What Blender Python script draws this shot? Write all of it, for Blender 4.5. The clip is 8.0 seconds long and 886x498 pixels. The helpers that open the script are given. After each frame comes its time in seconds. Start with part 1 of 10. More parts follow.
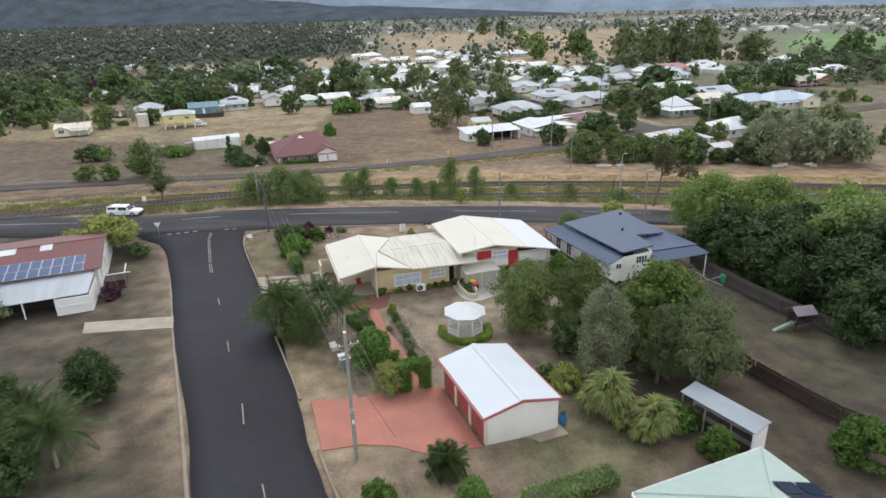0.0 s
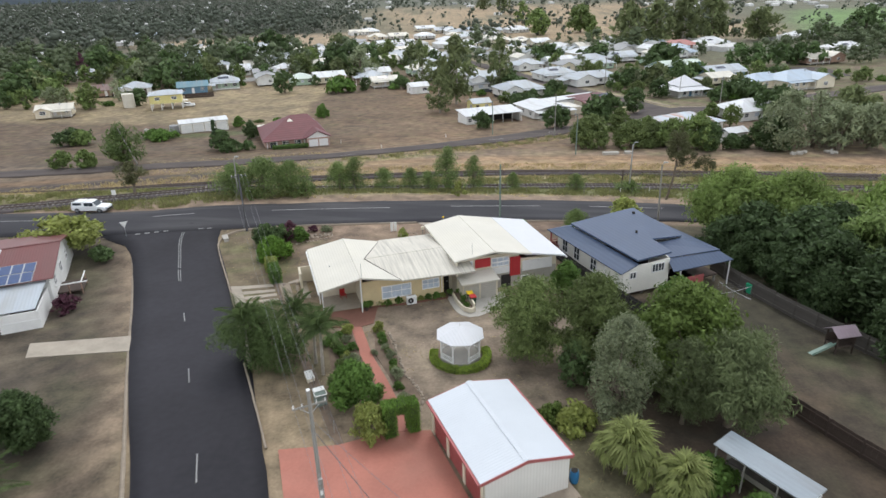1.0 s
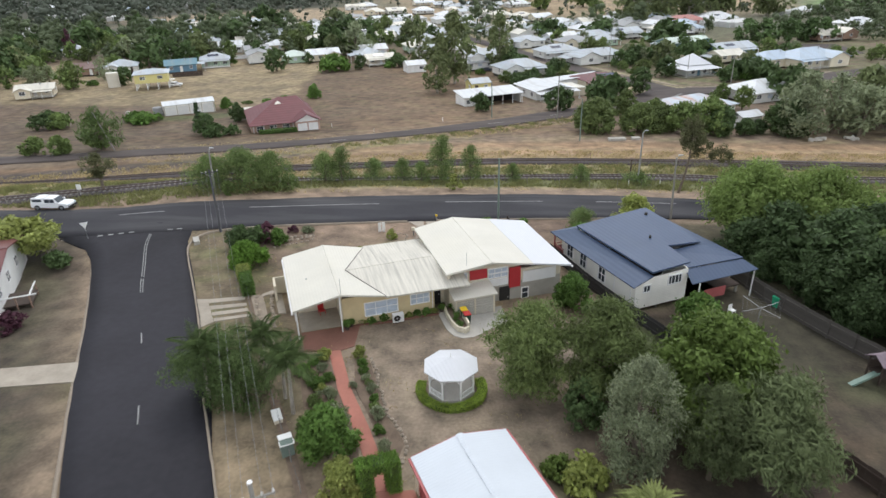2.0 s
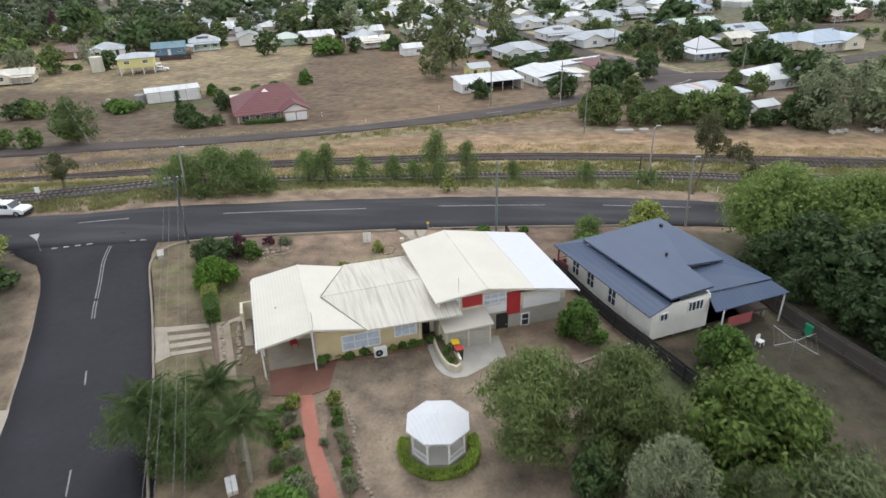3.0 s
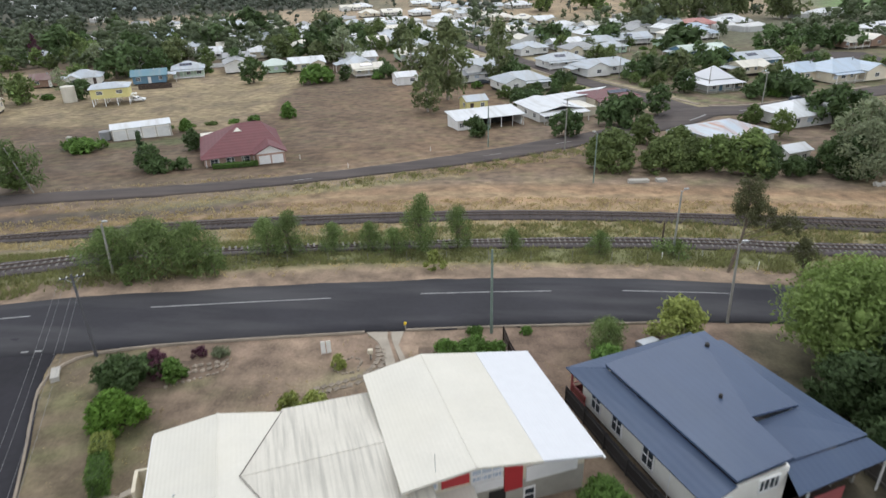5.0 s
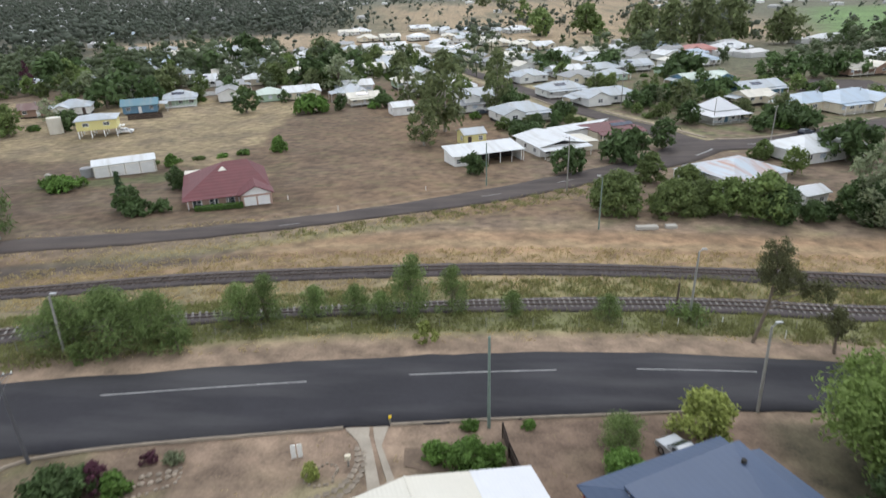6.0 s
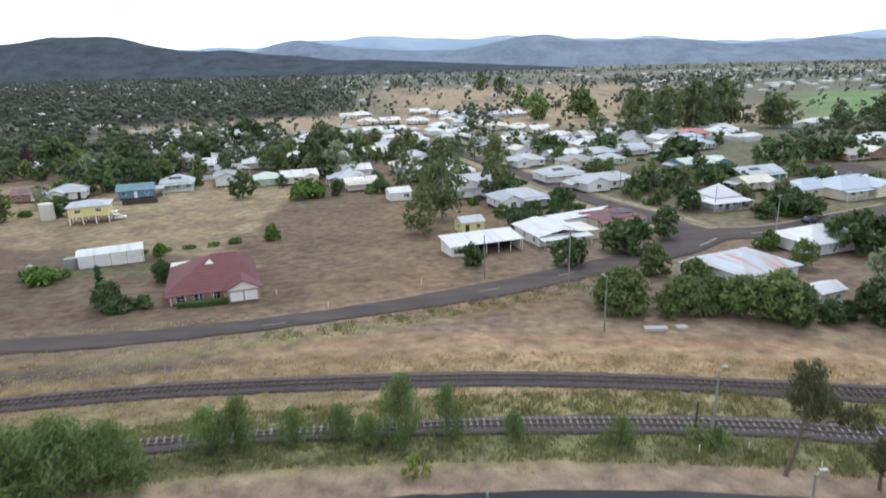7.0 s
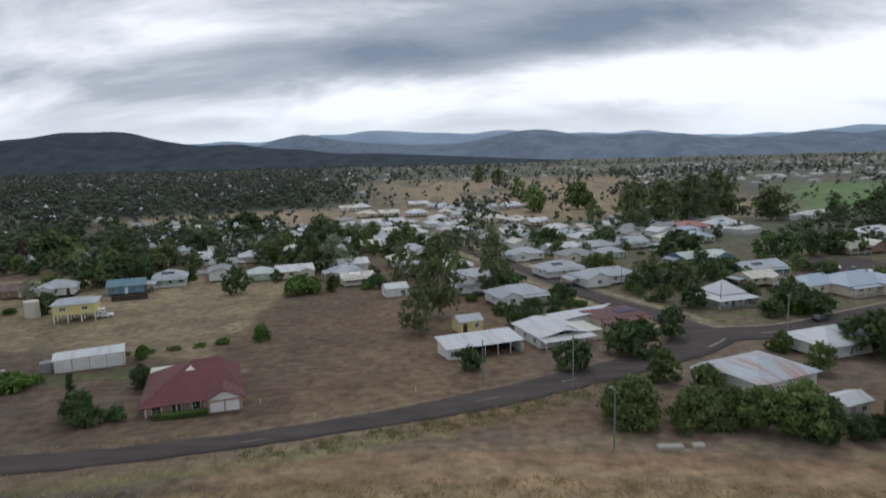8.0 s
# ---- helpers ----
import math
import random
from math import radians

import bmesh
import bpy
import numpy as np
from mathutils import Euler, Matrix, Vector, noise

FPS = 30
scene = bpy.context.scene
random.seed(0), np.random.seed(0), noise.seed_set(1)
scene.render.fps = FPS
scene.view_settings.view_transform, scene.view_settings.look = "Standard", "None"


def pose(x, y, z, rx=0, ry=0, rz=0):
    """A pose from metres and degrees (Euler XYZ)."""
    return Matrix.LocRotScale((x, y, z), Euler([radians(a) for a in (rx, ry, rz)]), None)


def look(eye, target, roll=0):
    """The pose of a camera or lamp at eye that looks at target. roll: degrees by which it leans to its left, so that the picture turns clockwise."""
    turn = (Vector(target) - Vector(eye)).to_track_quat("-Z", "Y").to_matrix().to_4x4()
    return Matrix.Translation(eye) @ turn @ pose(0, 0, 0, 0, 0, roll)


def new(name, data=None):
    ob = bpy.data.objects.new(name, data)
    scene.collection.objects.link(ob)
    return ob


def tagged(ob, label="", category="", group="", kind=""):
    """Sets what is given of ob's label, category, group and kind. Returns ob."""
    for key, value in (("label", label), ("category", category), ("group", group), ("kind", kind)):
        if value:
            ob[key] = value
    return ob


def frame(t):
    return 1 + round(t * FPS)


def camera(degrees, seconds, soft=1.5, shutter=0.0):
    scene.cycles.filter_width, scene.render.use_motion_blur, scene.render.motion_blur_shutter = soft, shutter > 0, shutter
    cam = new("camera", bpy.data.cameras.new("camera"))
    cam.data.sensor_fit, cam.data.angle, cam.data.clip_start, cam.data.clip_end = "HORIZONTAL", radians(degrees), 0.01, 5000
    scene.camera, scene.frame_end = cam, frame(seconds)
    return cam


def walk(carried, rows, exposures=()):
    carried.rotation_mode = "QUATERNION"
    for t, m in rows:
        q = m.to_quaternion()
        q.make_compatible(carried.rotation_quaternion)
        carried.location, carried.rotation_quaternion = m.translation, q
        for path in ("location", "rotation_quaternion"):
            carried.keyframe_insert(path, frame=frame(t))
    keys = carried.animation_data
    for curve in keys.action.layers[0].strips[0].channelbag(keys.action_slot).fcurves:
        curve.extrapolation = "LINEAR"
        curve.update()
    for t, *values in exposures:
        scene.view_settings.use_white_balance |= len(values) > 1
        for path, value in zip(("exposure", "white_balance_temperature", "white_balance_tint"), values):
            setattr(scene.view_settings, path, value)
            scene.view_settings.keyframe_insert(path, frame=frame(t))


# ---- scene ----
cam = camera(70.5, 8.0, shutter=0.5)
PATH = [
    (0, (0.511, 0.732, 28.031), (0.499, 2.598, 27.312), -1.6),
    (0.5, (0.786, 4.682, 28.061), (0.774, 6.535, 27.309), -1.6),
    (1, (1.17, 8.624, 28.056), (1.156, 10.463, 27.271), -1.6),
    (1.5, (1.569, 12.293, 28.019), (1.554, 14.119, 27.204), -1.6),
    (3, (2.902, 23.48, 28.004), (2.883, 25.263, 27.098), -1.7),
    (3.5, (3.347, 27.224, 28.045), (3.326, 29.006, 27.137), -1.7),
    (4, (3.767, 31.062, 28.075), (3.747, 32.852, 27.184), -1.7),
    (4.5, (4.137, 34.998, 28.165), (4.119, 36.8, 27.297), -1.6),
    (6, (5.288, 46.992, 29.981), (5.273, 48.825, 29.181), -1.6),
    (6.5, (5.602, 50.276, 30.706), (5.591, 52.146, 29.997), -1.6),
    (7, (5.896, 53.093, 31.402), (5.889, 55.008, 30.827), -1.5),
    (7.5, (6.196, 55.622, 32.007), (6.193, 57.572, 31.561), -1.5),
    (8, (6.547, 58.346, 32.534), (6.549, 60.324, 32.234), -1.5),
]
EXPOSURES = [(0, -0.02, 6250, 10), (3, -0.02, 6250, 10), (4.5, -0.12, 6200, 10), (6, -0.08, 6150, 10), (6.6, 0.04, 6000, 10), (7, -0.05, 5900, 10), (7.5, -0.45, 5900, 10), (7.8, -0.87, 5950, 10), (8, -1.14, 6000, 10)]
walk(cam, [(t, look(eye, target, roll)) for t, eye, target, roll in PATH], EXPOSURES)

# ---- world, sun ----
SUN_ELEV, SUN_ROT = radians(52), radians(8)
world = bpy.data.worlds.new("overcast_sky")
world.use_nodes = True
scene.world = world


def build_world():
    nt = world.node_tree
    nt.nodes.clear()
    N, L = nt.nodes.new, nt.links.new
    out, bg = N("ShaderNodeOutputWorld"), N("ShaderNodeBackground")
    sky = N("ShaderNodeTexSky")
    sky.sky_type, sky.sun_disc = "NISHITA", False
    sky.sun_elevation, sky.sun_rotation = SUN_ELEV, SUN_ROT
    tc, sep = N("ShaderNodeTexCoord"), N("ShaderNodeSeparateXYZ")
    L(tc.outputs["Generated"], sep.inputs[0])
    # cloud sheet: direction projected on a plane overhead
    h = N("ShaderNodeMath"); h.operation = "ADD"; h.inputs[1].default_value = 0.42
    L(sep.outputs[2], h.inputs[0])
    h2 = N("ShaderNodeMath"); h2.operation = "MAXIMUM"; h2.inputs[1].default_value = 0.05
    L(h.outputs[0], h2.inputs[0])
    px, py, com = N("ShaderNodeMath"), N("ShaderNodeMath"), N("ShaderNodeCombineXYZ")
    for m, k in ((px, 0), (py, 1)):
        m.operation = "DIVIDE"
        L(sep.outputs[k], m.inputs[0])
        L(h2.outputs[0], m.inputs[1])
    L(px.outputs[0], com.inputs[0])
    L(py.outputs[0], com.inputs[1])
    mp = N("ShaderNodeMapping")
    mp.inputs["Location"].default_value = (0.9, 2.1, 0.3)
    mp.inputs["Scale"].default_value = (0.95, 1.75, 1)
    L(com.outputs[0], mp.inputs[0])
    n1 = N("ShaderNodeTexNoise")
    n1.inputs["Scale"].default_value, n1.inputs["Detail"].default_value = 1.3, 10
    n1.inputs["Roughness"].default_value, n1.inputs["Distortion"].default_value = 0.58, 0.35
    L(mp.outputs[0], n1.inputs["Vector"])
    ramp = N("ShaderNodeValToRGB")
    e = ramp.color_ramp.elements
    e[0].position, e[0].color = 0.22, (0.47, 0.56, 0.69, 1)
    e[1].position, e[1].color = 0.64, (2.15, 2.14, 2.13, 1)
    m1 = e.new(0.43)
    m1.color = (0.95, 1.01, 1.09, 1)
    # heavier banks and thinner stretches of the sheet: (across, height, half width, half height, amount)
    cover = n1.outputs["Fac"]
    for cx, cz, wx, wz, amount in ((-0.05, 0.145, 0.26, 0.034, -0.24), (0.30, 0.185, 0.20, 0.026, -0.20), (-0.60, 0.115, 0.22, 0.030, -0.13), (0.42, 0.095, 0.36, 0.038, 0.26), (-0.36, 0.185, 0.10, 0.022, 0.16), (0.55, 0.235, 0.22, 0.022, 0.12), (-0.10, 0.07, 0.5, 0.022, 0.12)):
        g = None
        for k, c0, w0 in ((0, cx, wx), (2, cz, wz)):
            q = N("ShaderNodeMath"); q.operation = "MULTIPLY_ADD"
            q.inputs[1].default_value, q.inputs[2].default_value = 1 / w0, -c0 / w0
            L(sep.outputs[k], q.inputs[0])
            sq = N("ShaderNodeMath"); sq.operation = "MULTIPLY"
            L(q.outputs[0], sq.inputs[0])
            L(q.outputs[0], sq.inputs[1])
            if g is None:
                g = sq
            else:
                ad = N("ShaderNodeMath"); ad.operation = "ADD"
                L(g.outputs[0], ad.inputs[0])
                L(sq.outputs[0], ad.inputs[1])
                g = ad
        ng = N("ShaderNodeMath"); ng.operation = "MULTIPLY"; ng.inputs[1].default_value = -1
        L(g.outputs[0], ng.inputs[0])
        ex = N("ShaderNodeMath"); ex.operation = "EXPONENT"
        L(ng.outputs[0], ex.inputs[0])
        am = N("ShaderNodeMath"); am.operation = "MULTIPLY_ADD"; am.inputs[1].default_value = amount
        L(ex.outputs[0], am.inputs[0])
        L(cover, am.inputs[2])
        cover = am.outputs[0]
    L(cover, ramp.inputs[0])
    # the sheet thins towards the horizon
    low = N("ShaderNodeMapRange")
    low.inputs["From Min"].default_value, low.inputs["From Max"].default_value = 0.02, 0.09
    low.inputs["To Min"].default_value, low.inputs["To Max"].default_value = 0.85, 0.0
    L(sep.outputs[2], low.inputs["Value"])
    hz = N("ShaderNodeMix"); hz.data_type = "RGBA"
    L(low.outputs[0], hz.inputs["Factor"])
    L(ramp.outputs[0], hz.inputs["A"])
    hz.inputs["B"].default_value = (1.78, 1.83, 1.87, 1)
    # a share of clear sky light under the cloud
    sc = N("ShaderNodeMix"); sc.data_type, sc.blend_type = "RGBA", "ADD"
    sc.inputs["Factor"].default_value = 0.006
    L(hz.outputs["Result"], sc.inputs["A"])
    L(sky.outputs[0], sc.inputs["B"])
    # brighter low down; dimmed overhead, out of view, to hold the ground darker
    grad = N("ShaderNodeMapRange")
    grad.inputs["From Min"].default_value, grad.inputs["From Max"].default_value = 0.05, 0.75
    grad.inputs["To Min"].default_value, grad.inputs["To Max"].default_value = 1.28, 0.92
    L(sep.outputs[2], grad.inputs["Value"])
    gm = N("ShaderNodeMath"); gm.operation = "MULTIPLY"; gm.inputs[1].default_value = SKY_STRENGTH
    L(grad.outputs[0], gm.inputs[0])
    L(gm.outputs[0], bg.inputs["Strength"])
    L(sc.outputs["Result"], bg.inputs[0])
    L(bg.outputs[0], out.inputs[0])


SKY_STRENGTH = 0.82
build_world()
sun = new("sun", bpy.data.lights.new("sun", "SUN"))
sun.data.energy, sun.data.angle, sun.data.color = 1.15, radians(20), (1.0, 0.96, 0.91)
sun.matrix_world = pose(0, 60, 120, 38, 0, 172)
tagged(sun, kind="structure")


# ---- ground height ----
PROFILE_Y = [-60, 10, 57, 85, 92, 97, 103, 107, 110, 118, 130, 158, 183, 260, 430, 700]
PROFILE_Z = [2.1, 2.1, 0, -0.55, -0.75, -1.0, -2.15, -3.05, -3.6, -4.2, -4.75, -6.6, -8, -10.2, -14, -16]


def gz(x, y):
    """Height of the ground: it falls away to the north and, on the near side, a little to the east."""
    xx = np.clip(x, -30, 40)
    east, west = np.interp(y, [75, 82, 98, 113], [0.05, 0.055, 0.055, 0]), np.interp(y, [70, 82, 98, 113], [0.015, 0.055, 0.055, 0])
    return np.interp(y, PROFILE_Y, PROFILE_Z) - np.where(xx > 0, east, west) * xx


def gzf(x, y):
    return float(gz(x, y))


# ---- materials ----
def material(name, colour, rough=0.7, metal=0.0, vary=0.25, scale=1.5, fine=14.0, bump=0.15, island=0.0, obj=0.0, spec=0.4, wave=None, streak=None, coat=0.0):
    """Principled surface with large blotches, fine grain and relief; wave = (pitch in m, axis, depth) adds profiled-sheet ribs."""
    m = bpy.data.materials.new(name)
    m.use_nodes = True
    nt = m.node_tree
    N, L = nt.nodes.new, nt.links.new
    p = nt.nodes["Principled BSDF"]
    p.inputs["Roughness"].default_value, p.inputs["Metallic"].default_value = rough, metal
    p.inputs["Specular IOR Level"].default_value = spec
    p.inputs["Coat Weight"].default_value = coat
    tc = N("ShaderNodeTexCoord")
    na, nb = N("ShaderNodeTexNoise"), N("ShaderNodeTexNoise")
    na.inputs["Scale"].default_value, na.inputs["Detail"].default_value = scale, 5
    nb.inputs["Scale"].default_value, nb.inputs["Detail"].default_value = fine, 4
    for n in (na, nb):
        L(tc.outputs["Object"], n.inputs["Vector"])
    mixn = N("ShaderNodeMath"); mixn.operation = "MULTIPLY_ADD"; mixn.inputs[1].default_value = 0.45
    L(nb.outputs["Fac"], mixn.inputs[0])
    L(na.outputs["Fac"], mixn.inputs[2])
    rng = N("ShaderNodeMapRange")
    rng.inputs["From Min"].default_value, rng.inputs["From Max"].default_value = 0.42, 1.02
    rng.inputs["To Min"].default_value, rng.inputs["To Max"].default_value = 1 - vary, 1 + vary
    L(mixn.outputs[0], rng.inputs["Value"])
    value = rng.outputs[0]
    for amount, kind in ((island, "island"), (obj, "object")):
        if not amount:
            continue
        src = N("ShaderNodeNewGeometry").outputs["Random Per Island"] if kind == "island" else N("ShaderNodeObjectInfo").outputs["Random"]
        r = N("ShaderNodeMapRange")
        r.inputs["To Min"].default_value, r.inputs["To Max"].default_value = 1 - amount, 1 + amount
        L(src, r.inputs["Value"])
        mu = N("ShaderNodeMath"); mu.operation = "MULTIPLY"
        L(value, mu.inputs[0])
        L(r.outputs[0], mu.inputs[1])
        value = mu.outputs[0]
    col = N("ShaderNodeMix"); col.data_type, col.blend_type = "RGBA", "MULTIPLY"
    col.inputs["Factor"].default_value = 1
    col.inputs["A"].default_value = (*colour, 1)
    L(value, col.inputs["B"])
    colour_out = col.outputs["Result"]
    if streak:
        sc, amount, tint = streak
        mp = N("ShaderNodeMapping")
        mp.inputs["Scale"].default_value = sc
        L(tc.outputs["Object"], mp.inputs[0])
        ns = N("ShaderNodeTexNoise")
        ns.inputs["Scale"].default_value, ns.inputs["Detail"].default_value = 1.0, 6
        L(mp.outputs[0], ns.inputs["Vector"])
        rs = N("ShaderNodeMapRange")
        rs.inputs["From Min"].default_value, rs.inputs["From Max"].default_value = 0.45, 0.72
        rs.inputs["To Max"].default_value = amount
        L(ns.outputs["Fac"], rs.inputs["Value"])
        ms = N("ShaderNodeMix"); ms.data_type = "RGBA"
        L(rs.outputs[0], ms.inputs["Factor"])
        L(colour_out, ms.inputs["A"])
        ms.inputs["B"].default_value = (*tint, 1)
        colour_out = ms.outputs["Result"]
    L(colour_out, p.inputs["Base Color"])
    height = nb.outputs["Fac"]
    bmp = N("ShaderNodeBump")
    bmp.inputs["Strength"].default_value, bmp.inputs["Distance"].default_value = bump, 0.03
    L(height, bmp.inputs["Height"])
    if wave:
        pitch, axis, depth = wave
        w = N("ShaderNodeTexWave")
        w.wave_type, w.bands_direction, w.wave_profile = "BANDS", axis, "SIN"
        w.inputs["Scale"].default_value = 0.314 / pitch
        L(tc.outputs["Object"], w.inputs["Vector"])
        b2 = N("ShaderNodeBump")
        b2.inputs["Strength"].default_value, b2.inputs["Distance"].default_value = depth, 0.02
        L(w.outputs["Fac"], b2.inputs["Height"])
        L(bmp.outputs[0], b2.inputs["Normal"])
        bmp = b2
    L(bmp.outputs[0], p.inputs["Normal"])
    return m


def leaf_material(name, colour, glow=0.22, patch_scale=0.7, vary=0.35, island=0.28):
    """Leaves: colour varies leaf by leaf, patch by patch and tree by tree; some light passes through."""
    m = material(name, colour, rough=0.55, vary=vary, scale=patch_scale, fine=3.0 if patch_scale > 0.5 else 0.2, bump=0.0, island=island, obj=0.2, spec=0.12)
    nt = m.node_tree
    N, L = nt.nodes.new, nt.links.new
    p = nt.nodes["Principled BSDF"]
    tr, mix = N("ShaderNodeBsdfTranslucent"), N("ShaderNodeMixShader")
    src = p.inputs["Base Color"].links[0].from_socket
    L(src, tr.inputs["Color"])
    mix.inputs[0].default_value = glow
    L(p.outputs[0], mix.inputs[1])
    L(tr.outputs[0], mix.inputs[2])
    L(mix.outputs[0], nt.nodes["Material Output"].inputs[0])
    return m


ASPHALT_SIDE = material("side_street_asphalt", (0.0225, 0.0215, 0.027), 0.75, vary=0.4, scale=0.12, fine=1.8, bump=0.3, spec=0.25)
ASPHALT = material("asphalt", (0.026, 0.0255, 0.031), 0.8, spec=0.3, vary=0.25, scale=0.16, fine=2.2, bump=0.3, streak=((0.05, 0.35, 1), 0.7, (0.068, 0.066, 0.069)))
ASPHALT_OLD = material("old_asphalt", (0.058, 0.046, 0.043), 0.88, vary=0.3, scale=0.2, fine=2.5, bump=0.3, streak=((0.06, 0.4, 1), 0.6, (0.112, 0.090, 0.076)))
LINE = material("road_paint", (0.27, 0.27, 0.268), 0.7, vary=0.4, scale=1.2, fine=9, bump=0.05)
CONCRETE = material("concrete", (0.42, 0.40, 0.36), 0.85, vary=0.2, scale=0.6, fine=8, streak=((0.4, 0.5, 1), 0.35, (0.26, 0.23, 0.19)))
PAVER = material("red_concrete", (0.375, 0.146, 0.107), 0.75, vary=0.2, scale=0.35, fine=5, streak=((0.25, 0.3, 1), 0.45, (0.30, 0.155, 0.12)))
PAVER_OLD = material("red_brick_paving", (0.205, 0.098, 0.072), 0.8, vary=0.2, scale=0.6, fine=6)
BALLAST = material("ballast", (0.085, 0.072, 0.072), 0.95, vary=0.35, scale=0.5, fine=7, bump=0.7)
SLEEPER = material("concrete_sleeper", (0.20, 0.188, 0.175), 0.85, vary=0.2, obj=0.2)
SLEEPER_DARK = material("timber_sleeper", (0.085, 0.070, 0.064), 0.9, vary=0.3, obj=0.3)
STEEL = material("rail_steel", (0.10, 0.075, 0.062), 0.6, 0.3, vary=0.2)
GALV = material("galvanised", (0.45, 0.46, 0.47), 0.45, 0.7, vary=0.15)
WOODPOLE = material("weathered_pole", (0.27, 0.26, 0.235), 0.85, vary=0.2, fine=20)
GREENPOLE = material("green_grey_pole", (0.16, 0.21, 0.18), 0.7, vary=0.2, fine=20)
FENCEWOOD = material("weathered_paling", (0.105, 0.095, 0.085), 0.9, vary=0.3, fine=18, island=0.25)
FENCEBROWN = material("dark_brown_fence", (0.075, 0.055, 0.045), 0.85, vary=0.25, island=0.2)
FENCEDARK = material("black_stained_paling", (0.045, 0.042, 0.042), 0.9, vary=0.3, fine=18, island=0.25)
DARKPOLE = material("dark_grey_pole", (0.085, 0.085, 0.092), 0.8, vary=0.2, fine=20)
WIRE = material("cable", (0.10, 0.10, 0.105), 0.6, vary=0.05)
WIREPALE = material("pale_cable", (0.17, 0.17, 0.175), 0.5, vary=0.05)
BARK = material("bark", (0.16, 0.13, 0.10), 0.9, vary=0.3, scale=3, fine=20, bump=0.5)
BARKPALE = material("pale_bark", (0.32, 0.29, 0.25), 0.85, vary=0.3, scale=2, fine=14, bump=0.4)
GLASS = material("window_glass", (0.045, 0.055, 0.065), 0.08, vary=0.1, bump=0.0, spec=0.7)
GLASSPALE = material("curtained_window", (0.50, 0.57, 0.66), 0.2, vary=0.2, scale=2, bump=0.0, spec=0.6)
SOLAR = material("solar_cell", (0.02, 0.028, 0.06), 0.15, vary=0.15, bump=0.0, spec=0.7)
SOLARBLUE = material("blue_solar_cell", (0.04, 0.07, 0.17), 0.15, vary=0.15, bump=0.0, spec=0.7)
WHITE = material("white_weatherboard", (0.74, 0.74, 0.72), 0.6, vary=0.1, scale=0.8, fine=6, wave=(0.18, "Z", 0.35))
WHITEPAINT = material("white_paint", (0.80, 0.80, 0.79), 0.45, vary=0.06, bump=0.03)
CREAM = material("cream_wall", (0.66, 0.60, 0.47), 0.7, vary=0.1, scale=0.7, fine=6)
CREAMBOARD = material("cream_weatherboard", (0.84, 0.82, 0.76), 0.6, vary=0.08, scale=0.8, wave=(0.17, "Z", 0.5))
YELLOWWALL = material("yellow_brick_wall", (0.60, 0.49, 0.29), 0.8, vary=0.14, scale=0.8, fine=11, bump=0.3)
YELLOW = material("pale_yellow_weatherboard", (0.68, 0.62, 0.27), 0.6, vary=0.08, wave=(0.18, "Z", 0.35))
GREYWALL = material("grey_render", (0.40, 0.38, 0.33), 0.8, vary=0.12)
BRICK = material("brown_brick", (0.30, 0.20, 0.15), 0.85, vary=0.2, fine=12, bump=0.3)
PINKBRICK = material("pink_brick", (0.45, 0.31, 0.25), 0.85, vary=0.2, fine=12, bump=0.3)
BLUE = material("blue_wall", (0.13, 0.24, 0.34), 0.7, vary=0.12)
GREENISH = material("pale_green_wall", (0.42, 0.55, 0.42), 0.7, vary=0.12)
PINK = material("pink_wall", (0.52, 0.30, 0.27), 0.75, vary=0.12)
REDPAINT = material("red_paint", (0.42, 0.035, 0.04), 0.5, vary=0.1)
ROLLER = material("dark_red_roller_door", (0.33, 0.085, 0.08), 0.5, vary=0.1, wave=(0.12, "Z", 0.6))
TRIMRED = material("dull_red_trim", (0.36, 0.10, 0.10), 0.55, vary=0.1)
GREYDOOR = material("grey_roller_door", (0.46, 0.44, 0.39), 0.6, vary=0.1, wave=(0.15, "Z", 0.6))
# near-black, for dark parts and for gaps painted as shade
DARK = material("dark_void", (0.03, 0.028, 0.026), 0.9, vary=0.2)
PLASTICRED = material("red_plastic", (0.45, 0.03, 0.03), 0.45, vary=0.08)
PLASTICYELLOW = material("yellow_plastic", (0.75, 0.52, 0.02), 0.45, vary=0.08)
PLASTICGREEN = material("green_plastic", (0.02, 0.32, 0.16), 0.5, vary=0.1)
PLASTICBLUE = material("blue_plastic", (0.03, 0.16, 0.34), 0.45, vary=0.1)
VERANDARED = material("red_brown_boarding", (0.20, 0.055, 0.045), 0.7, vary=0.15, wave=(0.16, "Z", 0.4))
SLIDE = material("faded_green_plastic", (0.16, 0.24, 0.20), 0.5, vary=0.15)
BINGREEN = material("dark_green_plastic", (0.02, 0.055, 0.035), 0.45, vary=0.1)
RUBBER = material("tyre_rubber", (0.02, 0.02, 0.02), 0.8, vary=0.1)
CHROME = material("silver_alloy", (0.55, 0.56, 0.57), 0.3, 0.9, vary=0.05)
CARWHITE = material("white_car_paint", (0.78, 0.79, 0.80), 0.3, vary=0.02, bump=0.0, coat=0.5)
CARSILVER = material("silver_car_paint", (0.42, 0.44, 0.46), 0.3, 0.3, vary=0.02, bump=0.0, coat=0.5)
CARDARK = material("dark_car_paint", (0.04, 0.05, 0.07), 0.3, vary=0.02, bump=0.0, coat=0.5)
SIGNWHITE = material("sign_white", (0.8, 0.8, 0.78), 0.5, vary=0.05)
STONE = material("garden_stone", (0.25, 0.21, 0.165), 0.9, vary=0.3, island=0.25, obj=0.25)
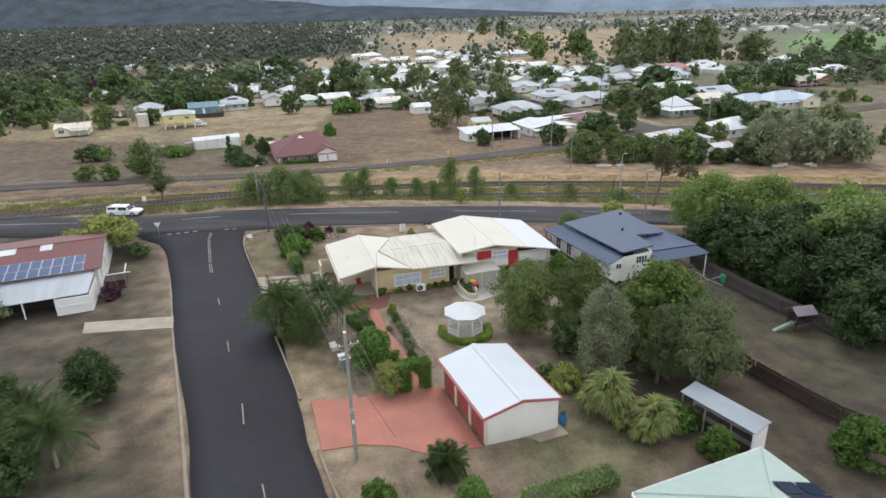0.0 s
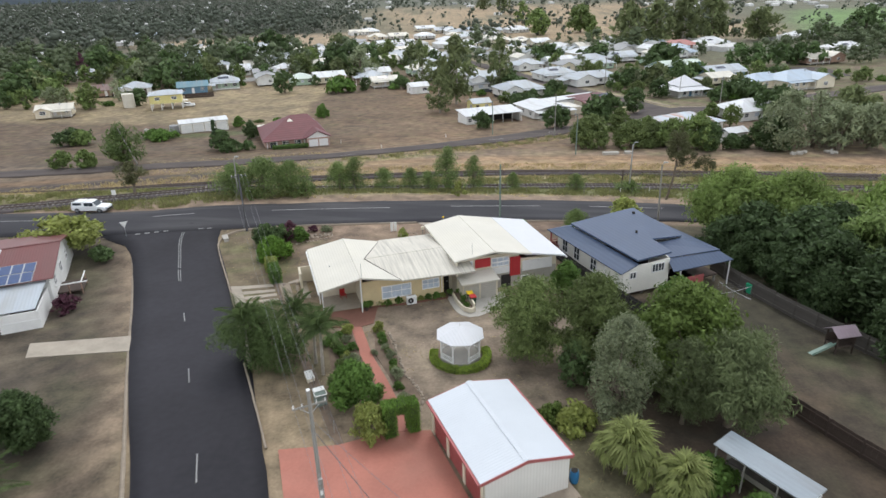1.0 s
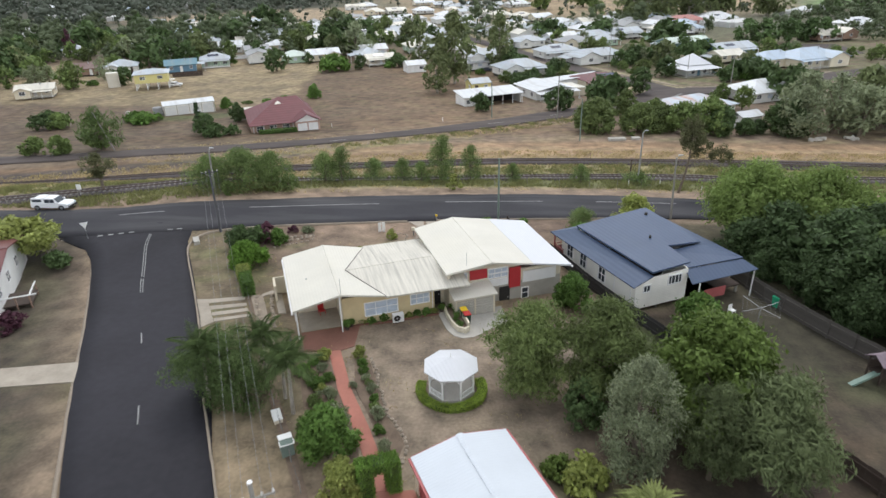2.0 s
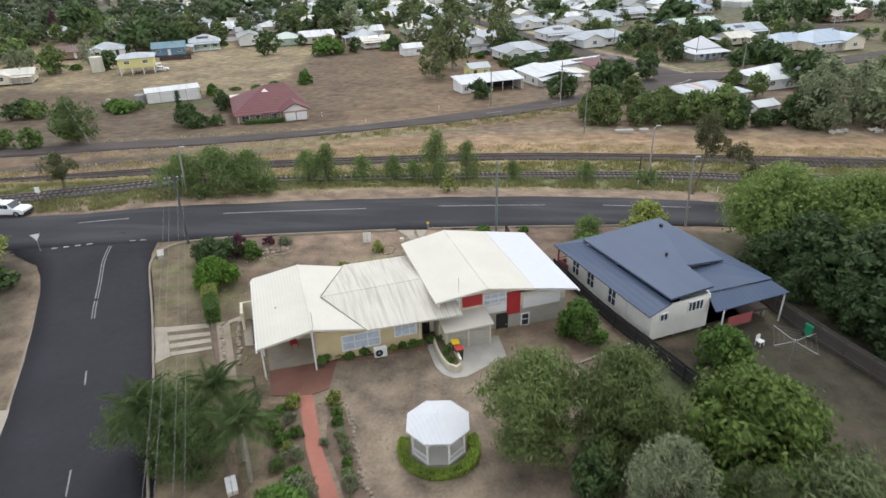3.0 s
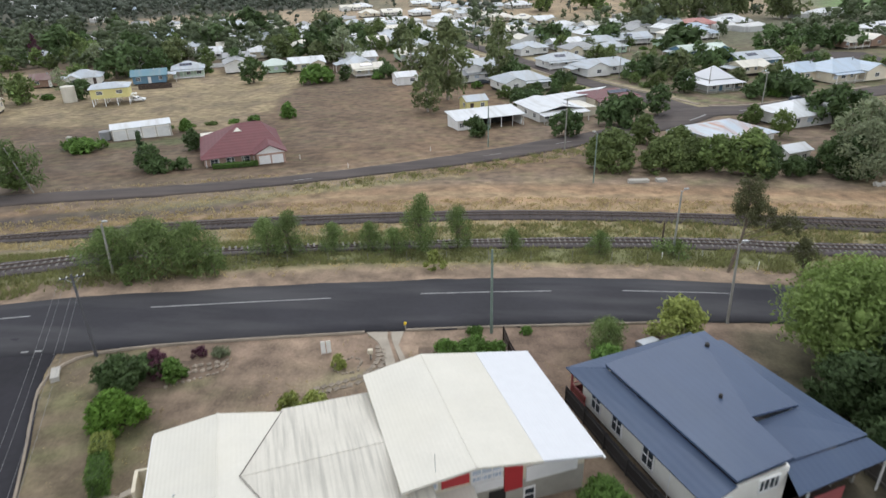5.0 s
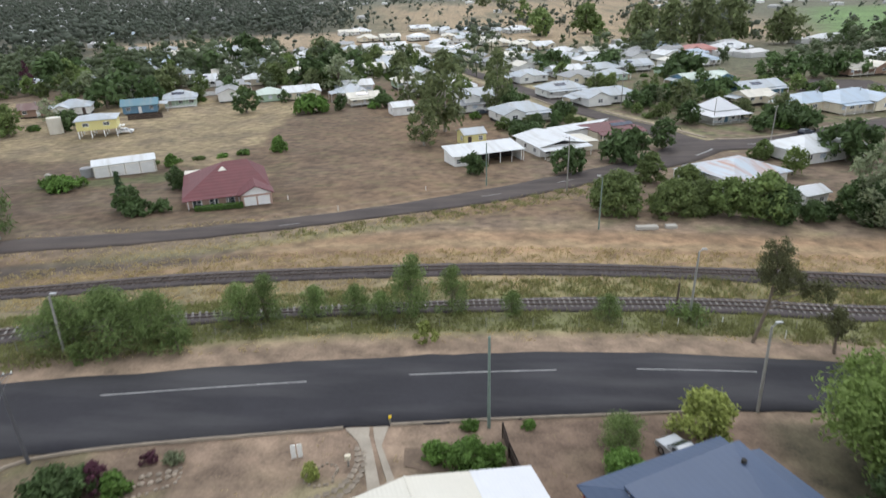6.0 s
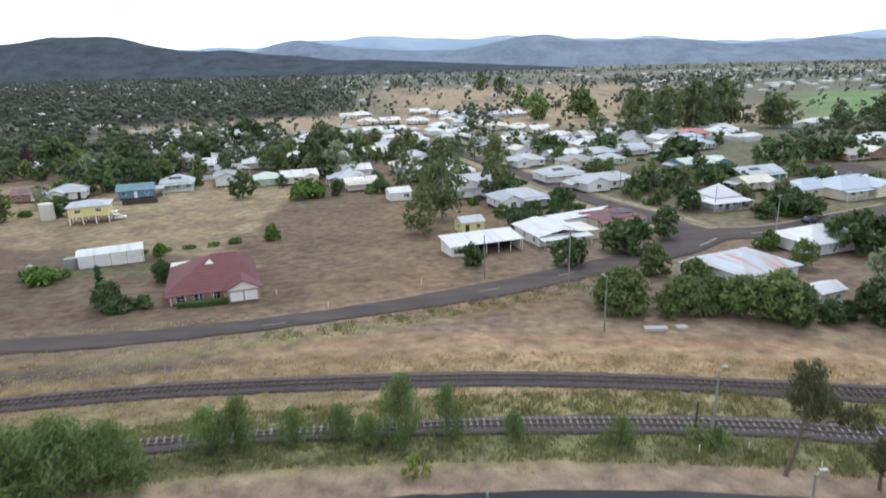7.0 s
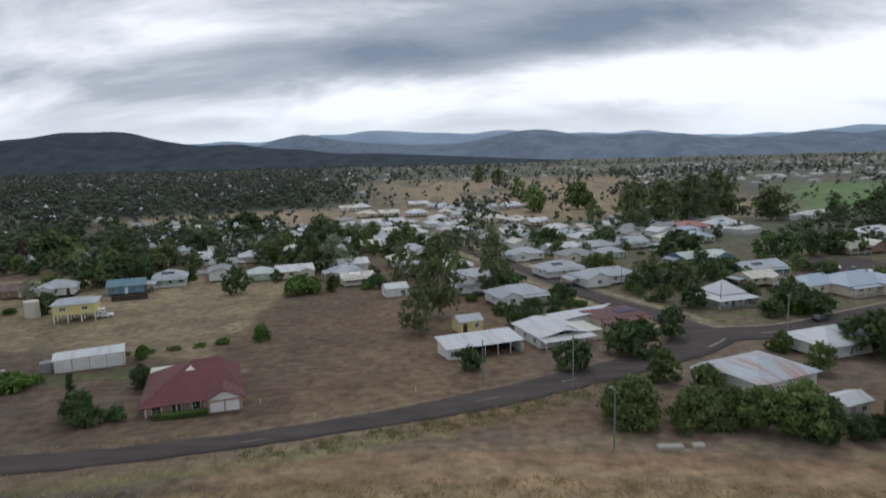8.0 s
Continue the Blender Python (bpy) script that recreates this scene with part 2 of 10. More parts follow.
SHEDWALL = material("pale_shed_wall", (0.72, 0.70, 0.66), 0.6, vary=0.08, scale=0.6, wave=(0.2, "X", 0.3))
DRIVE = material("worn_drive_concrete", (0.34, 0.30, 0.245), 0.9, vary=0.2, scale=0.8, fine=6)
DUSTY = material("dusty_concrete", (0.27, 0.225, 0.175), 0.9, vary=0.25, scale=0.8, fine=6)
SOIL = material("garden_soil", (0.15, 0.11, 0.08), 0.95, vary=0.35, scale=1.2, fine=9, bump=0.5)


def roof_sheet(name, colour, dirt=0.3, tint=(0.30, 0.28, 0.24), depth=0.5, pitch=0.3, axis="X"):
    return material(name, colour, 0.5, 0.0, vary=0.07, scale=0.35, fine=5, bump=0.05, wave=(pitch, axis, depth), streak=((0.9, 0.12, 0.12), dirt, tint))


ROOF_WHITE = roof_sheet("white_roof_sheet", (0.60, 0.62, 0.64), 0.4)
ROOF_PALE = roof_sheet("pale_grey_roof_sheet", (0.40, 0.44, 0.48), 0.5)
ROOF_CREAM = roof_sheet("cream_roof_sheet", (0.62, 0.59, 0.51), 0.3)
ROOF_GREY = roof_sheet("grey_roof_sheet", (0.27, 0.28, 0.29), 0.35)
ROOF_BLUEGREY = roof_sheet("blue_grey_roof_sheet", (0.38, 0.46, 0.55), 0.3)
ROOF_MAUVE = roof_sheet("mauve_grey_roof_sheet", (0.24, 0.19, 0.22), 0.3)
ROOF_TEAL = roof_sheet("blue_roof_sheet", (0.10, 0.21, 0.26), 0.3)
ROOF_BROWN = roof_sheet("brown_roof_sheet", (0.16, 0.09, 0.08), 0.3)
ROOF_PINK = roof_sheet("dusty_red_roof_sheet", (0.40, 0.16, 0.14), 0.3)
ROOF_PALEGREEN = roof_sheet("pale_green_roof_sheet", (0.50, 0.58, 0.52), 0.25)
ROOF_RED = material("dark_red_tile", (0.122, 0.031, 0.036), 0.6, vary=0.16, scale=0.5, fine=5, wave=(0.32, "Z", 0.8))
ROOF_REDOLD = roof_sheet("faded_red_roof_sheet", (0.150, 0.050, 0.048), 0.4, (0.125, 0.068, 0.062), 0.5, 0.25)
ROOF_NAVY = roof_sheet("slate_blue_roof_sheet", (0.052, 0.078, 0.138), 0.2, (0.08, 0.11, 0.16), 0.3, 0.45)
ROOF_LEAN = roof_sheet("weathered_lean_to_sheet", (0.26, 0.30, 0.335), 0.85, (0.17, 0.165, 0.16))
ROOF_RUST = roof_sheet("pale_roof_sheet_with_rust", (0.44, 0.50, 0.56), 0.9, (0.40, 0.20, 0.12))
ROOF_OFFWHITE = material("off_white_painted_roof", (0.60, 0.575, 0.505), 0.6, vary=0.06, scale=0.4, fine=4, wave=(0.25, "X", 0.35), streak=((0.25, 0.25, 1), 0.25, (0.61, 0.575, 0.47)))
ROOF_STAINED = material("weathered_white_roof", (0.57, 0.54, 0.47), 0.65, vary=0.08, scale=0.5, fine=5, wave=(0.25, "X", 0.5), streak=((5.2, 0.22, 0.4), 0.75, (0.34, 0.325, 0.285)))
ROOF_NEWWHITE = material("bright_white_roof", (0.60, 0.61, 0.635), 0.4, vary=0.03, wave=(0.25, "X", 0.4))
ROOF_SHED = material("white_shed_roof", (0.54, 0.575, 0.615), 0.4, vary=0.04, scale=0.4, wave=(0.2, "Y", 0.4), streak=((0.2, 0.9, 1), 0.15, (0.62, 0.66, 0.72)))
ROOF_SEAGREEN = material("pale_sea_green_roof", (0.37, 0.46, 0.425), 0.5, vary=0.06, wave=(0.25, "X", 0.6), streak=((0.9, 0.15, 1), 0.2, (0.40, 0.50, 0.45)))

LEAF = {
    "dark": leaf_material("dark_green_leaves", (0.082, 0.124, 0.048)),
    "mango": leaf_material("glossy_green_leaves", (0.112, 0.160, 0.040)),
    "silver": leaf_material("silver_green_leaves", (0.235, 0.268, 0.160), 0.35),
    "feather": leaf_material("grey_green_needles", (0.128, 0.158, 0.072)),
    "olive": leaf_material("olive_leaves", (0.150, 0.205, 0.068)),
    "yellow": leaf_material("yellow_green_leaves", (0.247, 0.277, 0.083)),
    "light": leaf_material("light_green_leaves", (0.185, 0.250, 0.076), 0.35),
    "purple": leaf_material("purple_leaves", (0.100, 0.042, 0.060)),
    "rail": leaf_material("scrub_leaves", (0.165, 0.225, 0.080), 0.35),
    "gum": leaf_material("gum_leaves", (0.120, 0.125, 0.060)),
    "tall": leaf_material("eucalypt_leaves", (0.150, 0.178, 0.080), 0.3),
    "shrub": leaf_material("shrub_leaves", (0.110, 0.190, 0.044)),
    "ball": leaf_material("bright_bush_leaves", (0.150, 0.270, 0.045)),
    "yellowshrub": leaf_material("yellow_shrub_leaves", (0.255, 0.290, 0.082)),
    "fig": leaf_material("dull_dark_leaves", (0.058, 0.088, 0.036)),
    "acacia": leaf_material("airy_feathery_leaves", (0.112, 0.162, 0.058), 0.35),
    "arch": leaf_material("arch_hedge_leaves", (0.165, 0.280, 0.055)),
    "row": leaf_material("dense_green_leaves", (0.094, 0.145, 0.055)),
    "thicket": leaf_material("thicket_leaves", (0.130, 0.168, 0.060)),
    "wattle": leaf_material("feathery_olive_leaves", (0.142, 0.182, 0.064)),
    "palmdark": leaf_material("dark_palm_fronds", (0.092, 0.130, 0.050)),
    "pine": leaf_material("conifer_needles", (0.060, 0.098, 0.045)),
    "palm": leaf_material("palm_fronds", (0.190, 0.218, 0.075)),
    "hedge": leaf_material("clipped_hedge_leaves", (0.270, 0.360, 0.066)),
    # leaf colour of the farthest trees greyed to stand for haze
    "farther": leaf_material("hazed_far_woodland", (0.098, 0.114, 0.086), 0.2, 0.02, 0.3, 0.14),
    "far": leaf_material("distant_woodland", (0.098, 0.122, 0.066), 0.2, 0.03, 0.4, 0.22),
}
ROOF_MAROON = roof_sheet("maroon_roof_sheet", (0.12, 0.030, 0.034), 0.3, (0.10, 0.05, 0.05))
GRASS_DRY = leaf_material("dry_grass_blades", (0.50, 0.41, 0.22), 0.5)
GRASS_GREEN = leaf_material("green_grass_blades", (0.25, 0.258, 0.110), 0.5)


# ---- mesh helpers ----
def mesh_np(name, verts, faces, mat):
    """Mesh from arrays whose faces all have the same number of corners."""
    me = bpy.data.meshes.new(name)
    verts, faces = np.asarray(verts, np.float32), np.asarray(faces, np.int32)
    n, k = faces.shape
    me.vertices.add(len(verts))
    me.vertices.foreach_set("co", verts.ravel())
    me.loops.add(n * k)
    me.loops.foreach_set("vertex_index", faces.ravel())
    me.polygons.add(n)
    me.polygons.foreach_set("loop_start", np.arange(0, n * k, k, dtype=np.int32))
    me.update(calc_edges=True)
    me.materials.append(mat)
    return me


def part(name, bm, mat, parent=None, label=""):
    """Links a bmesh as ONE mesh object under a thing or a part."""
    if not isinstance(bm, bpy.types.Mesh):
        bmesh.ops.recalc_face_normals(bm, faces=bm.faces)
        me = bpy.data.meshes.new(name)
        bm.to_mesh(me)
        bm.free()
        me.materials.append(mat)
    else:
        me = bm
    ob = new(name, me)
    ob.parent = parent
    return tagged(ob, label)


def thing(name, m, label, category, group="", kind=""):
    ob = new(name)
    ob.empty_display_size = 0.2
    ob.matrix_basis = m
    return tagged(ob, label, category, group, kind)


def box(bm, x0, x1, y0, y1, z0, z1, m=None):
    vs = [bm.verts.new((x, y, z)) for z in (z0, z1) for y in (y0, y1) for x in (x0, x1)]
    for f in ((0, 2, 3, 1), (4, 5, 7, 6), (0, 1, 5, 4), (2, 6, 7, 3), (0, 4, 6, 2), (1, 3, 7, 5)):
        bm.faces.new([vs[i] for i in f])
    if m is not None:
        bmesh.ops.transform(bm, matrix=m, verts=vs)
    return bm


def boxes(*rows):
    bm = bmesh.new()
    for r in rows:
        box(bm, *r)
    return bm


def bevelled(bm, w):
    bmesh.ops.bevel(bm, geom=bm.edges[:], offset=w, segments=1, affect="EDGES")
    return bm


def tube(bm, a, b, ra, rb, n=8):
    """Tapered round bar from a to b."""
    a, b = Vector(a), Vector(b)
    q = (b - a).to_track_quat("Z", "Y")
    rings = []
    for c, r in ((a, ra), (b, rb)):
        rings.append([bm.verts.new(c + q @ Vector((r * math.cos(6.2832 * i / n), r * math.sin(6.2832 * i / n), 0))) for i in range(n)])
    for i in range(n):
        bm.faces.new((rings[0][i], rings[0][(i + 1) % n], rings[1][(i + 1) % n], rings[1][i]))
    bm.faces.new(rings[0][::-1])
    bm.faces.new(rings[1])
    return bm


def bar(a, b, ra, rb=None, n=8):
    return tube(bmesh.new(), a, b, ra, ra if rb is None else rb, n)


def slab(corners, thick):
    """A sheet with thickness: corner loops (lists of 3D corners) are the top faces."""
    bm = bmesh.new()
    cache = {}
    def v(p):
        key = tuple(round(c, 4) for c in p)
        if key not in cache:
            cache[key] = bm.verts.new(p)
        return cache[key]
    for loop in corners:
        bm.faces.new([v(p) for p in loop])
    bmesh.ops.recalc_face_normals(bm, faces=bm.faces)
    if sum(f.normal.z * f.calc_area() for f in bm.faces) < 0:
        bmesh.ops.reverse_faces(bm, faces=bm.faces)
    top = bm.faces[:]
    ret = bmesh.ops.extrude_face_region(bm, geom=top)
    down = [e for e in ret["geom"] if isinstance(e, bmesh.types.BMVert)]
    bmesh.ops.translate(bm, vec=(0, 0, thick), verts=down)
    return bm


def spline(points, step):
    """Smooth line through 2D or wider rows (Catmull-Rom), sampled about every step."""
    P = np.array(points, float)
    P = np.vstack([2 * P[0] - P[1], P, 2 * P[-1] - P[-2]])
    out = []
    for i in range(1, len(P) - 2):
        a, b, c, d = P[i - 1:i + 3]
        n = max(2, int(np.hypot(*(c - b)[:2]) / step))
        for t in np.arange(n) / n:
            out.append(0.5 * (2 * b + (c - a) * t + (2 * a - 5 * b + 4 * c - d) * t ** 2 + (3 * b - a - 3 * c + d) * t ** 3))
    out.append(P[-2])
    return np.array(out)


def strip_mesh(name, line, half, lift, mat, across=6, thick=0.25, jitter=0.0, seed=1):
    """A road-like strip draped on the ground, its edges turned down. line rows: x, y (, half width)."""
    rng = np.random.default_rng(seed)
    L = np.asarray(line)
    t = np.gradient(L[:, :2], axis=0)
    t /= np.linalg.norm(t, axis=1)[:, None]
    nrm = np.stack([-t[:, 1], t[:, 0]], 1)
    hw = L[:, 2] if L.shape[1] > 2 else np.full(len(L), half)
    ks = np.linspace(-1, 1, across + 1)
    cols = []
    for j, k in enumerate(np.concatenate([[-1], ks, [1]])):
        w = hw * k
        if abs(k) == 1:
            w = w + np.sign(k) * jitter * rng.normal(size=len(L))
        p = L[:, :2] + nrm * w[:, None]
        z = gz(p[:, 0], p[:, 1]) + (lift if 0 < j < across + 2 else lift - thick)
        if j in (0, across + 2):
            p = cols[-1][:, :2] if j else L[:, :2] - nrm * hw[:, None]
        cols.append(np.column_stack([p, z]))
    cols[0][:, :2] = cols[1][:, :2]
    V = np.stack(cols, 1)
    n, m = V.shape[:2]
    idx = np.arange(n * m).reshape(n, m)
    F = np.stack([idx[:-1, :-1], idx[:-1, 1:], idx[1:, 1:], idx[1:, :-1]], -1).reshape(-1, 4)
    return mesh_np(name, V.reshape(-1, 3), F, mat)


def patch(name, outline, lift, mat, label, category, kind="structure", thick=0.2):
    """A flat paved or planted patch with an outline of x, y corners, laid on the ground's slope."""
    bm = bmesh.new()
    vs = [bm.verts.new((x, y, gzf(x, y) + lift)) for x, y in outline]
    f = bm.faces.new(vs)
    if f.normal.z < 0:
        f.normal_flip()
    bm.normal_update()
    ret = bmesh.ops.extrude_face_region(bm, geom=[f])
    down = [e for e in ret["geom"] if isinstance(e, bmesh.types.BMVert)]
    s = 1 if f.normal.z < 0 else -1
    bmesh.ops.translate(bm, vec=(0, 0, -thick), verts=vs)
    ob = part(name, bm, mat)
    return tagged(ob, label, category, kind=kind)


def at(x, y, rz=0, dz=0.0):
    return pose(x, y, gzf(x, y) + dz, 0, 0, rz)


def polytube(bm, pts, r, n=5):
    """One unbroken round line through points; r may be a list."""
    rings = []
    for i, p in enumerate(pts):
        d = (pts[min(i + 1, len(pts) - 1)] - pts[max(i - 1, 0)]).normalized()
        q = d.to_track_quat("Z", "Y")
        rr = r[i] if isinstance(r, list) else r
        rings.append([bm.verts.new(p + q @ Vector((rr * math.cos(6.2832 * k / n), rr * math.sin(6.2832 * k / n), 0))) for k in range(n)])
    for a, b in zip(rings[:-1], rings[1:]):
        for k in range(n):
            bm.faces.new((a[k], a[(k + 1) % n], b[(k + 1) % n], b[k]))
    bm.faces.new(rings[0][::-1])
    bm.faces.new(rings[-1])
    return bm


# ---- ground ----
def wobble(x, y, scale, seed):
    """Smooth irregular field in about -1 to 1."""
    rng = np.random.default_rng(seed)
    out = 0
    for k in range(7):
        a, p = rng.uniform(0, 6.28, 2)
        f = (1 + 0.55 * k) / scale
        out = out + np.sin((x * math.cos(a) + y * math.sin(a)) * f * 6.28 + p + 1.3 * np.sin(y * f * 2 + a)) / (1 + 0.5 * k)
    return out / 2.4


def soft(v, edge, width):
    return 1 / (1 + np.exp(-(v - edge) / width * 4))


def near_line(x, y, pts):
    """Distance to a smooth line."""
    L = spline(pts, 3.0)[:, :2]
    d = np.full(x.shape, 1e9)
    for a, b in zip(L[:-1], L[1:]):
        ab = b - a
        t = np.clip(((x - a[0]) * ab[0] + (y - a[1]) * ab[1]) / ab.dot(ab), 0, 1)
        d = np.minimum(d, np.hypot(x - a[0] - t * ab[0], y - a[1] - t * ab[1]))
    return d


MAIN_ROAD = [(-260, 87, 4.0), (-99, 84.2, 4.0), (-58, 83.2, 4.0), (-40, 82.9, 4.0), (-30, 84.1, 4.5), (-20, 85.8, 4.6), (-5, 88.4, 4.65), (10, 90.3, 4.75), (20, 91.0, 4.5), (30, 91.3, 4.1), (42, 90.6, 3.8), (59, 88.4, 3.8), (98, 81, 3.9), (220, 45, 4.0)]
CLEARING = -0.15  # below this the western wood opens into paddocks
SIDE_ROAD = [(-33.2, 82.0, 8.0), (-31.8, 79.2, 6.2), (-30.4, 75.8, 4.75), (-25.3, 64.5, 4.5), (-19.45, 50.8, 4.45), (-14.45, 38.9, 3.85), (-10.9, 30.0, 3.7), (2.3, 0, 3.7), (28, -58, 3.7)]
FAR_ROAD = [(-260, 104, 2.8), (-130, 121, 3.0), (-57, 131.8, 3.0), (-34.6, 135.2, 2.8), (-11.3, 142.5, 3.0), (9.6, 151.5, 3.8), (22, 158.5, 4.2), (40, 169.5, 4.4), (54, 179.5, 5.2), (64, 190, 6.0)]
CROSS_ROAD = [(52, 178, 4.2), (66, 190.5, 5.4), (76, 191.5, 5.2), (87, 194, 4.8), (104, 203, 4.6), (170, 236, 4.4), (330, 318, 4.4)]
TOWN_STREET = [(68, 186, 5.0), (62.5, 199, 4.6), (59.5, 212, 4.0), (49.5, 238, 3.8), (35.5, 290, 3.8), (12, 370, 3.8), (-14, 450, 3.8)]
RAIL_A = [(-200, 66), (-81, 85), (-42, 94.5), (-20.4, 102.0), (-9.8, 104.8), (6.1, 107.0), (23.2, 107.4), (39, 106.4), (48, 104.6), (106, 96), (220, 68)]
RAIL_B = [(-200, 84), (-90, 104), (-56, 112.4), (-43, 114.8), (-24, 117.6), (6.3, 118.5), (26, 116.9), (52, 112.4), (115, 101), (240, 68)]



def ground():
    def axis(lo, hi, step, far_lo, far_hi):
        core = np.arange(lo, hi + step, step)
        up, down, s = [], [], step
        v = core[-1]
        while v < far_hi:
            s *= 1.12
            v += s
            up.append(v)
        v, s = core[0], step
        while v > far_lo:
            s *= 1.12
            v -= s
            down.append(v)
        return np.concatenate([down[::-1], core, up])
    xs, ys = axis(-110, 130, 1.2, -4300, 4300), axis(24, 300, 1.2, -900, 4700)
    X, Y = np.meshgrid(xs, ys)
    Z = gz(X, Y) + 0.05 * wobble(X, Y, 9, 3) * np.clip((Y - 20) / 20, 0, 1)
    # colours of soil and grass, zone by zone, some with tree shade painted in
    yard = np.array((0.200, 0.148, 0.106))
    straw = np.array((0.305, 0.238, 0.138))
    brown = np.array((0.172, 0.115, 0.072))
    bare = np.array((0.262, 0.196, 0.138))
    green = np.array((0.120, 0.150, 0.055))
    orange = np.array((0.265, 0.170, 0.100))
    C = np.empty(X.shape + (3,))
    C[:] = yard
    def lay(mask, colour, amount=1.0):
        k = np.clip(mask * amount, 0, 1)[..., None]
        C[:] = C * (1 - k) + np.array(colour) * k
    w1, w2, w3 = wobble(X, Y, 26, 5), wobble(X, Y, 8, 7), wobble(X, Y, 90, 9)
    lay(soft(w1 + 0.4 * w2, 0.35, 0.5), straw, 0.55)
    lay(soft(w2 - 0.3 * w1, 0.55, 0.4), green, 0.35)
    # railway corridor
    dA, dB = near_line(X, Y, RAIL_A), near_line(X, Y, RAIL_B)
    dF, dM = near_line(X, Y, FAR_ROAD), near_line(X, Y, MAIN_ROAD)
    north = (Y > 88) & (Y < 190)
    corridor = soft(14 - np.minimum(dA, dB + 2), 0, 6) * north
    lay(corridor, straw * 0.92, 0.9)
    lay(corridor * soft(w2 + 0.6 * w1, -0.1, 0.6), straw * 0.55 + green * 0.45, 0.5)
    near_side = Y < np.interp(X, [-81, -42, -20, 6, 23, 48, 106], [85, 94.5, 102, 107, 107.4, 104.6, 96])
    lay(near_side * soft(3.2 - np.abs(dA - 4.2), 0, 1.6) * north, green * 0.72 + straw * 0.1, 0.85)
    lay(soft(2.2 - np.abs(dA - 3.6), 0, 1.4) * north * soft(w2 + 0.4 * w1, -0.5, 0.5), green * 0.75 + straw * 0.35, 0.6)
    over = Y > np.interp(X, [-90, -56, -24, 6, 26, 52, 115], [104, 112.4, 117.6, 118.5, 116.9, 112.4, 101])
    between = north * over * soft(dB, 2.6, 0.8)
    lay(between * soft(15 - dB, 0, 3), orange, 0.9)
    lay(between * soft(1.5 - np.abs(dB - 4.6 - 0.8 * w1), 0, 0.8), straw * 0.95, 0.55)
    lay(between * soft(1.2 - np.abs(dB - 9.5 - 1.2 * w1), 0, 0.8), straw * 1.0, 0.5)
    lay(between * soft(-X, 24 + 4 * w2, 7) * soft(2.6 - np.abs(dB - 8.0), 0, 1.2), np.array((0.105, 0.085, 0.074)), 0.9)
    lay(soft(3.3 - np.abs(dF - 6.5), 0, 1.6) * (Y < 175) * soft(X, -46, 14) * (Y < np.interp(X, [-60, 0, 40], [140, 160, 168])), green * 0.55 + straw * 0.5, 0.75)
    # bare verges along the roads
    lay(soft(2.3 - np.abs(dM - 6.2), 0, 1.2), np.array((0.232, 0.168, 0.122)), 0.92)
    dS = near_line(X, Y, SIDE_ROAD)
    lay(soft(1.3 - np.abs(dS - 5.0), 0, 0.9) * (Y < 80), bare, 0.8)
    lay(soft(2.0 - np.abs(dF - 4.6), 0, 1.5), bare * 0.92, 0.75)
    # far side of the line: brown paddock, mown straw, town blocks
    far = soft(Y, 140, 6) * soft(dF, 4, 1.5) * (Y < 420)
    lay(far, brown * 0.96, 0.92)
    lay(far * soft(-X, 44 + 3 * w1, 3) * soft(Y + 0.22 * (X + 60), 186, 5) * soft(292 - Y, 0, 6), straw * 1.32, 0.9)
    lay(far * soft(w1, 0.2, 0.5) * soft(-X, 20, 20), yard * 1.0, 0.5)
    lay(far * soft(3.5 - np.abs(Y - 176 - 0.25 * (X + 45) - 2 * w2), 0, 2) * soft(-X, 33, 6) * soft(X, -75, 8), green, 0.7)
    lay(far * soft(w3 + 0.6 * w1, 0.25, 0.4) * soft(X, -40, 15), orange * 0.75, 0.5)
    lay(far * soft(X, 22, 6) * soft(Y, 150, 8), yard * 0.8, 0.8)
    lay(far * soft(X, 22, 6) * soft(Y, 195, 8) * soft(w2 + 0.5 * w1, -0.1, 0.6), green * 0.8, 0.6)
    lay(soft(w2, 0.5, 0.5) * far, green, 0.25)
    # open country
    open_ = soft(Y, 330, 30)
    lay(open_, np.array((0.115, 0.112, 0.066)), 0.9)
    # floor of the western wood darkened so gaps pass for shade between trees
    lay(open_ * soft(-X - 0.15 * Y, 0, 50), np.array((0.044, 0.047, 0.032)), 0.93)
    lay(open_ * soft(-X - 0.15 * Y, 0, 50) * soft(-wobble(X * 0.35, Y, 75, 37), -CLEARING, 0.12), np.array((0.150, 0.132, 0.082)), 0.9 * soft(640 - Y, 0, 60))
    lay(open_ * soft(X - 0.27 * Y, 60, 60), np.array((0.112, 0.114, 0.076)), 0.75)
    savanna = soft(Y, 480, 60) * soft(1250 - Y, 0, 150) * soft(X + 0.12 * Y, 40, 60) * soft(230 + 0.1 * Y - X, 0, 60)
    lay(savanna * soft(w3 + 0.3 * w1, -0.5, 0.6), np.array((0.330, 0.245, 0.150)), 0.9)
    lay(soft(70 - np.hypot((X + 118) / 1.9, Y - 560), 0, 12), np.array((0.33, 0.25, 0.16)), 0.9)
    lay(soft(Y, 495, 15) * soft(830 - Y, 0, 40) * soft(X - 0.48 * (Y - 505), 272, 20) * soft(560 + 0.5 * (Y - 505) - X, 0, 60), np.array((0.130, 0.215, 0.070)), 0.95)
    lay(soft(Y, 1300, 250) * soft(X + 0.16 * Y, 0, 60), np.array((0.092, 0.102, 0.074)), 0.85)
    lay(soft(Y, 1500, 100) * soft(w3, 0.35, 0.4) * soft(X, 200, 200), np.array((0.30, 0.25, 0.18)), 0.6)
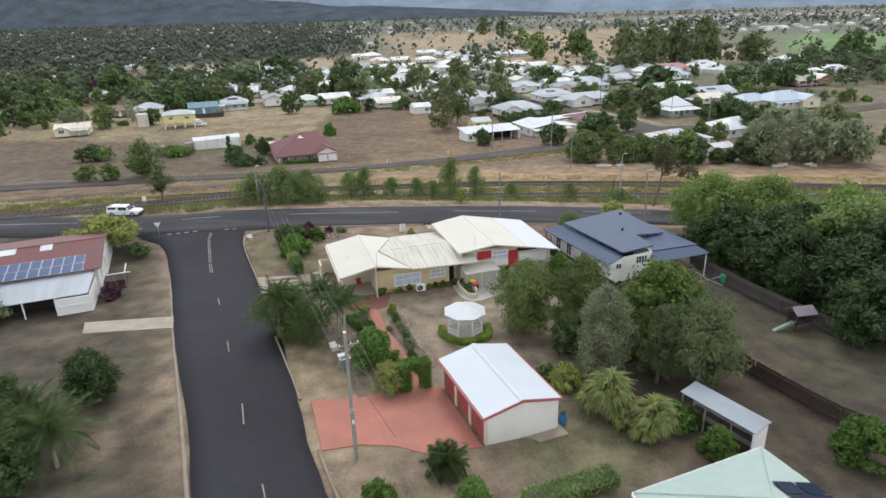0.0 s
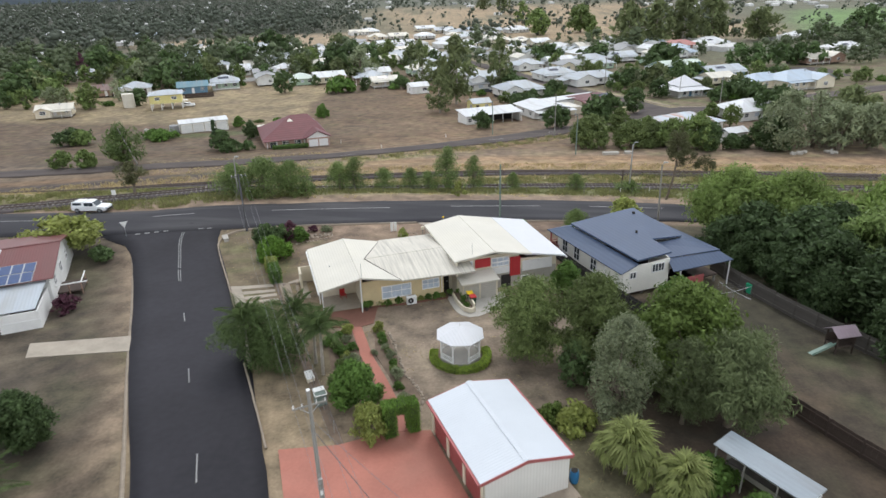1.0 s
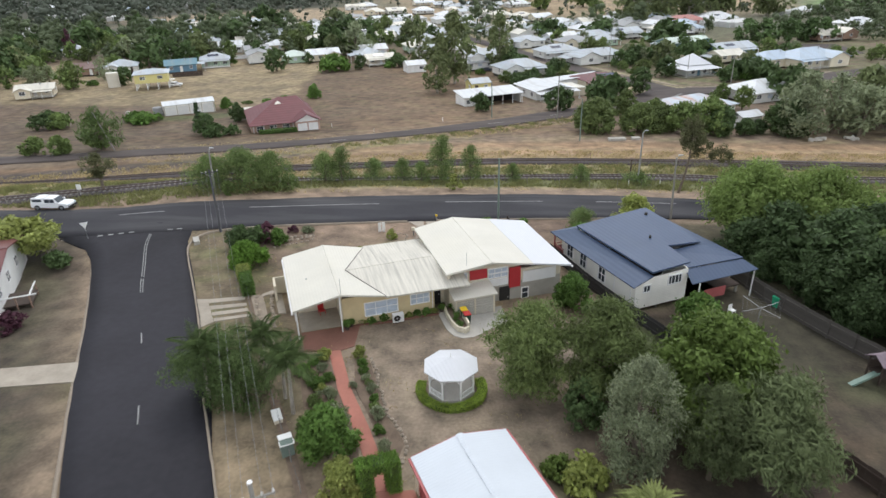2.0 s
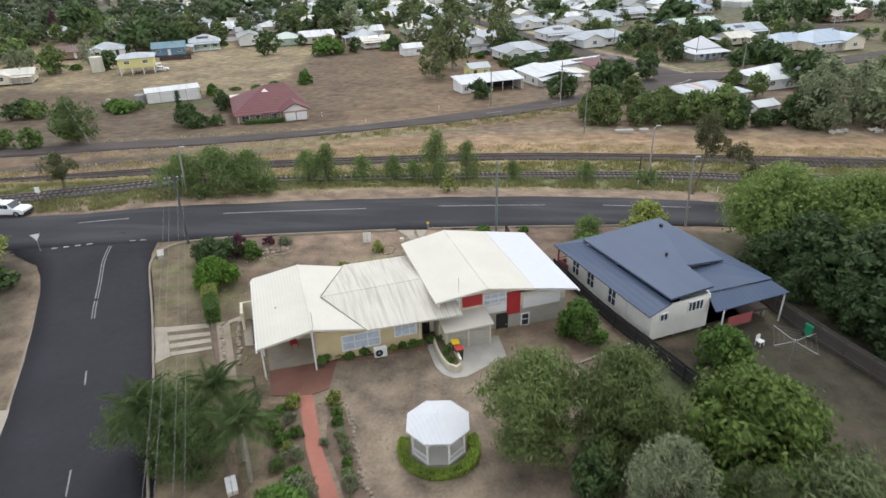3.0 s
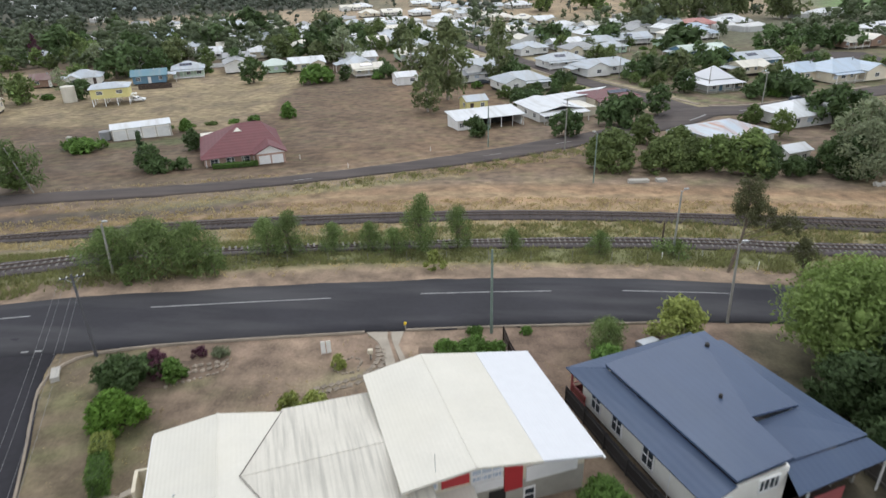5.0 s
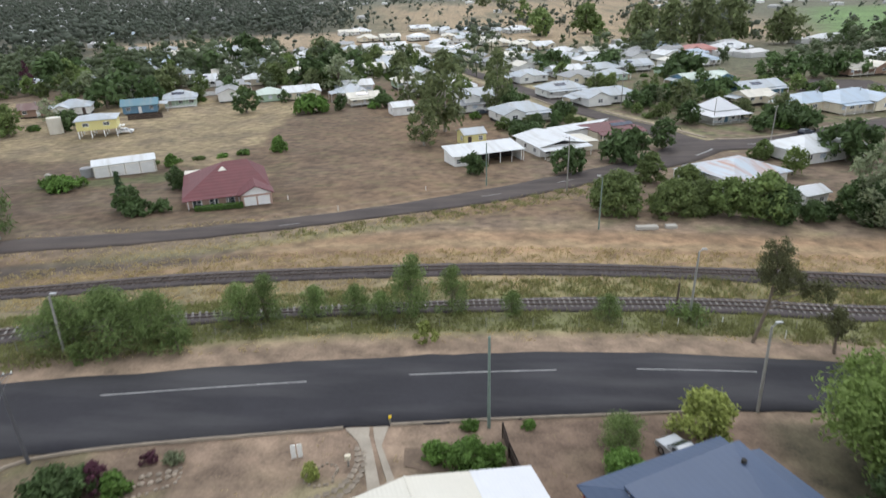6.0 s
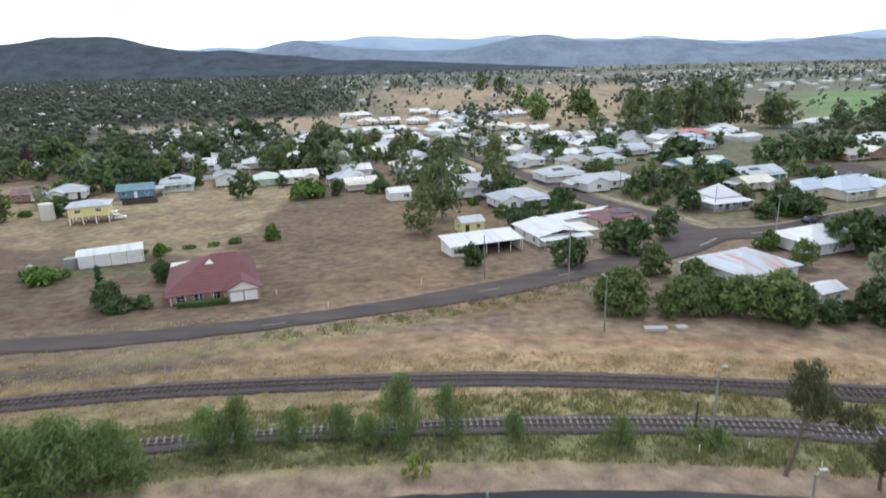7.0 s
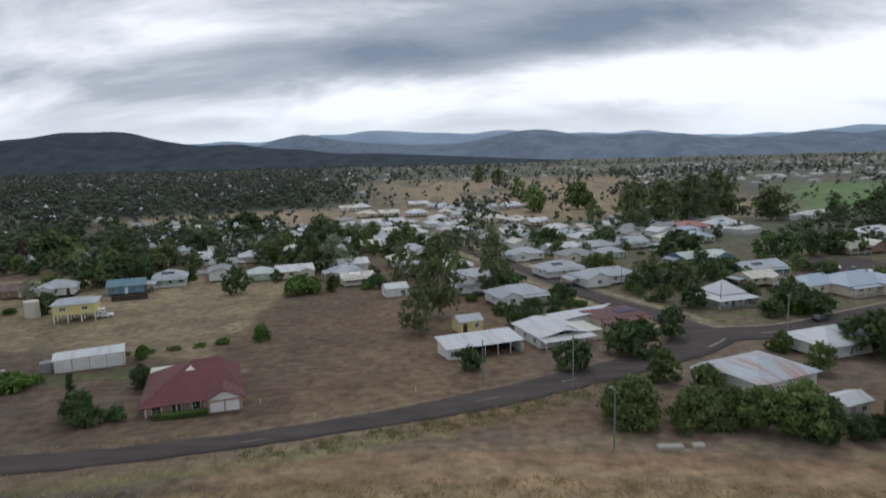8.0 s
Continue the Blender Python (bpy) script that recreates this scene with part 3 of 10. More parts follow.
    # yards west of the side street, laid darker
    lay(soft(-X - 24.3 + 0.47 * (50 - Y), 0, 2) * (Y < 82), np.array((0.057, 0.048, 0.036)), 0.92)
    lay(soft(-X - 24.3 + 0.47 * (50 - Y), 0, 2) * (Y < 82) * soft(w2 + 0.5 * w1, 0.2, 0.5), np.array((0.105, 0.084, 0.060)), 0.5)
    # faint wheel tracks
    for tr in ([(-62, 150), (-60, 163), (-57, 172)], [(-63.6, 150), (-61.6, 163), (-58.6, 172)], [(-24, 34), (-22.5, 44), (-25.5, 52)], [(-22.4, 33), (-21.0, 44), (-24.0, 52)], [(-40, 140), (-10, 150), (8, 160)]):
        lay(soft(0.45 - near_line(X, Y, tr), 0, 0.5), bare * 0.95, 0.6)
    # driven strips along the western verge of the side street
    west = (X < np.interp(Y, [-58, 0, 30, 39, 51, 64, 76], [24, -2, -15, -19, -24.4, -30.2, -35])) * (Y < 74)
    for off, wide in ((6.3, 0.55), (8.1, 0.5), (10.6, 0.4)):
        lay(west * soft(wide - np.abs(dS - off - 0.5 * w1), 0, 0.5), bare * 0.5, 0.7 - 0.02 * off)
    lay(west * soft(1.6 - np.abs(dS - 9.4 - 1.2 * w1), 0, 1.2) * soft(w2, -0.2, 0.5), np.array((0.082, 0.080, 0.044)), 0.55)
    # the home yard, trodden bare
    lay(soft(11 - np.hypot((X - 3) * 0.75, Y - 52), 0, 3), np.array((0.225, 0.180, 0.135)), 0.8)
    lay(soft(5.5 - np.hypot(X - 9, (Y - 36.5) * 0.7), 0, 2), np.array((0.098, 0.100, 0.050)), 0.7)
    lay(soft(6 - np.hypot((X + 13) * 0.9, (Y - 45) * 0.45), 0, 3), np.array((0.205, 0.160, 0.100)), 0.8)
    # ground laid darker around the garden trees and over the eastern yards
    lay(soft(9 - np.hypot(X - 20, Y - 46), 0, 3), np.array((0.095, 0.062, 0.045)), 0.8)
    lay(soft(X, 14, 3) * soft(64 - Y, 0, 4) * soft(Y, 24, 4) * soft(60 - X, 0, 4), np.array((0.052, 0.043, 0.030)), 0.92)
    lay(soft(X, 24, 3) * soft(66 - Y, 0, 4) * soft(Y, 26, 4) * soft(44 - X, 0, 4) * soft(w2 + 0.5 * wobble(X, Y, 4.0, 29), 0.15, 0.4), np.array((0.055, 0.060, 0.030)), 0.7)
    lay(soft(X, 16, 3) * soft(52 - Y, 0, 4) * soft(Y, 24, 4) * soft(30 - X, 0, 3) * soft(w2, 0.0, 0.5), np.array((0.085, 0.056, 0.040)), 0.7)
    # worn olive grass of the verge, and the greener foot of the yard
    verge = soft(X, -26, 2) * soft(-10.5 - 0.39 * (Y - 58) - X, 0, 0.8) * soft(Y, 50, 4) * soft(83 - Y, 0, 3)
    lay(verge, np.array((0.128, 0.102, 0.064)), 0.85)
    lay(verge * soft(w2 + 0.6 * wobble(X, Y, 3.0, 17), 0.1, 0.4), np.array((0.115, 0.118, 0.052)), 0.6)
    lay(verge * soft(wobble(X, Y, 4.0, 23), 0.45, 0.3), np.array((0.180, 0.138, 0.096)), 0.6)
    lay(soft(3.6 - np.hypot(X - 16.0, (Y - 58.0) * 0.9), 0, 1.4), np.array((0.085, 0.110, 0.040)), 0.8)
    lay(soft(1.7 - np.hypot(X - 12.9, Y - 64.0), 0, 0.5), np.array((0.120, 0.078, 0.056)), 0.85)
    street = near_line(X, Y, TOWN_STREET)
    lay(soft(1.8 - np.abs(street - 6.6), 0, 0.8) * (Y > 190) * (Y < 460), np.array((0.320, 0.270, 0.165)), 0.8)
    C *= (1 + 0.13 * w2 + 0.10 * wobble(X, Y, 3.5, 13) + 0.03 * wobble(X, Y * 2.2, 14, 19))[..., None]
    lay(soft(X, 10, 2) * soft(86.3 - Y, 0, 1.5) * soft(Y, 72, 3) * soft(30 - X, 0, 2), np.array((0.150, 0.104, 0.076)), 0.8)
    # dark grass east of the fence, tree shade mixed into its colour
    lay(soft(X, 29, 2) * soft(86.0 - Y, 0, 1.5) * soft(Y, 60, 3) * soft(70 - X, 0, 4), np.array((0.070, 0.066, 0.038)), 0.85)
    # round darker patch in the neighbouring yard
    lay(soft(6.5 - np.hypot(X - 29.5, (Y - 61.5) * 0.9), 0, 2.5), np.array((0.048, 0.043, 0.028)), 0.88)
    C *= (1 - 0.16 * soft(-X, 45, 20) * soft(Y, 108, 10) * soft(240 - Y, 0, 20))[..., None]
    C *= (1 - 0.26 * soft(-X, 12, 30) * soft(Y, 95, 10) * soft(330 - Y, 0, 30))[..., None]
    n, m = X.shape
    idx = np.arange(n * m).reshape(n, m)
    F = np.stack([idx[:-1, :-1], idx[:-1, 1:], idx[1:, 1:], idx[1:, :-1]], -1).reshape(-1, 4)
    mat = material("soil_grass_and_shade", (1, 1, 1), 0.95, vary=0.55, scale=0.55, fine=4.6, bump=0.7)
    nt = mat.node_tree
    att = nt.nodes.new("ShaderNodeAttribute")
    att.attribute_name = "soil"
    mul = next(n for n in nt.nodes if n.type == "MIX" and n.blend_type == "MULTIPLY")
    nt.links.new(att.outputs["Color"], mul.inputs["A"])
    # a third, broader scale of mottling
    big, mr, mm = nt.nodes.new("ShaderNodeTexNoise"), nt.nodes.new("ShaderNodeMapRange"), nt.nodes.new("ShaderNodeMix")
    big.inputs["Scale"].default_value, big.inputs["Detail"].default_value, big.inputs["Distortion"].default_value = 0.09, 8, 0.6
    mr.inputs["From Min"].default_value, mr.inputs["From Max"].default_value = 0.3, 0.7
    mr.inputs["To Min"].default_value, mr.inputs["To Max"].default_value = 0.80, 1.20
    mm.data_type, mm.blend_type = "RGBA", "MULTIPLY"
    mm.inputs["Factor"].default_value = 1
    tc = next(n for n in nt.nodes if n.type == "TEX_COORD")
    nt.links.new(tc.outputs["Object"], big.inputs["Vector"])
    nt.links.new(big.outputs["Fac"], mr.inputs["Value"])
    nt.links.new(mul.outputs["Result"], mm.inputs["A"])
    nt.links.new(mr.outputs[0], mm.inputs["B"])
    nt.links.new(mm.outputs["Result"], nt.nodes["Principled BSDF"].inputs["Base Color"])
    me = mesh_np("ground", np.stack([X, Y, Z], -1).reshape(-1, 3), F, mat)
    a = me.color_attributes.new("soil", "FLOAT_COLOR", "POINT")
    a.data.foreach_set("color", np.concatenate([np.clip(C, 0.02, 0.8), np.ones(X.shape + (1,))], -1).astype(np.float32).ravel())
    me.polygons.foreach_set("use_smooth", np.ones(len(me.polygons), bool))
    return tagged(new("ground", me), "dry brown grass and bare soil sloping away", "ground", kind="structure")


ground()


def road(name, pts, lift, mat, label, step=2.0, jitter=0.08, seed=1):
    ob = new(name, strip_mesh(name, spline(pts, step), 4, lift, mat, 6, 0.3, jitter, seed))
    return tagged(ob, label, "road", kind="structure")


road("main_road", MAIN_ROAD, 0.13, ASPHALT, "dark grey asphalt road with worn tyre bands")
road("side_road", SIDE_ROAD, 0.10, ASPHALT_SIDE, "dark grey asphalt side street", jitter=0.04, seed=2)
road("far_road", FAR_ROAD, 0.12, ASPHALT_OLD, "patched old asphalt road beyond the railway", 3, 0.2, 3)
road("cross_road", CROSS_ROAD, 0.10, ASPHALT_OLD, "grey asphalt cross street in the town", 4, 0.1, 4)
road("town_street", TOWN_STREET, 0.08, ASPHALT_OLD, "grey asphalt street between the houses", 4, 0.1, 5)


def painted_line(pts, half, lift, name="road_marking", label="worn white painted line on the asphalt"):
    ob = new(name, strip_mesh(name, spline(pts, 0.8), half, lift, LINE, 1, 0.012))
    return tagged(ob, label, "road marking", "road markings", "structure")


for a, b in (((-22.0, 87.2), (-6.5, 89.7)), ((1.8, 91.05), (14.4, 92.3)), ((21.45, 92.75), (32.0, 92.75)), ((-36.5, 84.4), (-31.5, 85.3)), ((-64, 84.0), (-51, 83.9)), ((39.8, 91.2), (50.5, 90.2))):
    painted_line([a, ((a[0] + b[0]) / 2, (a[1] + b[1]) / 2 + 0.06), b], 0.075, 0.142)
for a, b in (((-14.9, 39.9), (-14.0, 37.3)), ((-19.3, 50.1), (-18.5, 48.1)), ((-23.4, 59.8), (-22.7, 58.2)), ((-11.0, 31.0), (-10.0, 28.6)), ((-7, 21.5), (-6, 19.0))):
    painted_line([a, b], 0.045, 0.13)
for u in (-0.1, 0.12):
    painted_line([(-30.6 + u, 79.0), (-30.0 + u, 76.3), (-28.6 + u, 72.4), (-27.5 + u, 69.3), (-26.5 + u, 66.9)], 0.04, 0.135)
for k in range(4):
    x, y = -36.3 + 1.05 * k, 78.75 + 0.22 * k
    painted_line([(x, y), (x + 0.55, y + 0.1)], 0.12, 0.15, "give_way_dash", "white give-way dash at the junction mouth")
for k in range(2):
    x, y = -29.1 + 1.0 * k, 80.0 + 0.15 * k
    painted_line([(x, y), (x + 0.55, y + 0.08)], 0.09, 0.15, "give_way_dash", "white give-way dash at the junction mouth")
for a, b in (((11.5, 152.5), (15, 154.2)), ((26.5, 161.2), (29.8, 163.2)), ((-21, 138.2), (-18, 139.3))):
    painted_line([a, b], 0.09, 0.135)
for a, b in (((60.5, 181.6), (64.5, 185.4)), ((64.5, 185.4), (66.5, 187.6)), ((76, 191), (80, 192))):
    painted_line([a, b], 0.22, 0.14, "stop_line", "broad white line across the street mouth")


def kerb(pts, label="low pale concrete kerb", half=0.14, lift=0.2):
    ob = new("kerb", strip_mesh("kerb", spline(pts, 0.8), half, lift, DUSTY, 1, 0.3, 0.01))
    return tagged(ob, label, "kerb", "kerbs", "structure")


kerb([(-8.0, 33.9), (-7.0, 31.5), (6.3, 1.5)], "pale concrete kerb of the side street", 0.08, 0.14)
kerb([(-15.2, 50.9), (-12.9, 45.6), (-10.7, 40.4)], "pale concrete kerb of the side street", 0.08, 0.14)
kerb([(-14.9, 51.0), (-20.6, 64.6), (-24.9, 74.4), (-25.5, 77.0), (-25.1, 78.7), (-23.3, 80.1), (-18.4, 81.35), (-8, 83.1), (-2.7, 83.95)], half=0.08, lift=0.19)
kerb([(-40, 78.1), (-38.0, 77.9), (-36.3, 77.0), (-34.75, 74.3), (-30.3, 64.5), (-24.45, 50.9), (-18.75, 38.1), (-15.05, 29.7), (-2, 0)], "pale gravelly concrete edge of the street", 0.13, 0.06)
kerb([(0.7, 84.45), (8, 85.3), (16, 86.1), (26, 87.0)], half=0.08, lift=0.19)
kerb([(71.2, 197.8), (76.5, 197.2), (86, 199.6), (104, 208.8), (125, 219.5)], "pale concrete kerb and footpath edge", 0.5, 0.16)
kerb([(69.5, 199.6), (65.5, 211), (55, 239), (41, 290)], "pale concrete kerb and footpath edge", 0.5, 0.16)
kerb([(45.4, 238), (32, 289)], "pale concrete kerb and footpath edge", 0.4, 0.16)


# ---- railway ----
def sleeper_mesh(mat, length):
    bm = boxes((-length / 2, length / 2, -0.11, 0.11, 0, 0.13))
    me = bpy.data.meshes.new("sleeper")
    bm.to_mesh(me)
    bm.free()
    me.materials.append(mat)
    return me


def railway(pts, label, mat, x0, x1, spacing):
    line = spline(pts, 1.0)
    root = tagged(new("railway_track", strip_mesh("ballast", line, 1.9, 0.22, BALLAST, 4, 0.35, 0.08, 8)), label, "railway", "railway tracks", "structure")
    t = np.gradient(line, axis=0)
    t /= np.linalg.norm(t, axis=1)[:, None]
    nrm = np.stack([-t[:, 1], t[:, 0]], 1)
    for s in (-0.56, 0.56):
        c = line + nrm * s
        bm_me = strip_mesh("rail", c, 0.045, 0.50, STEEL, 1, 0.16)
        part("rail", bm_me, STEEL, root, "dull steel rail")
    me = sleeper_mesh(mat, 2.2)
    seg = np.concatenate([[0], np.cumsum(np.linalg.norm(np.diff(line, axis=0), axis=1))])
    count = 0
    for d in np.arange(0, seg[-1], spacing):
        x, y = np.interp(d, seg, line[:, 0]), np.interp(d, seg, line[:, 1])
        if x0 < x < x1:
            nx, ny = np.interp(d, seg, nrm[:, 0]), np.interp(d, seg, nrm[:, 1])
            s = new("sleeper", me)
            s.parent = root
            s.matrix_basis = pose(x, y, gzf(x, y) + 0.215, 0, 0, math.degrees(math.atan2(ny, nx)) + random.uniform(-1.5, 1.5))
            count += 1
    return root


railway(RAIL_A, "railway track with pale concrete sleepers on dark ballast", SLEEPER, -62, 80, 0.66)
railway(RAIL_B, "railway track with dark timber sleepers on ballast", SLEEPER_DARK, -75, 90, 0.68)


# ---- distance: hills and far plain ----
def hills(name, y0, depth, profile, rough, mat, label, seed):
    """A range of hills: crest heights over x, falling away to both sides."""
    px, pz = zip(*profile)
    xs = np.linspace(px[0], px[-1], 420)
    rng = np.random.default_rng(seed)
    crest = np.interp(xs, px, pz)
    crest = np.convolve(np.pad(crest, 2, "edge"), np.ones(5) / 5, "valid")
    for k in range(1, 7):
        crest = crest + rough / k * np.sin(xs / (300 / k) + rng.uniform(0, 6.28)) * np.clip(crest / 60, 0, 1)
    rows = []
    for s in np.linspace(-1, 1, 15):
        fall = (1 - abs(s) ** 1.3)
        spur = 1 + 0.25 * np.sin(xs / 130 + 5 * s + rng.uniform(0, 1)) * (1 - abs(s)) * abs(s) * 3
        rows.append(np.stack([xs, np.full_like(xs, y0 + s * depth), -20 + (crest + 20) * fall * spur], 1))
    V = np.array(rows)
    n, m = V.shape[:2]
    idx = np.arange(n * m).reshape(n, m)
    F = np.stack([idx[:-1, :-1], idx[:-1, 1:], idx[1:, 1:], idx[1:, :-1]], -1).reshape(-1, 4)
    me = mesh_np(name, V.reshape(-1, 3), F, mat)
    me.polygons.foreach_set("use_smooth", np.ones(len(me.polygons), bool))
    return tagged(new(name, me), label, "hills", kind="structure")


# haze mixed into the base colours: each farther range paler and bluer
HILL_NEAR = material("hazed_wooded_hill", (0.070, 0.085, 0.100), 1.0, vary=0.35, scale=0.012, fine=0.05, bump=0.0, spec=0.0)
HILL_MID = material("hazed_wooded_range", (0.200, 0.245, 0.305), 1.0, vary=0.28, scale=0.008, fine=0.04, bump=0.0, spec=0.0)
HILL_FAR = material("hazed_far_range", (0.36, 0.45, 0.56), 1.0, vary=0.10, scale=0.004, fine=0.02, bump=0.0, spec=0.0)
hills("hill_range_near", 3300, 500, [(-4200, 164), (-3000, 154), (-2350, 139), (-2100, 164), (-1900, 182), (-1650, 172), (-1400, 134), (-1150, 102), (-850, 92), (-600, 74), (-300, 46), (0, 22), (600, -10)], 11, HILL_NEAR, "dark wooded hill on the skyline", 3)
hills("hill_range_mid", 3950, 420, [(-4300, 110), (-1500, 80), (-1150, 95), (-930, 150), (-820, 170), (-680, 132), (-350, 110), (60, 104), (380, 128), (640, 162), (720, 156), (860, 116), (1250, 118), (1420, 128), (1750, 100), (2150, 104), (2500, 90), (3000, 116), (4300, 110)], 11, HILL_MID, "wooded range along the skyline, blue-grey with painted haze", 5)
hills("hill_range_far", 4500, 250, [(-4300, 154), (-1900, 154), (-1200, 156), (-700, 174), (-250, 200), (-50, 194), (250, 174), (520, 192), (700, 164), (1100, 136), (1500, 146), (2200, 119), (3000, 149), (4300, 144)], 11, HILL_FAR, "far range on the horizon, pale blue with painted haze", 7)


# ---- vegetation ----
def leaf_cloud(rng, centres, radii, total, size, droop=0.0, flat=0.85, wide=0.42, rough=0.75, loose=0.25):
    """Pointed leaves crowded towards the skins of round clusters, facing outwards and up; a loose share strays beyond."""
    centres, radii = np.asarray(centres), np.asarray(radii)
    pick = rng.choice(len(centres), total, p=radii ** 2 / (radii ** 2).sum())
    d = rng.normal(size=(total, 3))
    d /= np.linalg.norm(d, axis=1)[:, None]
    r = radii[pick] * np.where(rng.random(total) < loose, rng.uniform(0.85, 1.45, total), 0.5 + 0.55 * rng.random(total) ** 0.6)
    c = centres[pick] + d * r[:, None] * np.array((1, 1, flat))
    nrm = d + rng.normal(size=(total, 3)) * rough + np.array((0, 0, 0.4))
    nrm /= np.linalg.norm(nrm, axis=1)[:, None]
    t = rng.normal(size=(total, 3)) - np.array((0, 0, droop))
    t -= nrm * (t * nrm).sum(1)[:, None]
    t /= np.linalg.norm(t, axis=1)[:, None]
    b = np.cross(nrm, t)
    s = (size * rng.uniform(0.6, 1.35, total))[:, None]
    V = np.stack([c - t * s, c + b * s * wide, c + t * s, c - b * s * wide], 1).reshape(-1, 3)
    return V, np.arange(total * 4).reshape(-1, 4)


def crown_clusters(rng, n, R, z0, z1, shape):
    """Cluster centres and radii that fill a crown with an uneven outline: most near its skin, some within."""
    out = []
    bumps = rng.uniform(0, 6.28, 6)
    H = z1 - z0
    for i in range(n):
        a, u = rng.uniform(0, 6.28), (i + rng.uniform(0, 1)) / n
        f = rng.uniform(0.8, 1.0) if rng.random() < 0.7 else rng.uniform(0.1, 0.8)
        uneven = 1 + 0.13 * math.sin(2 * a + bumps[0] + 2 * u) + 0.12 * math.sin(3 * a + bumps[1] + 3 * u) + 0.08 * math.sin(5 * a + bumps[2])
        if shape == "cone":
            w = (1 - u) * 0.9 + 0.08
        elif shape == "bush":
            u = u ** 0.9
            w = math.sqrt(max(0.03, 1 - u ** 2.6))
        elif shape == "sparse":
            w = (0.55 + 0.45 * math.sin(9 * u + bumps[3])) * math.sqrt(max(0.05, 1 - (2 * u - 0.9) ** 2 * 0.8))
        else:
            w = math.sqrt(max(0.03, 1 - (1.75 * u - 0.72) ** 2))
        rad = min(R * rng.uniform(0.14, 0.29), 0.42 * H) * (0.8 if shape in ("sparse", "cone") else 1)
        q = max(0.0, R * w * f * uneven - rad * 0.8)
        out.append(((q * math.cos(a), q * math.sin(a), z0 + rad * 0.75 + max(0.0, H - rad * 1.6) * u), rad))
    return [c for c, _ in out], [r for _, r in out]


SPECIES = {  # shape, clusters, crown base, droop, bark
    "dark": ("round", 50, 0.04, 0.3), "mango": ("round", 66, 0.04, 0.2), "silver": ("round", 46, 0.05, 0.5), "feather": ("round", 52, 0.14, 1.0),
    "olive": ("round", 50, 0.02, 0.5), "yellow": ("round", 40, 0.12, 0.1), "light": ("round", 64, 0.08, 0.2), "purple": ("bush", 40, 0.0, 0.2), "fig": ("round", 50, 0.0, 0.3), "acacia": ("round", 34, 0.02, 1.2),
    "rail": ("bush", 50, 0.0, 0.8), "wattle": ("round", 50, 0.08, 1.4), "gum": ("sparse", 30, 0.34, 0.7), "tall": ("round", 76, 0.05, 0.8), "shrub": ("bush", 56, 0.0, 0.0), "ball": ("bush", 70, 0.0, 0.0),
    "yellowshrub": ("bush", 40, 0.0, 0.0), "thicket": ("bush", 64, 0.0, 0.3), "row": ("round", 46, 0.02, 0.2), "pine": ("cone", 40, 0.06, 0.4),
}
TREE_WORDS = {
    "fig": "dull dark green leafy tree", "acacia": "airy feathery green tree",
    "dark": "dense dark green tree", "mango": "broad tree with glossy green leaves", "silver": "silver-green tree with loose foliage", "feather": "grey-green feathery tree",
    "olive": "olive-green bushy tree", "yellow": "round yellow-green tree", "light": "spreading light green tree", "purple": "purple-leaved bush", "rail": "scrubby green sapling clump",
    "ball": "bright green rounded bush", "gum": "thin gum tree with sparse crown", "tall": "tall eucalypt with uneven crown", "shrub": "rounded green garden shrub", "yellowshrub": "yellow-green leafy shrub", "wattle": "feathery olive-green tree", "thicket": "dense bushy green thicket", "row": "dense green street tree", "pine": "dark green conifer",
}
NARROW = {"acacia": 0.16, "feather": 0.17, "light": 0.4, "wattle": 0.2, "rail": 0.2, "gum": 0.24, "silver": 0.3}
RATIOS = (0.55, 0.8, 1.1, 1.45, 1.9, 2.5, 3.3)
PROTO = {}


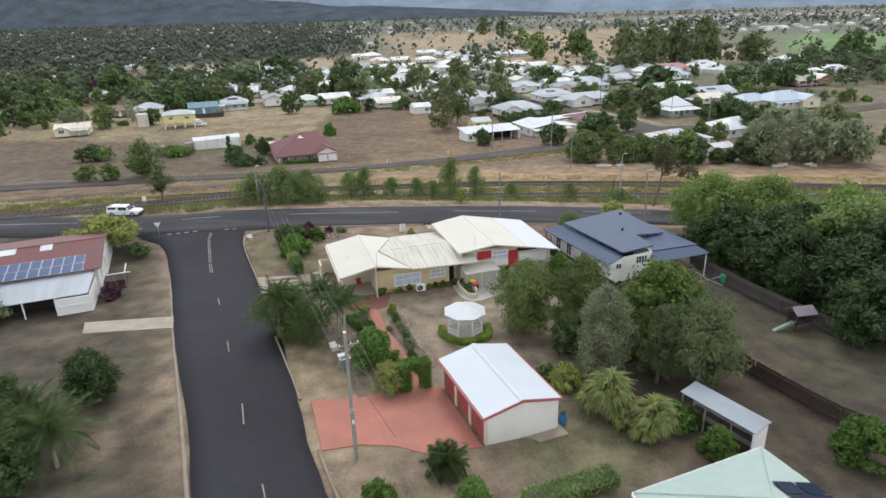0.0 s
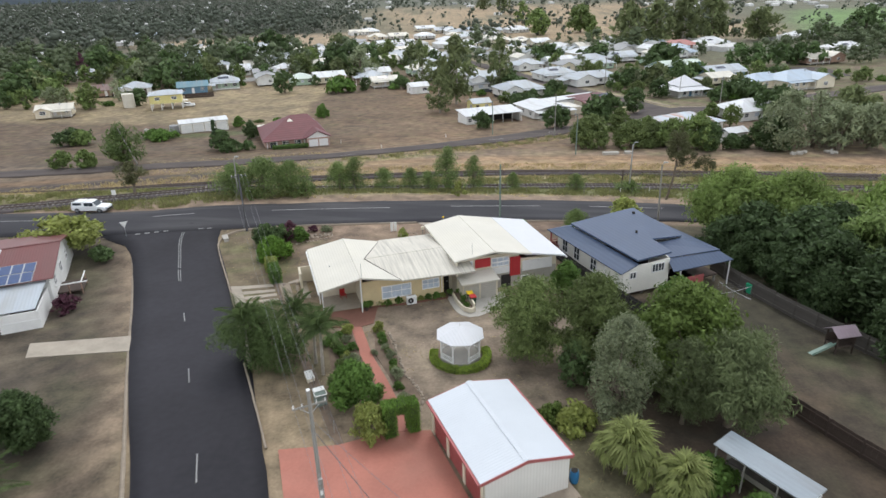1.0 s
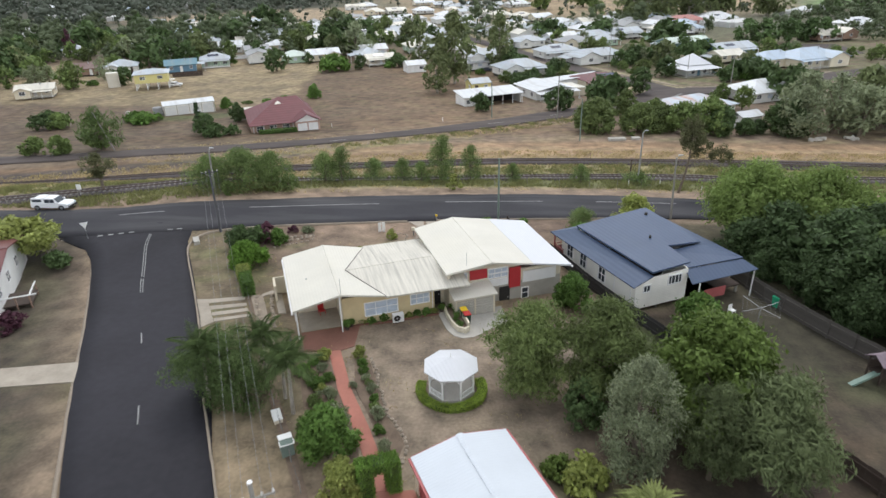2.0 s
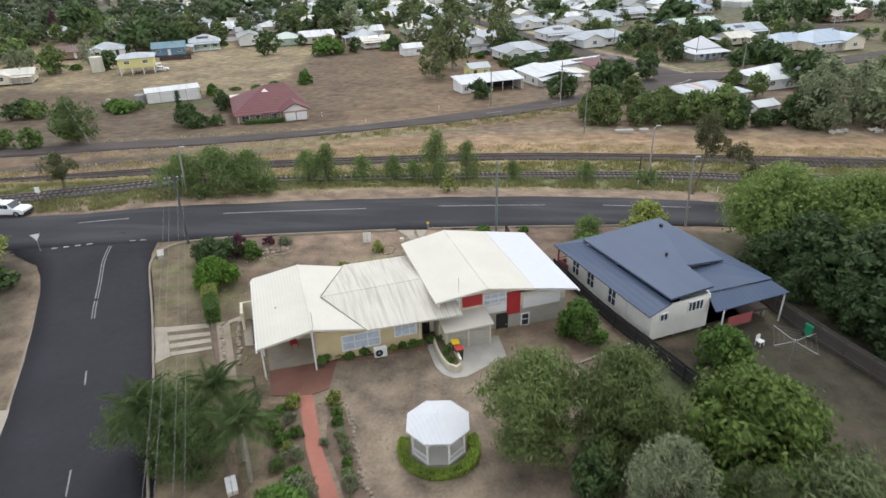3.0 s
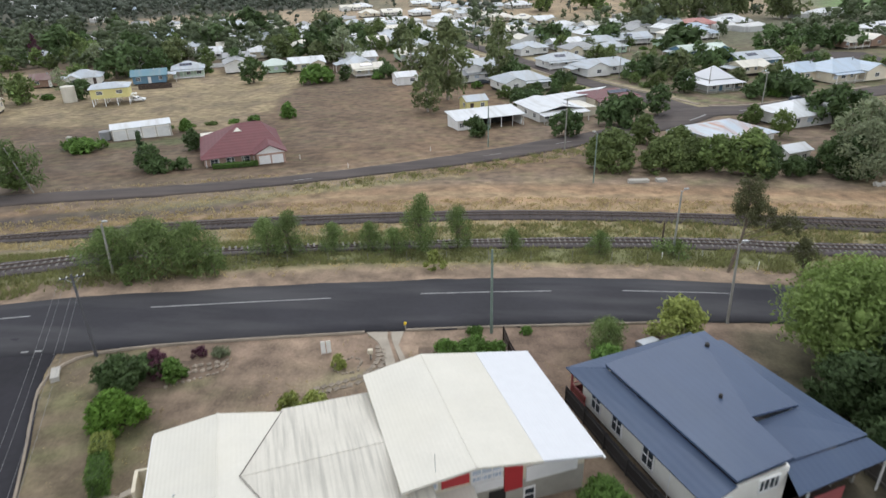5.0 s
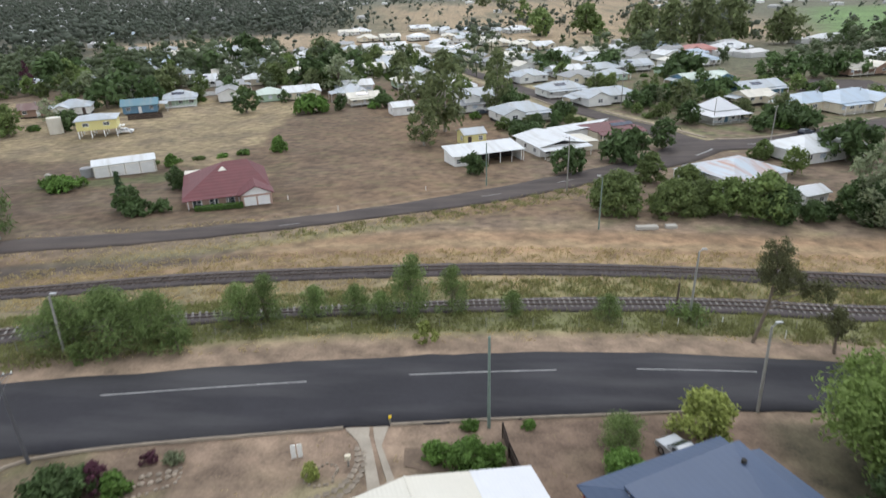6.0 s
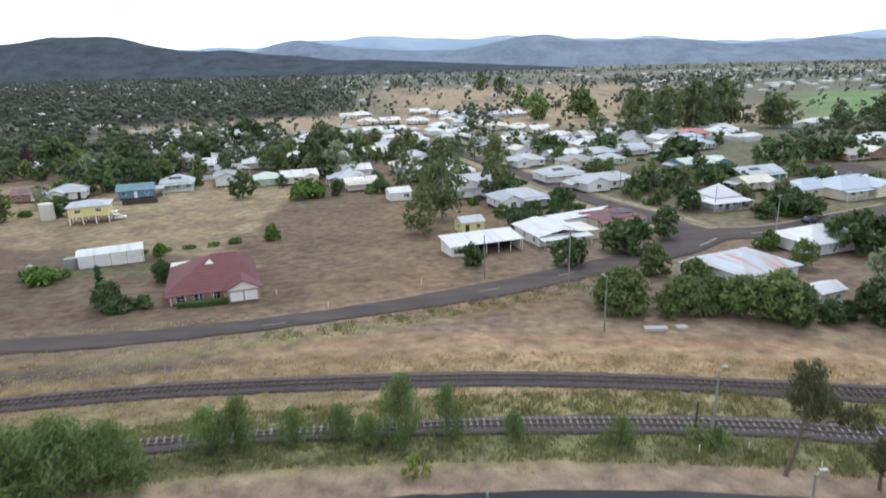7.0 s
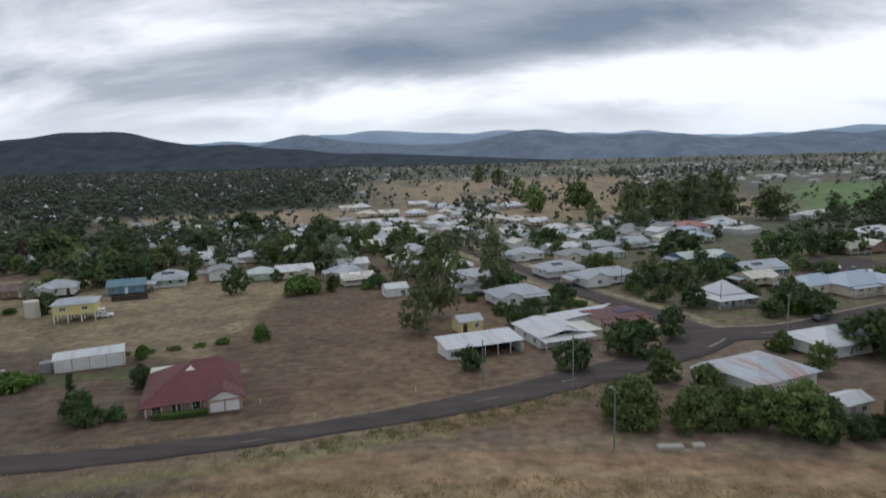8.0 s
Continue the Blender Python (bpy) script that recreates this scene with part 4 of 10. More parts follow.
def proto(kind, fine, variant, ratio):
    """Trunk and crown meshes of a tree 3 m in radius and 3 * ratio m tall; kept for all trees of the kind and build."""
    key = (kind, fine, variant, ratio)
    if key in PROTO:
        return PROTO[key]
    shape, n, base, droop = SPECIES[kind]
    rng = np.random.default_rng(sum(map(ord, kind)) + 100 * variant + int(10 * ratio))
    R = 3.0
    H = R * ratio
    bush = kind in ("shrub", "yellowshrub", "purple", "ball")
    cen, rad = crown_clusters(rng, int(n * (1.9, 1.5, 1.1, 0.75)[fine]), R, base * H, H, shape)
    total = ({"light": 18000, "fig": 8000, "wattle": 20000, "mango": 21000, "silver": 13000, "feather": 15000, "shrub": 6000, "ball": 8000}.get(kind, 12000), {"thicket": 6500, "rail": 6000}.get(kind, 3400), 1100, 430)[fine]
    if shape == "sparse":
        total = int(total * 0.7)
    wide = NARROW.get(kind, 0.42)
    skin = 0.42 * 12.57 * float((np.asarray(rad) ** 2).sum())
    wispy = kind in NARROW
    size = math.sqrt((0.9 if shape == "sparse" else 0.62 if kind == "acacia" else 0.5 if kind == "rail" else 0.55 if kind == "light" else 0.8 if kind == "silver" else 1.0 if kind in ("tall", "fig") else 0.95 if kind in ("thicket", "wattle", "mango", "feather") else 1.2) * skin / (total * 2 * wide))
    V, F = leaf_cloud(rng, cen, rad, total, size, droop, wide=wide, rough=1.1 if wispy else 0.8, loose=0.7 if kind in ("rail", "acacia", "silver") else 0.5 if wispy else 0.3)
    if shape != "sparse" and kind not in ("rail", "acacia") and (kind != "tall" or fine < 2):
        # solid boxes added inside each clump block light as dense twigs and leaves would
        k = len(cen)
        q = np.linalg.qr(rng.normal(size=(k, 3, 3)))[0]
        corner = np.array([(a, b, c) for c in (-1, 1) for b in (-1, 1) for a in (-1, 1)]) / 1.732
        inner = np.asarray(rad) * (0.36 if kind == "silver" else 0.5 if wispy else 0.7)
        box8 = np.asarray(cen)[:, None] + np.einsum("kij,nj->kni", q, corner) * inner[:, None, None] * np.array((1, 1, 0.8)) * rng.uniform(0.75, 1.15, (k, 8, 1))
        six = np.array(((0, 2, 3, 1), (4, 5, 7, 6), (0, 1, 5, 4), (2, 6, 7, 3), (0, 4, 6, 2), (1, 3, 7, 5)))
        F = np.vstack([F, (six[None] + 8 * np.arange(k)[:, None, None]).reshape(-1, 4) + len(V)])
        V = np.vstack([V, box8.reshape(-1, 3)])
    crown = mesh_np("crown", V, F, LEAF[kind])
    bm = bmesh.new()
    top = 0.6 * H
    lean = rng.normal(size=2) * 0.25
    w = 0.2 if not bush else 0.1
    mid = Vector((lean[0] * 0.5, lean[1] * 0.5, top * 0.5))
    end = Vector((lean[0], lean[1], top))
    tube(bm, (0, 0, -0.5), mid, w * 1.25, w * 0.85)
    tube(bm, mid, end, w * 0.85, w * 0.4)
    for i in rng.choice(len(cen), min(14 if fine < 2 else 7, len(cen)), replace=False):
        c = Vector(cen[i])
        s = mid.lerp(end, float(rng.uniform(-0.4 if not bush else -0.9, 0.9)))
        k = s.lerp(c, 0.55) + Vector((0, 0, -0.15))
        tube(bm, s, k, w * 0.4, w * 0.25, 5)
        tube(bm, k, c, w * 0.25, w * 0.08, 5)
    trunk = bpy.data.meshes.new("trunk")
    bm.to_mesh(trunk)
    bm.free()
    trunk.materials.append(BARKPALE if kind == "tall" else BARK)
    PROTO[key] = (trunk, crown)
    return PROTO[key]


TREE_COUNT = [0]


def tree(kind, x, y, h, r, near="", lean=(0, 0)):
    TREE_COUNT[0] += 1
    k = TREE_COUNT[0]
    h, r = min(h, 34), min(r, 11)
    d = math.hypot(x, y)
    fine = 0 if (d < 66 and h > 4.0) or (kind in ("shrub", "ball") and y < 82 and abs(x) < 30 and h > 2.2) or (y < 82 and 30 < x < 47) else 1 if (d < 90 and h > 2.0) or (d < 150 and h > 2.8) else 2 if (d < 250 and h > 2.5) or d < 90 or (h > 18 and d < 600) else 3
    r *= 1.1
    ratio = min(RATIOS, key=lambda q: abs(math.log(q * r / h)))
    trunk, crown = proto(kind, fine, k % (2 if fine < 2 else 3), ratio)
    bush = h < 3.2 or kind in ("shrub", "yellowshrub", "purple")
    words = TREE_WORDS[kind]
    where = near or ("in the home garden" if y < 62 and abs(x) < 28 else "beside the railway" if 96 < y < 130 else "by the fence" if y < 90 and x > 28 else "on the dry roadside" if y < 100 else "among the town houses" if y > 190 else "near the far road")
    ob = thing("shrub" if bush else "tree", pose(x, y, gzf(x, y), lean[0], lean[1], 0) @ pose(0, 0, 0, 0, 0, (k * 77) % 360) @ Matrix.Diagonal((r / 3.0, r / 3.0, h / (3.0 * ratio), 1)), words + " " + where, "shrub" if bush else "tree", kind + (" shrubs" if bush else " trees"))
    part("trunk", trunk, None, ob)
    part("crown", crown, None, ob)
    return ob


def frond_mesh(rng, kind, length):
    """One palm frond: a stem that arches over, with leaflets on both sides (feather) or a fan at its end."""
    V, F = [], []
    def quad(a, b, c, d):
        k = len(V)
        V.extend((a, b, c, d))
        F.append((k, k + 1, k + 2, k + 3))
    if kind == "fan":
        stem = length * 0.42
        quad((0, -0.02, 0), (0, 0.02, 0), (stem, 0.02, 0.05), (stem, -0.02, 0.05))
        for a in np.linspace(-1.75, 1.75, 15):
            L = length * 0.55 * (1 - 0.18 * abs(a)) * rng.uniform(0.8, 1.15)
            c, s = math.cos(a), math.sin(a)
            p, q = (stem, 0, 0.05), (stem + L * 0.48 * c, L * 0.48 * s, 0.05 - 0.06 * L)
            e = (stem + L * c * 0.72, L * s * 0.72, 0.05 - L * rng.uniform(0.3, 1.05))
            w = 0.075
            quad(p, (q[0] - w * s, q[1] + w * c, q[2]), e, (q[0] + w * s, q[1] - w * c, q[2]))
    else:
        n = 26
        for i in range(n):
            u = (i + 1) / n
            x, z = length * u, length * (0.45 * u - 0.75 * u * u)
            if i % 3 == 0:
                u2 = min(1, u + 3 / n)
                quad((x, -0.02, z), (x, 0.02, z), (length * u2, 0.01, length * (0.45 * u2 - 0.75 * u2 * u2)), (length * u2, -0.01, length * (0.45 * u2 - 0.75 * u2 * u2)))
            L = 0.55 * math.sin(3.14 * min(1, 0.15 + 0.85 * u)) + 0.12
            for s in (-1, 1):
                quad((x, 0, z), (x + 0.10, s * L * 0.5, z - 0.02), (x + 0.28, s * L, z - 0.30), (x + 0.02, s * L * 0.5, z - 0.05))
    return mesh_np("frond", V, F, LEAF["palm" if kind == "fan" else "palmdark"])


def palm(x, y, h, length, count, kind, label, seed):
    rng = np.random.default_rng(seed)
    ob = thing("palm_tree", at(x, y), label, "palm", "garden palms")
    bm = bmesh.new()
    n = 8
    for i in range(n):
        tube(bm, (0.02 * i, 0, h * i / n - (0.3 if i == 0 else 0)), (0.02 * (i + 1), 0, h * (i + 1) / n), 0.15 - 0.006 * i, 0.13 - 0.006 * i)
    part("trunk", bm, BARKPALE, ob, "ringed grey palm trunk")
    mesh = [frond_mesh(rng, kind, length * k) for k in (0.9, 1.0, 1.1)]
    for i in range(count):
        f = new("frond", mesh[i % 3])
        f.parent = ob
        f.matrix_basis = pose(0.02 * n, 0, h, 0, 0, 137.5 * i) @ pose(0, 0, 0, rng.uniform(-25, 25), -84 + (112 if kind == "fan" else 120) * (i / count) ** (1.0 if kind == "fan" else 0.9), 0)
    return ob


def hedge(name, rows, leaf, count, size, label, category="hedge", seed=1, m=None):
    """Clipped planting: leaves crowd the skin of the boxes (x0, x1, y0, y1, z0, z1), over solid boxes in darker leaf
    green.
    """
    rng = np.random.default_rng(seed)
    ob = thing(name, m or Matrix.Identity(4), label, category)
    bm = bmesh.new()
    Vs, Fs, k = [], [], 0
    vol = [((b[1] - b[0]) + (b[3] - b[2])) * (b[5] - b[4]) + (b[1] - b[0]) * (b[3] - b[2]) for b in rows]
    for b, v in zip(rows, vol):
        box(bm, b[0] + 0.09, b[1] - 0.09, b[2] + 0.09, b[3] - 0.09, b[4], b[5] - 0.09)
        n = int(count * v / sum(vol))
        lo, hi = np.array((b[0], b[2], b[4])), np.array((b[1], b[3], b[5]))
        p = rng.uniform(lo, hi, (n, 3))
        side = rng.integers(0, 5, n)
        for s, (ax, val) in enumerate(((0, 0), (0, 1), (1, 0), (1, 1), (2, 1))):
            sel = side == s
            p[sel, ax] = (hi if val else lo)[ax] + rng.normal(size=sel.sum()) * 0.05
        V, F = leaf_cloud(rng, p, np.full(n, 0.06), n, size)
        Vs.append(V)
        Fs.append(F + k)
        k += len(V)
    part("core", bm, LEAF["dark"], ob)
    part("leaves", mesh_np("leaves", np.vstack(Vs), np.vstack(Fs), LEAF[leaf]), None, ob)
    return ob


def grass(name, count, area, height, mat, label, seed, density=None):
    """Tufts of blades scattered over an area (x0, x1, y0, y1) where density allows."""
    rng = np.random.default_rng(seed)
    x, y = rng.uniform(area[0], area[1], count), rng.uniform(area[2], area[3], count)
    if density is not None:
        keep = rng.random(count) < density(x, y)
        x, y = x[keep], y[keep]
    n, per = len(x), 5
    bx = np.repeat(x, per) + rng.normal(size=n * per) * 0.12
    by = np.repeat(y, per) + rng.normal(size=n * per) * 0.12
    bz = gz(bx, by) - 0.02
    a = rng.uniform(0, 6.28, n * per)
    h = height * rng.uniform(0.5, 1.3, n * per)
    lean = rng.normal(size=(n * per, 2)) * 0.3 * h[:, None]
    w = 0.025 + 0.03 * rng.random(n * per)
    V = np.stack([np.stack([bx - w * np.cos(a), by - w * np.sin(a), bz], 1), np.stack([bx + w * np.cos(a), by + w * np.sin(a), bz], 1), np.stack([bx + lean[:, 0], by + lean[:, 1], bz + h], 1)], 1).reshape(-1, 3)
    return tagged(new(name, mesh_np(name, V, np.arange(n * per * 3).reshape(-1, 3), mat)), label, "grass", kind="stuff")


def woodland():
    """Far trees, too many to count: loose heaps of leaf clumps, thick to the west, thin over the open paddocks."""
    rng = np.random.default_rng(21)
    pts = []
    tries = 0
    while len(pts) < 8200 and tries < 160000:
        tries += 1
        y = 300 * (2900 / 300) ** rng.random()
        x = rng.uniform(-0.8, 0.8) * (y + 60)
        b = x / y
        w = float(wobble(np.array(x), np.array(y), 160, 31))
        if y < 330:
            p = 0.3 if b < -0.3 or b > 0.6 else 0.04
        elif b < -0.18:
            p = (0.6 if y < 480 else 0.75 if y < 700 else 0.95) * (1 if float(wobble(np.array(x * 0.35), np.array(y), 75, 37)) > CLEARING or y > 640 else 0.06)
        elif y < 480 and b < 0.12:
            p = 0.07
        elif y < 480:
            p = 0.07 + (0.35 if b > 0.6 else 0)
        elif -0.12 < b < 0.27 and y < 1250:
            p = 0.05 if w < 0.25 else 0.2
        elif b > 0.42 and 490 < y < 850:
            p = 0.05
        elif y < 700 and b < 0.1:
            p = 0.12
        elif y > 820 and b > 0.08:
            p = 0.95 if float(wobble(np.array(x * 0.06), np.array(y), 90 + 0.05 * y, 33)) > 0.05 else 0.05
        elif y < 1250:
            p = 0.55
        else:
            p = 0.5 if w > -0.2 else 0.2
        if abs(x + 118) < 130 and abs(y - 560) < 65:
            p *= 0.12
        if rng.random() < p:
            pts.append((x, y))
    P = np.array(pts)
    form, tris = (np.array(((1, 0, 0), (0, 1, 0), (-1, 0, 0), (0, -1, 0), (0, 0, 1), (0, 0, -1)), float), np.array(((0, 1, 4), (1, 2, 4), (2, 3, 4), (3, 0, 4), (1, 0, 5), (2, 1, 5), (3, 2, 5), (0, 3, 5))))
    for lod, sel in ((0, P[:, 1] < 500), (1, P[:, 1] >= 500)):
        Q = P[sel]
        n = len(Q)
        # a few old trees stand over many smaller ones
        R = np.where(rng.random(n) < 0.3, rng.uniform(4.6, 8.0, n), rng.uniform(1.6, 4.4, n)) * (1 if lod == 0 else 1.45)
        Hh = R * rng.uniform(1.3, 2.2, n) * (1 if lod == 0 else 0.82)
        foot = gz(Q[:, 0], Q[:, 1])
        clumps, leaves = ((9, 90), (4, 6))[lod]
        cen = np.empty((n, clumps, 3))
        size = np.empty((n, clumps))
        for c in range(clumps):
            a, u = rng.uniform(0, 6.28, n), (c + rng.uniform(0.2, 0.9, n)) / clumps
            q = R * rng.uniform(0.25, 0.75, n) * np.sqrt(np.clip(1 - (1.5 * u - 0.55) ** 2, 0.05, 1))
            size[:, c] = R * rng.uniform(0.26, 0.46, n)
            cen[:, c] = np.stack([Q[:, 0] + q * np.cos(a), Q[:, 1] + q * np.sin(a), foot + Hh * (0.18 + 0.7 * u)], 1)
        cen, size = cen.reshape(-1, 3), size.ravel()
        k = len(cen)
        q = np.linalg.qr(rng.normal(size=(k, 3, 3)))[0]
        V = cen[:, None] + np.einsum("kij,nj->kni", q, form) * size[:, None, None] * (0.8, 0.85)[lod] * rng.uniform(0.6, 1.25, (k, len(form), 1)) * np.array((1, 1, 0.8))
        # loose leaf sprays break the outline
        W, G = leaf_cloud(rng, cen, size, n * leaves, float(np.mean(R)) * (0.125, 0.17)[lod], wide=0.5, rough=0.6, loose=0.35)
        w = 0.035 * R
        stems = []
        for dx, dy in ((1, 0), (0, 1)):
            lo = np.stack([Q[:, 0] - w * dx, Q[:, 1] - w * dy, foot - 0.3], 1)
            hi = np.stack([Q[:, 0] + w * dx, Q[:, 1] + w * dy, foot - 0.3], 1)
            up = np.stack([np.zeros(n), np.zeros(n), Hh * 0.5 + 0.3], 1)
            stems.append(np.stack([lo, hi, hi + up, lo + up], 1).reshape(-1, 3))
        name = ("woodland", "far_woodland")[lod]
        V = V.reshape(-1, 3)
        T = (tris[None] + len(form) * np.arange(k)[:, None, None]).reshape(-1, 3)
        rest = np.vstack([W] + stems)
        faces = [tuple(f) for f in T.tolist()] + (np.arange(len(rest)).reshape(-1, 4) + len(V)).tolist()
        me = bpy.data.meshes.new(name)
        me.from_pydata(np.vstack([V, rest]).tolist(), [], faces)
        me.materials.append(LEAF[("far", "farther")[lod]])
        flags = np.zeros(len(faces), bool)
        flags[:len(T)] = True
        me.polygons.foreach_set("use_smooth", flags)
        tagged(new(name, me), ("dull green woodland spread behind the town", "woodland far out on the plain, greyed by painted haze")[lod], "woodland", kind="stuff")


woodland()


# near garden trees
tree("wattle", 7.4, 51.6, 7.4, 3.0)
tree("wattle", 12.4, 51.0, 8.0, 3.3)
tree("mango", 18.4, 47.4, 9.0, 4.0)
tree("silver", 12.6, 43.8, 8.3, 2.3)
tree("feather", 19.9, 43.2, 7.4, 3.3)
tree("feather", 16.9, 43.4, 6.8, 1.9)
tree("dark", 10.5, 48.1, 3.8, 1.4)
tree("yellowshrub", 9.5, 43.0, 1.5, 1.5)
tree("mango", 8.2, 43.6, 1.2, 1.0)
tree("shrub", 12.8, 64.1, 3.6, 1.65, "in the back yard")
tree("shrub", 22.5, 60.1, 3.9, 1.9, "in the neighbouring yard")
tree("rail", 17.4, 82.5, 3.0, 1.7)
tree("yellowshrub", 23.6, 83.8, 4.4, 2.2)
tree("shrub", 16.8, 79.4, 2.2, 1.5)
tree("shrub", 6.2, 80.3, 2.1, 1.5)
tree("shrub", 4.3, 80.9, 1.5, 1.0)
tree("shrub", 8.0, 80.6, 1.7, 1.0)
tree("acacia", -14.0, 51.6, 5.0, 3.1)
tree("acacia", -12.2, 50.0, 4.2, 2.2)
tree("shrub", -5.6, 45.1, 3.8, 1.6)
tree("yellowshrub", -4.1, 41.5, 2.8, 1.2)
tree("yellow", -41.6, 73.8, 5.0, 3.5)
tree("purple", -34.9, 60.8, 1.7, 1.2)
tree("silver", -44.0, 54.2, 5.2, 2.6)
tree("ball", -18.1, 72.4, 2.8, 1.65)
tree("dark", -20.0, 76.6, 2.3, 1.7)
tree("dark", -18.3, 77.6, 2.0, 1.2)
tree("purple", -17.3, 77.6, 2.5, 0.85)
tree("shrub", -16.2, 77.3, 1.9, 0.95)
tree("yellowshrub", -6.9, 74.0, 1.3, 0.95, "behind the house")
tree("yellowshrub", -5.2, 74.4, 1.2, 0.95, "behind the house")
tree("yellowshrub", -4.2, 79.2, 1.1, 0.6)
tree("dark", -26.1, 40.8, 4.4, 1.9)
tree("dark", -37.4, 73.0, 1.6, 1.4)
tree("dark", -30.4, 36.5, 4.8, 2.2)
tree("dark", -28.6, 33.6, 4.4, 2.2)
tree("dark", -26.2, 30.8, 4.2, 2.0)
tree("shrub", 1.7, 28.7, 2.4, 1.1)
tree("shrub", -3.6, 28.3, 2.5, 1.1)
tree("shrub", 17.9, 34.1, 2.3, 1.1)
tree("shrub", 27.2, 33.9, 3.4, 1.7)
tree("shrub", 16.6, 37.6, 1.5, 1.5)
# big trees beyond the yard fence
for kind_, x_, y_, h_, r_ in (("light", 36.2, 80.8, 9.4, 5.2), ("light", 41.8, 77.6, 9.8, 5.4), ("light", 48.5, 73.0, 9.6, 5.6), ("fig", 35.6, 73.6, 7.2, 3.9), ("fig", 38.6, 68.6, 8.4, 4.6), ("fig", 38.2, 63.4, 7.8, 4.0), ("fig", 41.0, 57.6, 8.6, 4.6), ("fig", 38.6, 51.4, 7.2, 3.4), ("olive", 45.0, 65.5, 9.6, 4.6), ("fig", 46.5, 59.5, 10.2, 5.0), ("fig", 43.6, 52.0, 9.0, 4.4), ("silver", 50.5, 66.5, 9.0, 4.2), ("fig", 43.0, 71.0, 8.0, 4.2), ("fig", 33.6, 71.0, 4.6, 2.2), ("fig", 33.0, 75.4, 4.4, 2.4), ("fig", 35.2, 66.2, 5.0, 2.3), ("fig", 36.2, 60.4, 5.2, 2.3)):
    tree(kind_, x_, y_, h_, r_)
# along the railway
tree("rail", -29.3, 95.4, 4.4, 3.0)
tree("rail", -25.0, 95.4, 5.4, 3.6)
tree("rail", -21.2, 95.9, 5.0, 2.8)
tree("rail", -18.8, 94.6, 2.2, 1.6)
tree("rail", -15.2, 100.8, 4.6, 2.0)
tree("rail", -12.8, 101.8, 5.3, 2.2)
tree("rail", -8.5, 103.6, 3.6, 1.8)
tree("rail", -4.4, 104.4, 3.6, 1.6)
tree("rail", -1.6, 103.2, 3.2, 1.6)
tree("rail", 1.6, 103.8, 7.1, 2.5)
tree("rail", 5.7, 105.0, 5.6, 1.8)
tree("yellowshrub", 3.0, 96.8, 2.4, 1.1)
tree("rail", 11.9, 104.6, 2.9, 1.3)
tree("rail", 21.7, 103.6, 2.9, 1.4)
tree("rail", 30.4, 103.6, 1.8, 2.0)
tree("olive", -26.0, 92.0, 2.0, 0.9)
tree("gum", 41.0, 96.5, 4.9, 2.1, lean=(0, -5))
tree("gum", -43.5, 94.6, 5.2, 2.8)


def leaning_gum(x, y):
    """Roadside gum: a dark leaning stem that forks into separate leaf clumps."""
    ob = thing("tree", at(x, y), "leaning gum tree with clumped olive crown by the verge", "tree", "gum trees")
    rng = np.random.default_rng(14)
    a, b, c = Vector((0.7, 0, 2.9)), Vector((1.0, 0.1, 5.2)), Vector((1.0, 0.1, 8.6))
    bm = bmesh.new()
    tube(bm, (0, 0, -0.5), a, 0.2, 0.15)
    tube(bm, a, b, 0.15, 0.12)
    tube(bm, b, c, 0.12, 0.05)
    lobes = [(0.5, 0.0, 9.8, 1.1), (1.3, 0.5, 9.3, 1.3), (1.7, -0.4, 8.3, 1.3), (0.5, 0.3, 8.1, 1.3), (2.1, 0.4, 7.2, 1.2), (0.8, -0.5, 6.7, 1.1), (2.0, 0.2, 6.1, 1.1), (3.6, 0.2, 6.5, 1.1), (4.6, -0.2, 6.0, 1.2), (5.6, 0.3, 5.5, 1.1), (6.4, 0.0, 4.8, 0.8), (4.3, 0.4, 5.1, 0.9), (0.4, 0.4, 7.2, 1.0)]
    for lx, ly, lz, lr in lobes:
        k = a.lerp(c, min(1.0, max(0.1, (lz - 4.2) / 5)))
        tube(bm, k, (lx, ly, lz), 0.06, 0.02, 5)
    part("trunk", bm, BARK, ob, "dark leaning forked trunk")
    cen, rad = [], []
    for lx, ly, lz, lr in lobes:
        for j in range(5):
            cen.append((lx + rng.normal() * lr * 0.42, ly + rng.normal() * lr * 0.42, lz + rng.normal() * lr * 0.36))
            rad.append(lr * rng.uniform(0.34, 0.55))
    V, F = leaf_cloud(rng, cen, rad, 8200, 0.15, 1.2, wide=0.3, rough=1.0, loose=0.4)
    part("crown", mesh_np("crown", V, F, LEAF["gum"]), None, ob)


leaning_gum(34.3, 98.6)
tree("acacia", -65.2, 136.0, 8.6, 4.6)
tree("olive", -66.0, 136.4, 7.0, 2.6)
tree("olive", -71.6, 132.8, 3.8, 2.1)
tree("dark", -90.5, 162.1, 4.3, 3.7)
tree("olive", -88.0, 161.2, 3.8, 2.8)
tree("olive", -76.5, 132.6, 3.6, 2.2)
